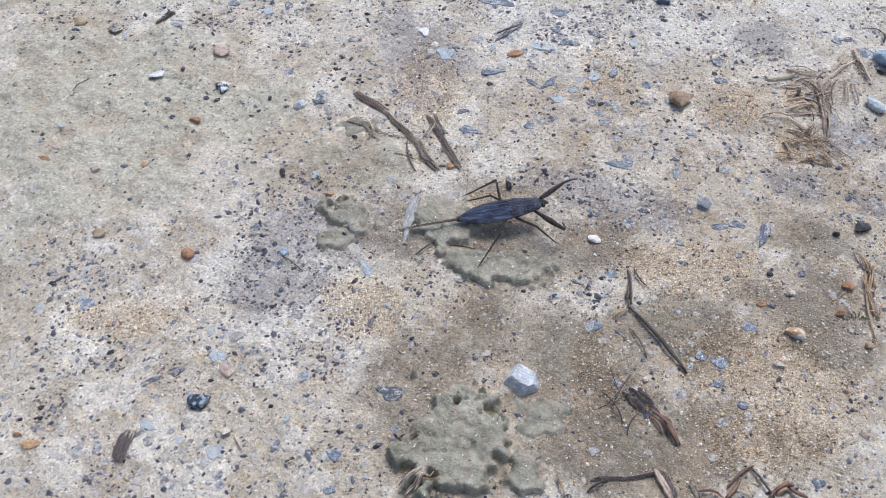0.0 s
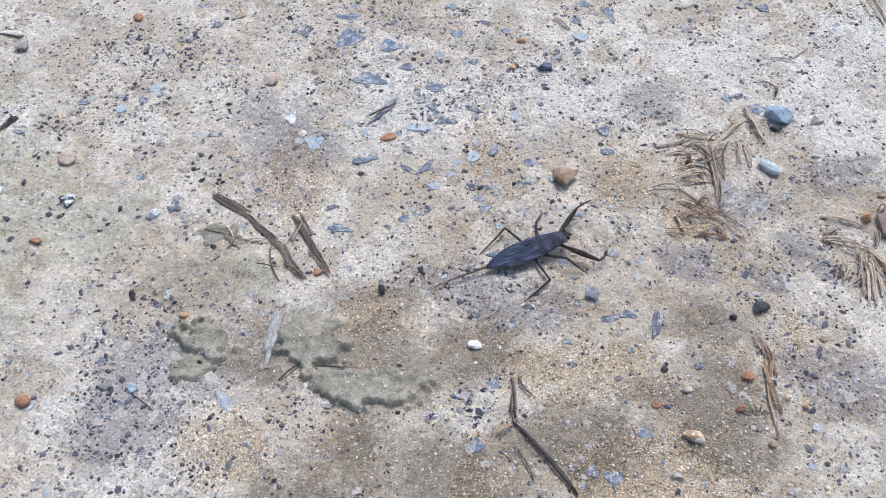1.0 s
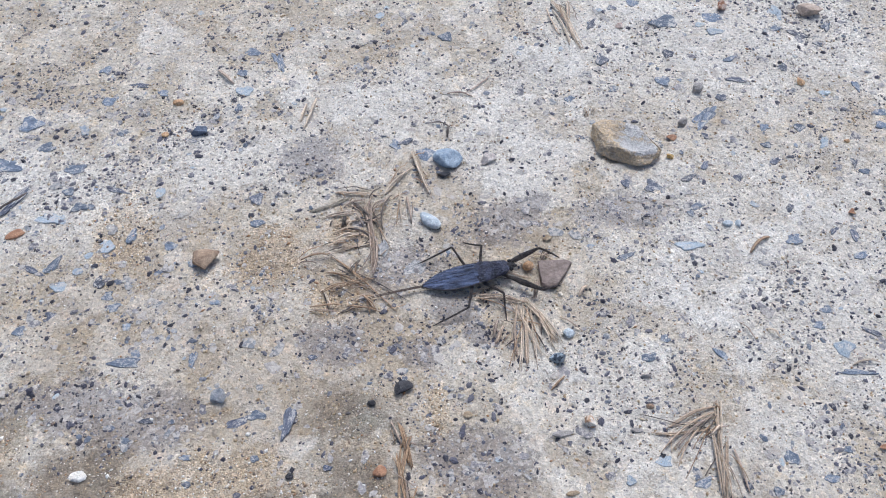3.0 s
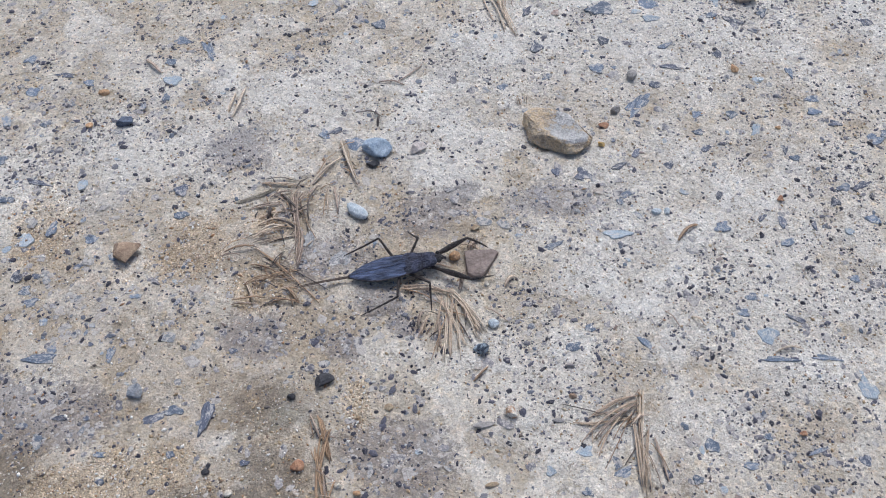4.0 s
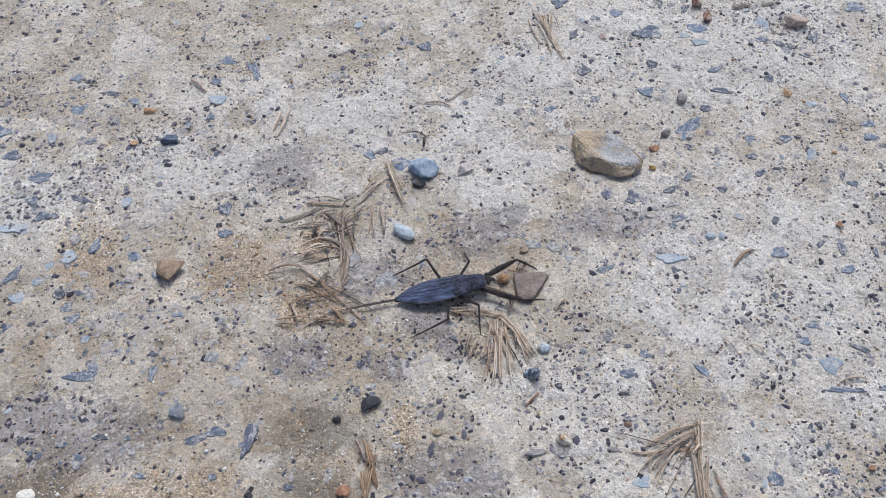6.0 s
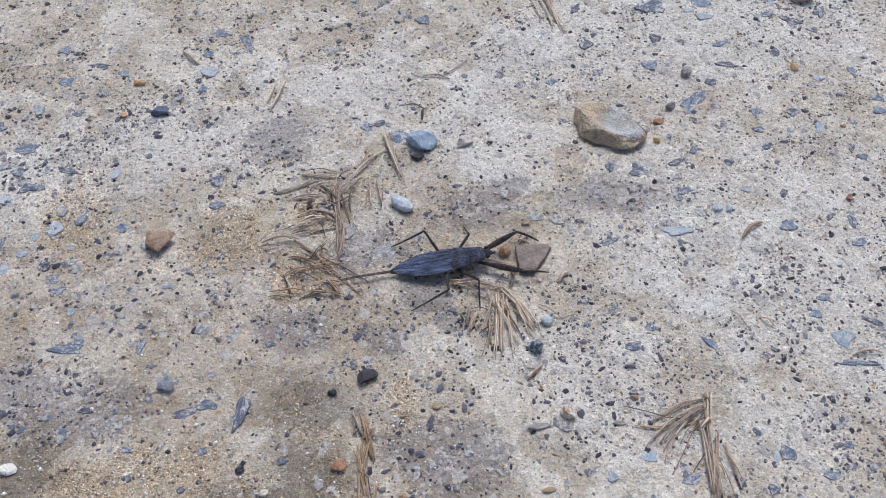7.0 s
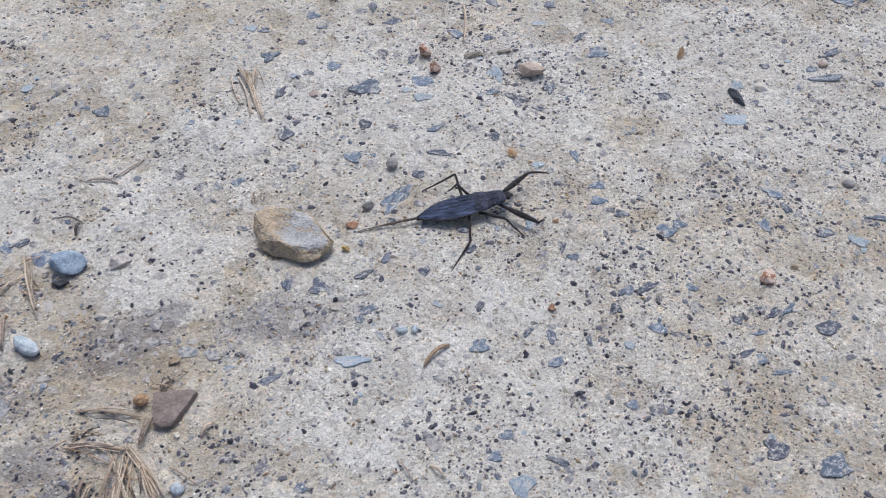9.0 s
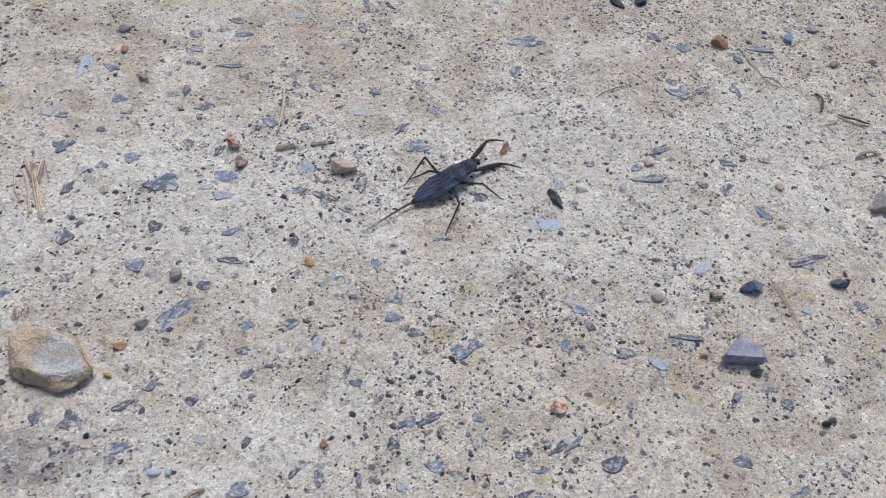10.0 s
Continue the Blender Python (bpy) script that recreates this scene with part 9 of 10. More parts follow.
    walk(mid_leg_r_tip, [(0.0, pose(0.0106, 0, 0, 1, 32, 3)), (0.1, pose(0.0106, 0, 0, -0, 62, -1)), (0.2, pose(0.0106, 0, 0, -40, 82, -46)), (0.3, pose(0.0106, 0, 0, -28, 60, -46)), (0.4, pose(0.0106, 0, 0, -41, 65, -61)), (0.5, pose(0.0106, 0, 0, -27, 56, -48)), (0.6, pose(0.0106, 0, 0, -37, 63, -58)), (0.7, pose(0.0106, 0, 0, -40, 71, -54)), (0.8, pose(0.0106, 0, 0, -27, 66, -41)), (0.9, pose(0.0106, 0, 0, -2, 37, -6)), (1.0, pose(0.0106, 0, 0, -2, 42, -4)), (1.1, pose(0.0106, 0, 0, -2, 34, -7)), (1.2, pose(0.0106, 0, 0, -11, 53, -22)), (1.3, pose(0.0106, 0, 0, -0, 6, -6)), (1.4, pose(0.0106, 0, 0, -5, 25, -24)), (1.5, pose(0.0106, 0, 0, -4, 18, -26)), (1.6, pose(0.0106, 0, 0, -2, 13, -19)), (1.7, pose(0.0106, 0, 0, -12, 30, -42)), (1.8, pose(0.0106, 0, 0, -5, 15, -41)), (1.9, pose(0.0106, 0, 0, -6, 21, -31)), (2.0, pose(0.0106, 0, 0, -7, 23, -34)), (2.1, pose(0.0106, 0, 0, -12, 34, -37)), (2.2, pose(0.0106, 0, 0, -11, 41, -29)), (2.3, pose(0.0106, 0, 0, -22, 45, -51)), (2.4, pose(0.0106, 0, 0, -21, 58, -38)), (2.5, pose(0.0106, 0, 0, -25, 64, -39)), (2.6, pose(0.0106, 0, 0, -30, 62, -48)), (2.7, pose(0.0106, 0, 0, -31, 56, -54)), (2.8, pose(0.0106, 0, 0, -28, 50, -56)), (2.9, pose(0.0106, 0, 0, -22, 42, -54)), (3.0, pose(0.0106, 0, 0, -16, 33, -50)), (3.2, pose(0.0106, 0, 0, -18, 36, -51)), (3.7, pose(0.0106, 0, 0, -23, 42, -55)), (4.3, pose(0.0106, 0, 0, -29, 49, -60)), (4.5, pose(0.0106, 0, 0, -31, 51, -61)), (5.0, pose(0.0106, 0, 0, -30, 50, -61)), (5.2, pose(0.0106, 0, 0, -30, 49, -60)), (5.8, pose(0.0106, 0, 0, -28, 48, -59)), (6.3, pose(0.0106, 0, 0, -27, 46, -58)), (6.5, pose(0.0106, 0, 0, -26, 46, -57)), (7.0, pose(0.0106, 0, 0, -20, 38, -55)), (7.1, pose(0.0106, 0, 0, -33, 46, -70)), (7.2, pose(0.0106, 0, 0, -46, 52, -81)), (7.3, pose(0.0106, 0, 0, -47, 43, -96)), (7.4, pose(0.0106, 0, 0, -66, 53, -104)), (7.5, pose(0.0106, 0, 0, -68, 53, -107)), (7.6, pose(0.0106, 0, 0, -65, 51, -107)), (7.7, pose(0.0106, 0, 0, -54, 47, -99)), (7.8, pose(0.0106, 0, 0, -23, 23, -89)), (7.9, pose(0.0106, 0, 0, -11, 20, -58)), (8.0, pose(0.0106, 0, 0, -3, 5, -52)), (8.1, pose(0.0106, 0, 0, -10, 14, -70)), (8.2, pose(0.0106, 0, 0, -19, 21, -86)), (8.3, pose(0.0106, 0, 0, -11, 14, -76)), (8.4, pose(0.0106, 0, 0, -26, 28, -86)), (8.5, pose(0.0106, 0, 0, -26, 30, -83)), (8.6, pose(0.0106, 0, 0, -31, 34, -85)), (8.7, pose(0.0106, 0, 0, -37, 37, -89)), (8.8, pose(0.0106, 0, 0, -23, 29, -76)), (8.9, pose(0.0106, 0, 0, -7, 28, -27)), (9.0, pose(0.0106, 0, 0, -4, 23, -19)), (9.1, pose(0.0106, 0, 0, -21, 47, -47)), (9.2, pose(0.0106, 0, 0, -46, 58, -75)), (9.3, pose(0.0106, 0, 0, -24, 37, -66)), (9.4, pose(0.0106, 0, 0, -28, 47, -58)), (9.5, pose(0.0106, 0, 0, -13, 36, -38)), (9.6, pose(0.0106, 0, 0, -25, 47, -54)), (9.7, pose(0.0106, 0, 0, -20, 52, -41)), (9.8, pose(0.0106, 0, 0, -24, 48, -51)), (9.9, pose(0.0106, 0, 0, -5, 35, -17)), (10.0, pose(0.0106, 0, 0, -5, 37, -15))])
    walk(hind_leg_l, [(0.0, pose(0.0005, 0.0034, 0.0032, 0, -22, 93)), (0.1, pose(0.0005, 0.0034, 0.0032, 0, -20, 107)), (0.2, pose(0.0005, 0.0034, 0.0032, 0, -12, 134)), (0.3, pose(0.0005, 0.0034, 0.0032, 0, -20, 104)), (0.4, pose(0.0005, 0.0034, 0.0032, 0, -7, 147)), (0.5, pose(0.0005, 0.0034, 0.0032, 0, 1, 161)), (0.6, pose(0.0005, 0.0034, 0.0032, 0, -11, 134)), (0.7, pose(0.0005, 0.0034, 0.0032, 0, 1, 157)), (0.8, pose(0.0005, 0.0034, 0.0032, 0, -8, 126)), (0.9, pose(0.0005, 0.0034, 0.0032, 0, -11, 111)), (1.0, pose(0.0005, 0.0034, 0.0032, 0, -10, 116)), (1.1, pose(0.0005, 0.0034, 0.0032, 0, -13, 114)), (1.2, pose(0.0005, 0.0034, 0.0032, 0, -13, 125)), (1.3, pose(0.0005, 0.0034, 0.0032, 0, -23, 83)), (1.4, pose(0.0005, 0.0034, 0.0032, 0, -23, 106)), (1.5, pose(0.0005, 0.0034, 0.0032, 0, -27, 102)), (1.6, pose(0.0005, 0.0034, 0.0032, 0, -28, 96)), (1.7, pose(0.0005, 0.0034, 0.0032, 0, -17, 131)), (1.8, pose(0.0005, 0.0034, 0.0032, 0, -23, 116)), (1.9, pose(0.0005, 0.0034, 0.0032, 0, -23, 115)), (2.0, pose(0.0005, 0.0034, 0.0032, 0, -16, 132)), (2.1, pose(0.0005, 0.0034, 0.0032, 0, -15, 145)), (2.2, pose(0.0005, 0.0034, 0.0032, 0, -2, 163)), (2.3, pose(0.0005, 0.0034, 0.0032, 0, -34, 151)), (2.4, pose(0.0005, 0.0034, 0.0032, 0, -5, 169)), (2.5, pose(0.0005, 0.0034, 0.0032, 0, -25, 174)), (2.6, pose(0.0005, 0.0034, 0.0032, 0, -9, 167)), (2.7, pose(0.0005, 0.0034, 0.0032, 0, -15, 158)), (2.8, pose(0.0005, 0.0034, 0.0032, 0, -19, 144)), (2.9, pose(0.0005, 0.0034, 0.0032, 0, -18, 128)), (3.0, pose(0.0005, 0.0034, 0.0032, 0, -16, 114)), (3.2, pose(0.0005, 0.0034, 0.0032, 0, -17, 115)), (3.7, pose(0.0005, 0.0034, 0.0032, 0, -19, 118)), (4.3, pose(0.0005, 0.0034, 0.0032, 0, -22, 121)), (4.5, pose(0.0005, 0.0034, 0.0032, 0, -23, 122)), (5.0, pose(0.0005, 0.0034, 0.0032, 0, -25, 122)), (5.2, pose(0.0005, 0.0034, 0.0032, 0, -26, 122)), (5.8, pose(0.0005, 0.0034, 0.0032, 0, -29, 121)), (6.3, pose(0.0005, 0.0034, 0.0032, 0, -31, 121)), (6.5, pose(0.0005, 0.0034, 0.0032, 0, -31, 122)), (7.0, pose(0.0005, 0.0034, 0.0032, 0, -35, 125)), (7.1, pose(0.0005, 0.0034, 0.0032, 0, -33, 128)), (7.2, pose(0.0005, 0.0034, 0.0032, 0, -17, 144)), (7.3, pose(0.0005, 0.0034, 0.0032, 0, -31, 131)), (7.4, pose(0.0005, 0.0034, 0.0032, 0, -31, 128)), (7.5, pose(0.0005, 0.0034, 0.0032, 0, -19, 140)), (7.6, pose(0.0005, 0.0034, 0.0032, 0, -33, 118)), (7.7, pose(0.0005, 0.0034, 0.0032, 0, -23, 131)), (7.8, pose(0.0005, 0.0034, 0.0032, 0, -39, 96)), (7.9, pose(0.0005, 0.0034, 0.0032, 0, -38, 74)), (8.0, pose(0.0005, 0.0034, 0.0032, 0, -38, 72)), (8.1, pose(0.0005, 0.0034, 0.0032, 0, -35, 92)), (8.2, pose(0.0005, 0.0034, 0.0032, 0, -26, 124)), (8.3, pose(0.0005, 0.0034, 0.0032, 0, -28, 96)), (8.4, pose(0.0005, 0.0034, 0.0032, 0, -10, 142)), (8.5, pose(0.0005, 0.0034, 0.0032, 0, 5, 159)), (8.6, pose(0.0005, 0.0034, 0.0032, 0, -11, 128)), (8.7, pose(0.0005, 0.0034, 0.0032, 0, -4, 148)), (8.8, pose(0.0005, 0.0034, 0.0032, 0, -20, 113)), (8.9, pose(0.0005, 0.0034, 0.0032, 0, -25, 94)), (9.0, pose(0.0005, 0.0034, 0.0032, 0, -26, 94)), (9.1, pose(0.0005, 0.0034, 0.0032, 0, -23, 107)), (9.2, pose(0.0005, 0.0034, 0.0032, 0, -13, 134)), (9.3, pose(0.0005, 0.0034, 0.0032, 0, -21, 104)), (9.4, pose(0.0005, 0.0034, 0.0032, 0, -7, 144)), (9.5, pose(0.0005, 0.0034, 0.0032, 0, 0, 156)), (9.6, pose(0.0005, 0.0034, 0.0032, 0, -11, 128)), (9.7, pose(0.0005, 0.0034, 0.0032, 0, -4, 148)), (9.8, pose(0.0005, 0.0034, 0.0032, 0, -16, 114)), (9.9, pose(0.0005, 0.0034, 0.0032, 0, -20, 94)), (10.0, pose(0.0005, 0.0034, 0.0032, 0, -20, 94))])
    walk(hind_leg_l_tip, [(0.0, pose(0.0124, 0, 0, 30, 25, 101)), (0.1, pose(0.0124, 0, 0, 27, 28, 86)), (0.2, pose(0.0124, 0, 0, 12, 27, 46)), (0.3, pose(0.0124, 0, 0, 20, 20, 89)), (0.4, pose(0.0124, 0, 0, 5, 23, 25)), (0.5, pose(0.0124, 0, 0, 0, 9, 3)), (0.6, pose(0.0124, 0, 0, 13, 26, 52)), (0.7, pose(0.0124, 0, 0, 1, 8, 15)), (0.8, pose(0.0124, 0, 0, 9, 13, 68)), (0.9, pose(0.0124, 0, 0, 20, 18, 94)), (1.0, pose(0.0124, 0, 0, 18, 18, 89)), (1.1, pose(0.0124, 0, 0, 21, 20, 91)), (1.2, pose(0.0124, 0, 0, 19, 24, 76)), (1.3, pose(0.0124, 0, 0, 17, 9, 123)), (1.4, pose(0.0124, 0, 0, 32, 25, 105)), (1.5, pose(0.0124, 0, 0, 36, 25, 111)), (1.6, pose(0.0124, 0, 0, 36, 24, 115)), (1.7, pose(0.0124, 0, 0, 21, 33, 64)), (1.8, pose(0.0124, 0, 0, 23, 26, 83)), (1.9, pose(0.0124, 0, 0, 30, 32, 87)), (2.0, pose(0.0124, 0, 0, 18, 33, 56)), (2.1, pose(0.0124, 0, 0, 11, 34, 36)), (2.2, pose(0.0124, 0, 0, 1, 13, 6)), (2.3, pose(0.0124, 0, 0, 24, 57, 42)), (2.4, pose(0.0124, 0, 0, 0, 18, 1)), (2.5, pose(0.0124, 0, 0, -3, 46, -6)), (2.6, pose(0.0124, 0, 0, 1, 24, 3)), (2.7, pose(0.0124, 0, 0, 6, 36, 18)), (2.8, pose(0.0124, 0, 0, 16, 40, 42)), (2.9, pose(0.0124, 0, 0, 22, 34, 64)), (3.0, pose(0.0124, 0, 0, 22, 27, 78)), (3.2, pose(0.0124, 0, 0, 23, 28, 78)), (3.7, pose(0.0124, 0, 0, 25, 31, 76)), (4.3, pose(0.0124, 0, 0, 27, 36, 74)), (4.5, pose(0.0124, 0, 0, 28, 37, 73)), (5.0, pose(0.0124, 0, 0, 31, 40, 75)), (5.2, pose(0.0124, 0, 0, 33, 41, 76)), (5.8, pose(0.0124, 0, 0, 37, 45, 78)), (6.3, pose(0.0124, 0, 0, 40, 47, 80)), (6.5, pose(0.0124, 0, 0, 41, 48, 80)), (7.0, pose(0.0124, 0, 0, 47, 55, 80)), (7.1, pose(0.0124, 0, 0, 40, 56, 69)), (7.2, pose(0.0124, 0, 0, 8, 39, 21)), (7.3, pose(0.0124, 0, 0, 24, 51, 49)), (7.4, pose(0.0124, 0, 0, 33, 58, 56)), (7.5, pose(0.0124, 0, 0, 8, 44, 20)), (7.6, pose(0.0124, 0, 0, 43, 55, 75)), (7.7, pose(0.0124, 0, 0, 19, 48, 41)), (7.8, pose(0.0124, 0, 0, 42, 37, 98)), (7.9, pose(0.0124, 0, 0, 49, 30, 119)), (8.0, pose(0.0124, 0, 0, 48, 29, 120)), (8.1, pose(0.0124, 0, 0, 46, 35, 108)), (8.2, pose(0.0124, 0, 0, 30, 44, 67)), (8.3, pose(0.0124, 0, 0, 28, 23, 100)), (8.4, pose(0.0124, 0, 0, 9, 28, 34)), (8.5, pose(0.0124, 0, 0, 0, 1, 7)), (8.6, pose(0.0124, 0, 0, 14, 25, 57)), (8.7, pose(0.0124, 0, 0, 3, 16, 20)), (8.8, pose(0.0124, 0, 0, 20, 26, 75)), (8.9, pose(0.0124, 0, 0, 34, 29, 99)), (9.0, pose(0.0124, 0, 0, 35, 31, 97)), (9.1, pose(0.0124, 0, 0, 30, 33, 84)), (9.2, pose(0.0124, 0, 0, 13, 30, 45)), (9.3, pose(0.0124, 0, 0, 21, 20, 91)), (9.4, pose(0.0124, 0, 0, 7, 22, 34)), (9.5, pose(0.0124, 0, 0, 1, 9, 17)), (9.6, pose(0.0124, 0, 0, 16, 24, 65)), (9.7, pose(0.0124, 0, 0, 5, 17, 30)), (9.8, pose(0.0124, 0, 0, 16, 18, 84)), (9.9, pose(0.0124, 0, 0, 29, 21, 109)), (10.0, pose(0.0124, 0, 0, 29, 21, 109))])
    walk(hind_leg_r, [(0.0, pose(0.0005, -0.0034, 0.0032, 0, -16, -118)), (0.1, pose(0.0005, -0.0034, 0.0032, 0, -24, -104)), (0.2, pose(0.0005, -0.0034, 0.0032, -0, -29, -77)), (0.3, pose(0.0005, -0.0034, 0.0032, 0, -23, -105)), (0.4, pose(0.0005, -0.0034, 0.0032, -0, -28, -71)), (0.5, pose(0.0005, -0.0034, 0.0032, -0, -28, -65)), (0.6, pose(0.0005, -0.0034, 0.0032, -0, -22, -79)), (0.7, pose(0.0005, -0.0034, 0.0032, -0, -18, -51)), (0.8, pose(0.0005, -0.0034, 0.0032, -0, -11, -75)), (0.9, pose(0.0005, -0.0034, 0.0032, -0, -4, -89)), (1.0, pose(0.0005, -0.0034, 0.0032, -0, 2, -83)), (1.1, pose(0.0005, -0.0034, 0.0032, -0, -2, -87)), (1.2, pose(0.0005, -0.0034, 0.0032, -0, -7, -79)), (1.3, pose(0.0005, -0.0034, 0.0032, 0, -3, -127)), (1.4, pose(0.0005, -0.0034, 0.0032, 0, -15, -113)), (1.5, pose(0.0005, -0.0034, 0.0032, 0, -14, -126)), (1.6, pose(0.0005, -0.0034, 0.0032, 0, -14, -123)), (1.7, pose(0.0005, -0.0034, 0.0032, -0, -23, -78)), (1.8, pose(0.0005, -0.0034, 0.0032, -0, -20, -86)), (1.9, pose(0.0005, -0.0034, 0.0032, -0, -18, -85)), (2.0, pose(0.0005, -0.0034, 0.0032, -0, -18, -64)), (2.1, pose(0.0005, -0.0034, 0.0032, -0, -19, -61)), (2.2, pose(0.0005, -0.0034, 0.0032, -0, -20, -46)), (2.3, pose(0.0005, -0.0034, 0.0032, -0, -17, -90)), (2.4, pose(0.0005, -0.0034, 0.0032, -0, -19, -67)), (2.5, pose(0.0005, -0.0034, 0.0032, -0, -19, -73)), (2.6, pose(0.0005, -0.0034, 0.0032, -0, -17, -80)), (2.7, pose(0.0005, -0.0034, 0.0032, -0, -16, -88)), (2.8, pose(0.0005, -0.0034, 0.0032, 0, -14, -95)), (2.9, pose(0.0005, -0.0034, 0.0032, 0, -12, -102)), (3.0, pose(0.0005, -0.0034, 0.0032, 0, -9, -110)), (3.2, pose(0.0005, -0.0034, 0.0032, 0, -11, -108)), (3.7, pose(0.0005, -0.0034, 0.0032, 0, -14, -105)), (4.3, pose(0.0005, -0.0034, 0.0032, 0, -17, -101)), (4.5, pose(0.0005, -0.0034, 0.0032, 0, -18, -100)), (5.0, pose(0.0005, -0.0034, 0.0032, 0, -18, -100)), (5.2, pose(0.0005, -0.0034, 0.0032, 0, -18, -100)), (5.8, pose(0.0005, -0.0034, 0.0032, 0, -17, -100)), (6.3, pose(0.0005, -0.0034, 0.0032, 0, -17, -101)), (6.5, pose(0.0005, -0.0034, 0.0032, 0, -17, -101)), (7.0, pose(0.0005, -0.0034, 0.0032, 0, -21, -94)), (7.1, pose(0.0005, -0.0034, 0.0032, 0, -25, -92)), (7.2, pose(0.0005, -0.0034, 0.0032, -0, -31, -68)), (7.3, pose(0.0005, -0.0034, 0.0032, -0, -30, -88)), (7.4, pose(0.0005, -0.0034, 0.0032, 0, -31, -97)), (7.5, pose(0.0005, -0.0034, 0.0032, -0, -35, -86)), (7.6, pose(0.0005, -0.0034, 0.0032, 0, -29, -103)), (7.7, pose(0.0005, -0.0034, 0.0032, -0, -31, -80)), (7.8, pose(0.0005, -0.0034, 0.0032, 0, -20, -108)), (7.9, pose(0.0005, -0.0034, 0.0032, 0, -7, -127)), (8.0, pose(0.0005, -0.0034, 0.0032, 0, -4, -126)), (8.1, pose(0.0005, -0.0034, 0.0032, 0, -7, -104)), (8.2, pose(0.0005, -0.0034, 0.0032, -0, -8, -74)), (8.3, pose(0.0005, -0.0034, 0.0032, 0, -5, -100)), (8.4, pose(0.0005, -0.0034, 0.0032, -0, -5, -64)), (8.5, pose(0.0005, -0.0034, 0.0032, -0, -5, -54)), (8.6, pose(0.0005, -0.0034, 0.0032, -0, -3, -72)), (8.7, pose(0.0005, -0.0034, 0.0032, -0, -2, -49)), (8.8, pose(0.0005, -0.0034, 0.0032, -0, 1, -76)), (8.9, pose(0.0005, -0.0034, 0.0032, 0, 4, -99)), (9.0, pose(0.0005, -0.0034, 0.0032, 0, 6, -104)), (9.1, pose(0.0005, -0.0034, 0.0032, -0, -1, -88)), (9.2, pose(0.0005, -0.0034, 0.0032, -0, -8, -66)), (9.3, pose(0.0005, -0.0034, 0.0032, 0, -11, -95)), (9.4, pose(0.0005, -0.0034, 0.0032, -0, -18, -67)), (9.5, pose(0.0005, -0.0034, 0.0032, -0, -22, -64)), (9.6, pose(0.0005, -0.0034, 0.0032, -0, -21, -85)), (9.7, pose(0.0005, -0.0034, 0.0032, -0, -22, -64)), (9.8, pose(0.0005, -0.0034, 0.0032, 0, -18, -95)), (9.9, pose(0.0005, -0.0034, 0.0032, 0, -12, -117)), (10.0, pose(0.0005, -0.0034, 0.0032, 0, -11, -118))])
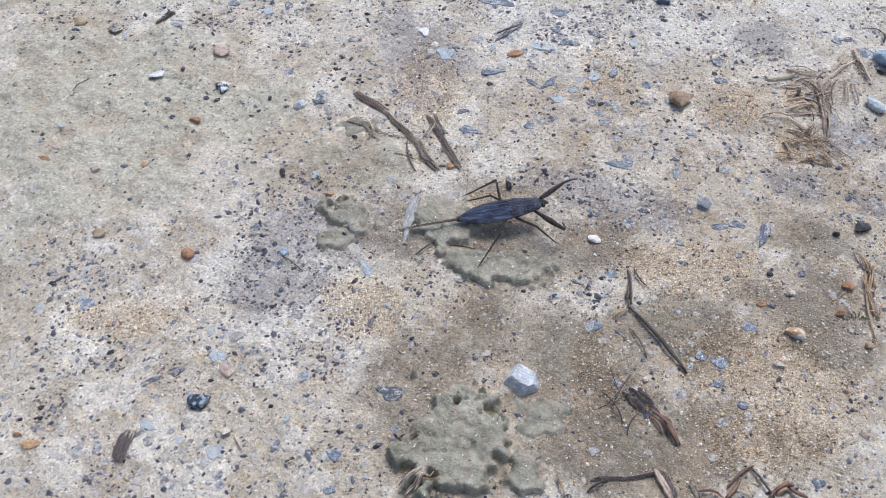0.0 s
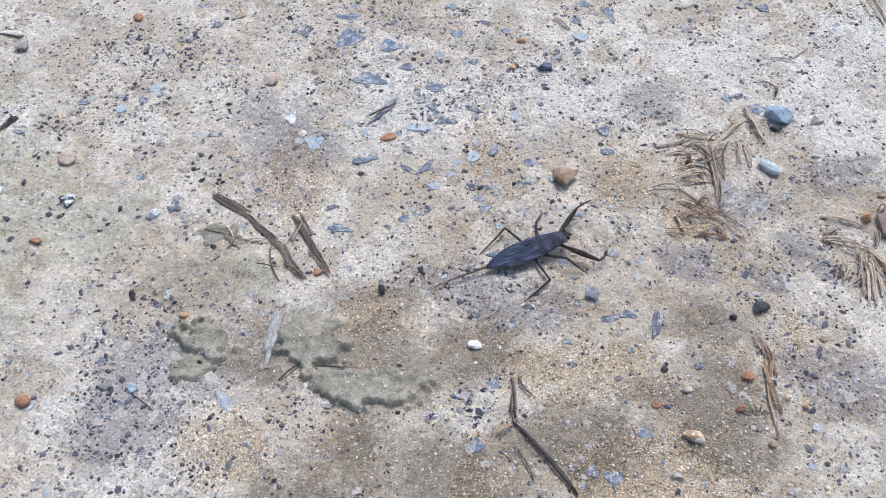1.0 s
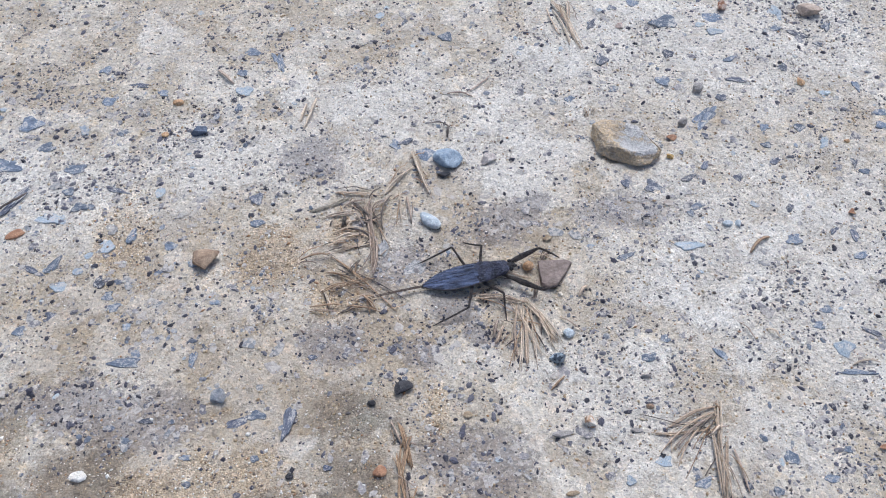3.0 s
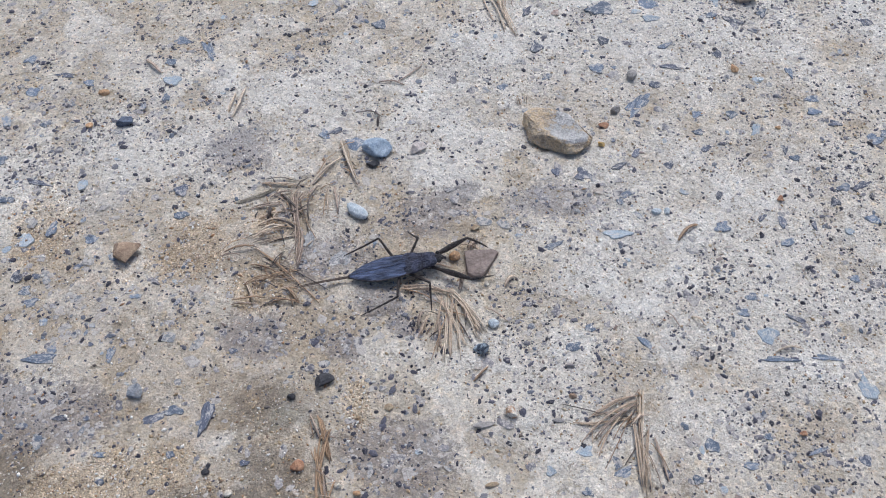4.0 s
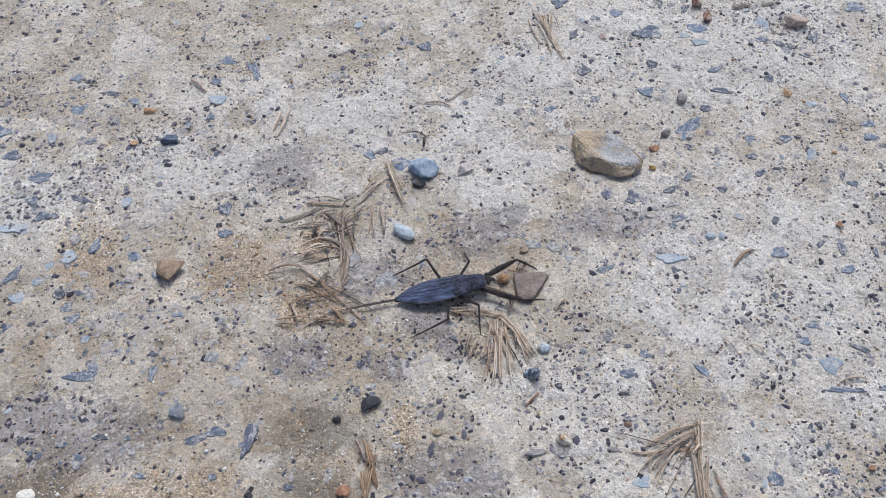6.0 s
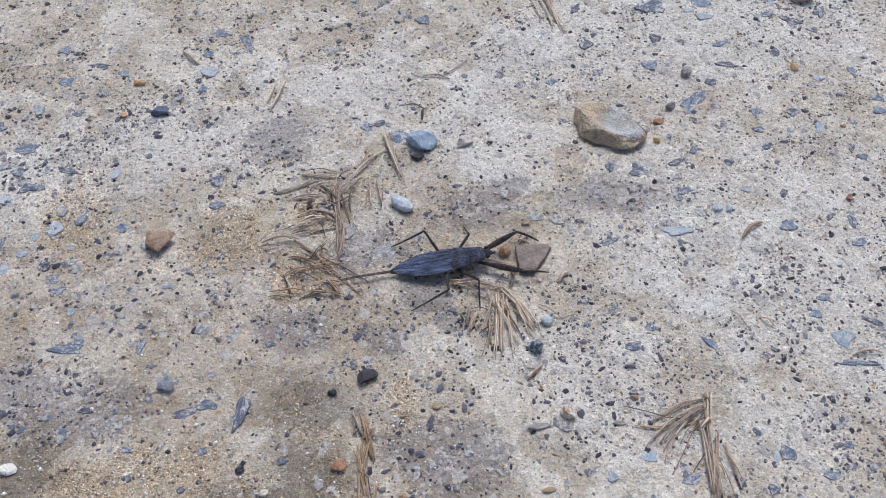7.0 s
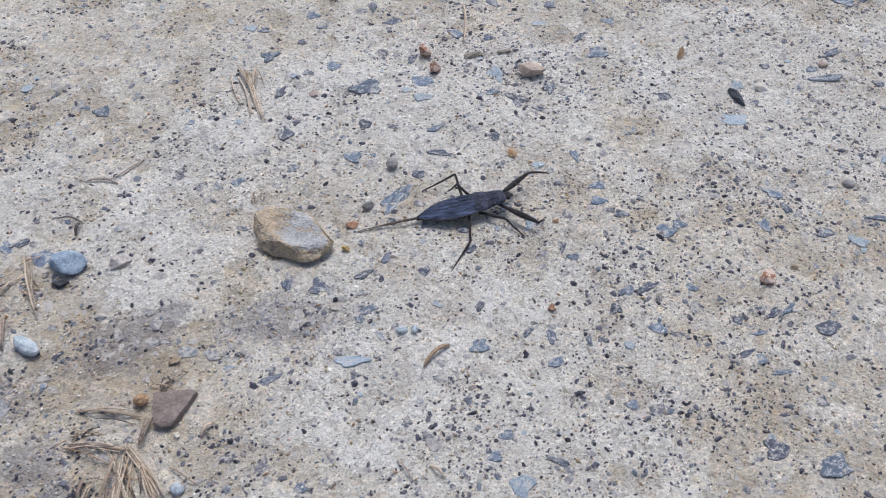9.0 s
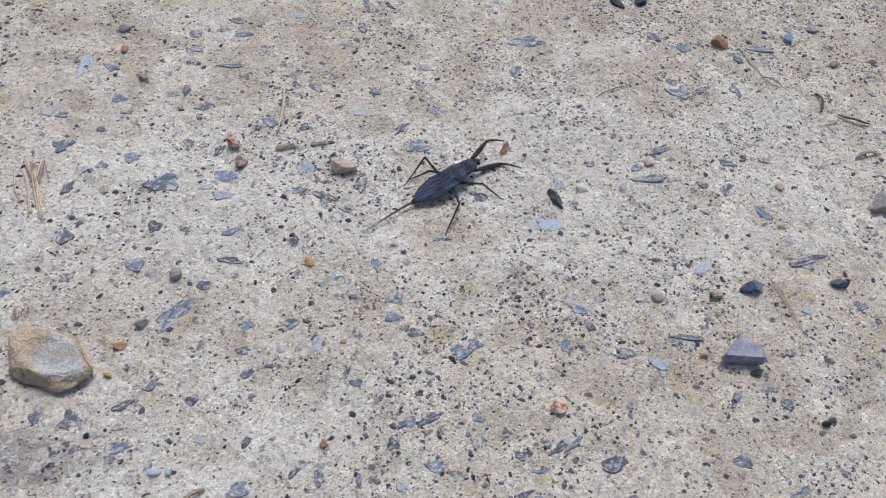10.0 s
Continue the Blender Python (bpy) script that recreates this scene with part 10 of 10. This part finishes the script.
    walk(hind_leg_r_tip, [(0.0, pose(0.0124, 0, 0, -8, 38, -22)), (0.1, pose(0.0124, 0, 0, -23, 44, -54)), (0.2, pose(0.0124, 0, 0, -34, 34, -90)), (0.3, pose(0.0124, 0, 0, -27, 40, -67)), (0.4, pose(0.0124, 0, 0, -34, 26, -105)), (0.5, pose(0.0124, 0, 0, -36, 24, -114)), (0.6, pose(0.0124, 0, 0, -28, 23, -100)), (0.7, pose(0.0124, 0, 0, -22, 15, -112)), (0.8, pose(0.0124, 0, 0, -19, 18, -94)), (0.9, pose(0.0124, 0, 0, -9, 11, -76)), (1.0, pose(0.0124, 0, 0, -6, 8, -78)), (1.1, pose(0.0124, 0, 0, -8, 10, -75)), (1.2, pose(0.0124, 0, 0, -12, 13, -83)), (1.3, pose(0.0124, 0, 0, -4, 15, -26)), (1.4, pose(0.0124, 0, 0, -13, 30, -47)), (1.5, pose(0.0124, 0, 0, -8, 34, -27)), (1.6, pose(0.0124, 0, 0, -10, 31, -37)), (1.7, pose(0.0124, 0, 0, -27, 25, -96)), (1.8, pose(0.0124, 0, 0, -28, 27, -93)), (1.9, pose(0.0124, 0, 0, -24, 22, -96)), (2.0, pose(0.0124, 0, 0, -28, 18, -116)), (2.1, pose(0.0124, 0, 0, -25, 15, -118)), (2.2, pose(0.0124, 0, 0, -23, 12, -125)), (2.3, pose(0.0124, 0, 0, -25, 22, -98)), (2.4, pose(0.0124, 0, 0, -24, 16, -116)), (2.5, pose(0.0124, 0, 0, -27, 18, -113)), (2.6, pose(0.0124, 0, 0, -26, 20, -105)), (2.7, pose(0.0124, 0, 0, -24, 22, -96)), (2.8, pose(0.0124, 0, 0, -21, 23, -86)), (2.9, pose(0.0124, 0, 0, -18, 23, -75)), (3.0, pose(0.0124, 0, 0, -14, 22, -63)), (3.2, pose(0.0124, 0, 0, -15, 23, -66)), (3.7, pose(0.0124, 0, 0, -19, 26, -72)), (4.3, pose(0.0124, 0, 0, -23, 28, -80)), (4.5, pose(0.0124, 0, 0, -25, 28, -82)), (5.0, pose(0.0124, 0, 0, -24, 28, -82)), (5.2, pose(0.0124, 0, 0, -24, 28, -82)), (5.8, pose(0.0124, 0, 0, -24, 27, -81)), (6.3, pose(0.0124, 0, 0, -23, 27, -81)), (6.5, pose(0.0124, 0, 0, -23, 27, -81)), (7.0, pose(0.0124, 0, 0, -29, 30, -89)), (7.1, pose(0.0124, 0, 0, -33, 32, -91)), (7.2, pose(0.0124, 0, 0, -35, 26, -107)), (7.3, pose(0.0124, 0, 0, -40, 38, -94)), (7.4, pose(0.0124, 0, 0, -38, 43, -83)), (7.5, pose(0.0124, 0, 0, -48, 44, -95)), (7.6, pose(0.0124, 0, 0, -32, 45, -70)), (7.7, pose(0.0124, 0, 0, -36, 35, -91)), (7.8, pose(0.0124, 0, 0, -21, 39, -55)), (7.9, pose(0.0124, 0, 0, -4, 20, -23)), (8.0, pose(0.0124, 0, 0, -4, 17, -24)), (8.1, pose(0.0124, 0, 0, -10, 18, -61)), (8.2, pose(0.0124, 0, 0, -13, 12, -96)), (8.3, pose(0.0124, 0, 0, -12, 15, -77)), (8.4, pose(0.0124, 0, 0, -15, 10, -115)), (8.5, pose(0.0124, 0, 0, -22, 11, -127)), (8.6, pose(0.0124, 0, 0, -12, 9, -105)), (8.7, pose(0.0124, 0, 0, -11, 8, -109)), (8.8, pose(0.0124, 0, 0, -8, 10, -81)), (8.9, pose(0.0124, 0, 0, -1, 3, -48)), (9.0, pose(0.0124, 0, 0, -0, 0, -30)), (9.1, pose(0.0124, 0, 0, -5, 9, -56)), (9.2, pose(0.0124, 0, 0, -13, 14, -83)), (9.3, pose(0.0124, 0, 0, -15, 23, -66)), (9.4, pose(0.0124, 0, 0, -24, 20, -100)), (9.5, pose(0.0124, 0, 0, -30, 21, -110)), (9.6, pose(0.0124, 0, 0, -26, 25, -91)), (9.7, pose(0.0124, 0, 0, -26, 20, -103)), (9.8, pose(0.0124, 0, 0, -24, 31, -75)), (9.9, pose(0.0124, 0, 0, -10, 27, -42)), (10.0, pose(0.0124, 0, 0, -10, 28, -38))])


motions()
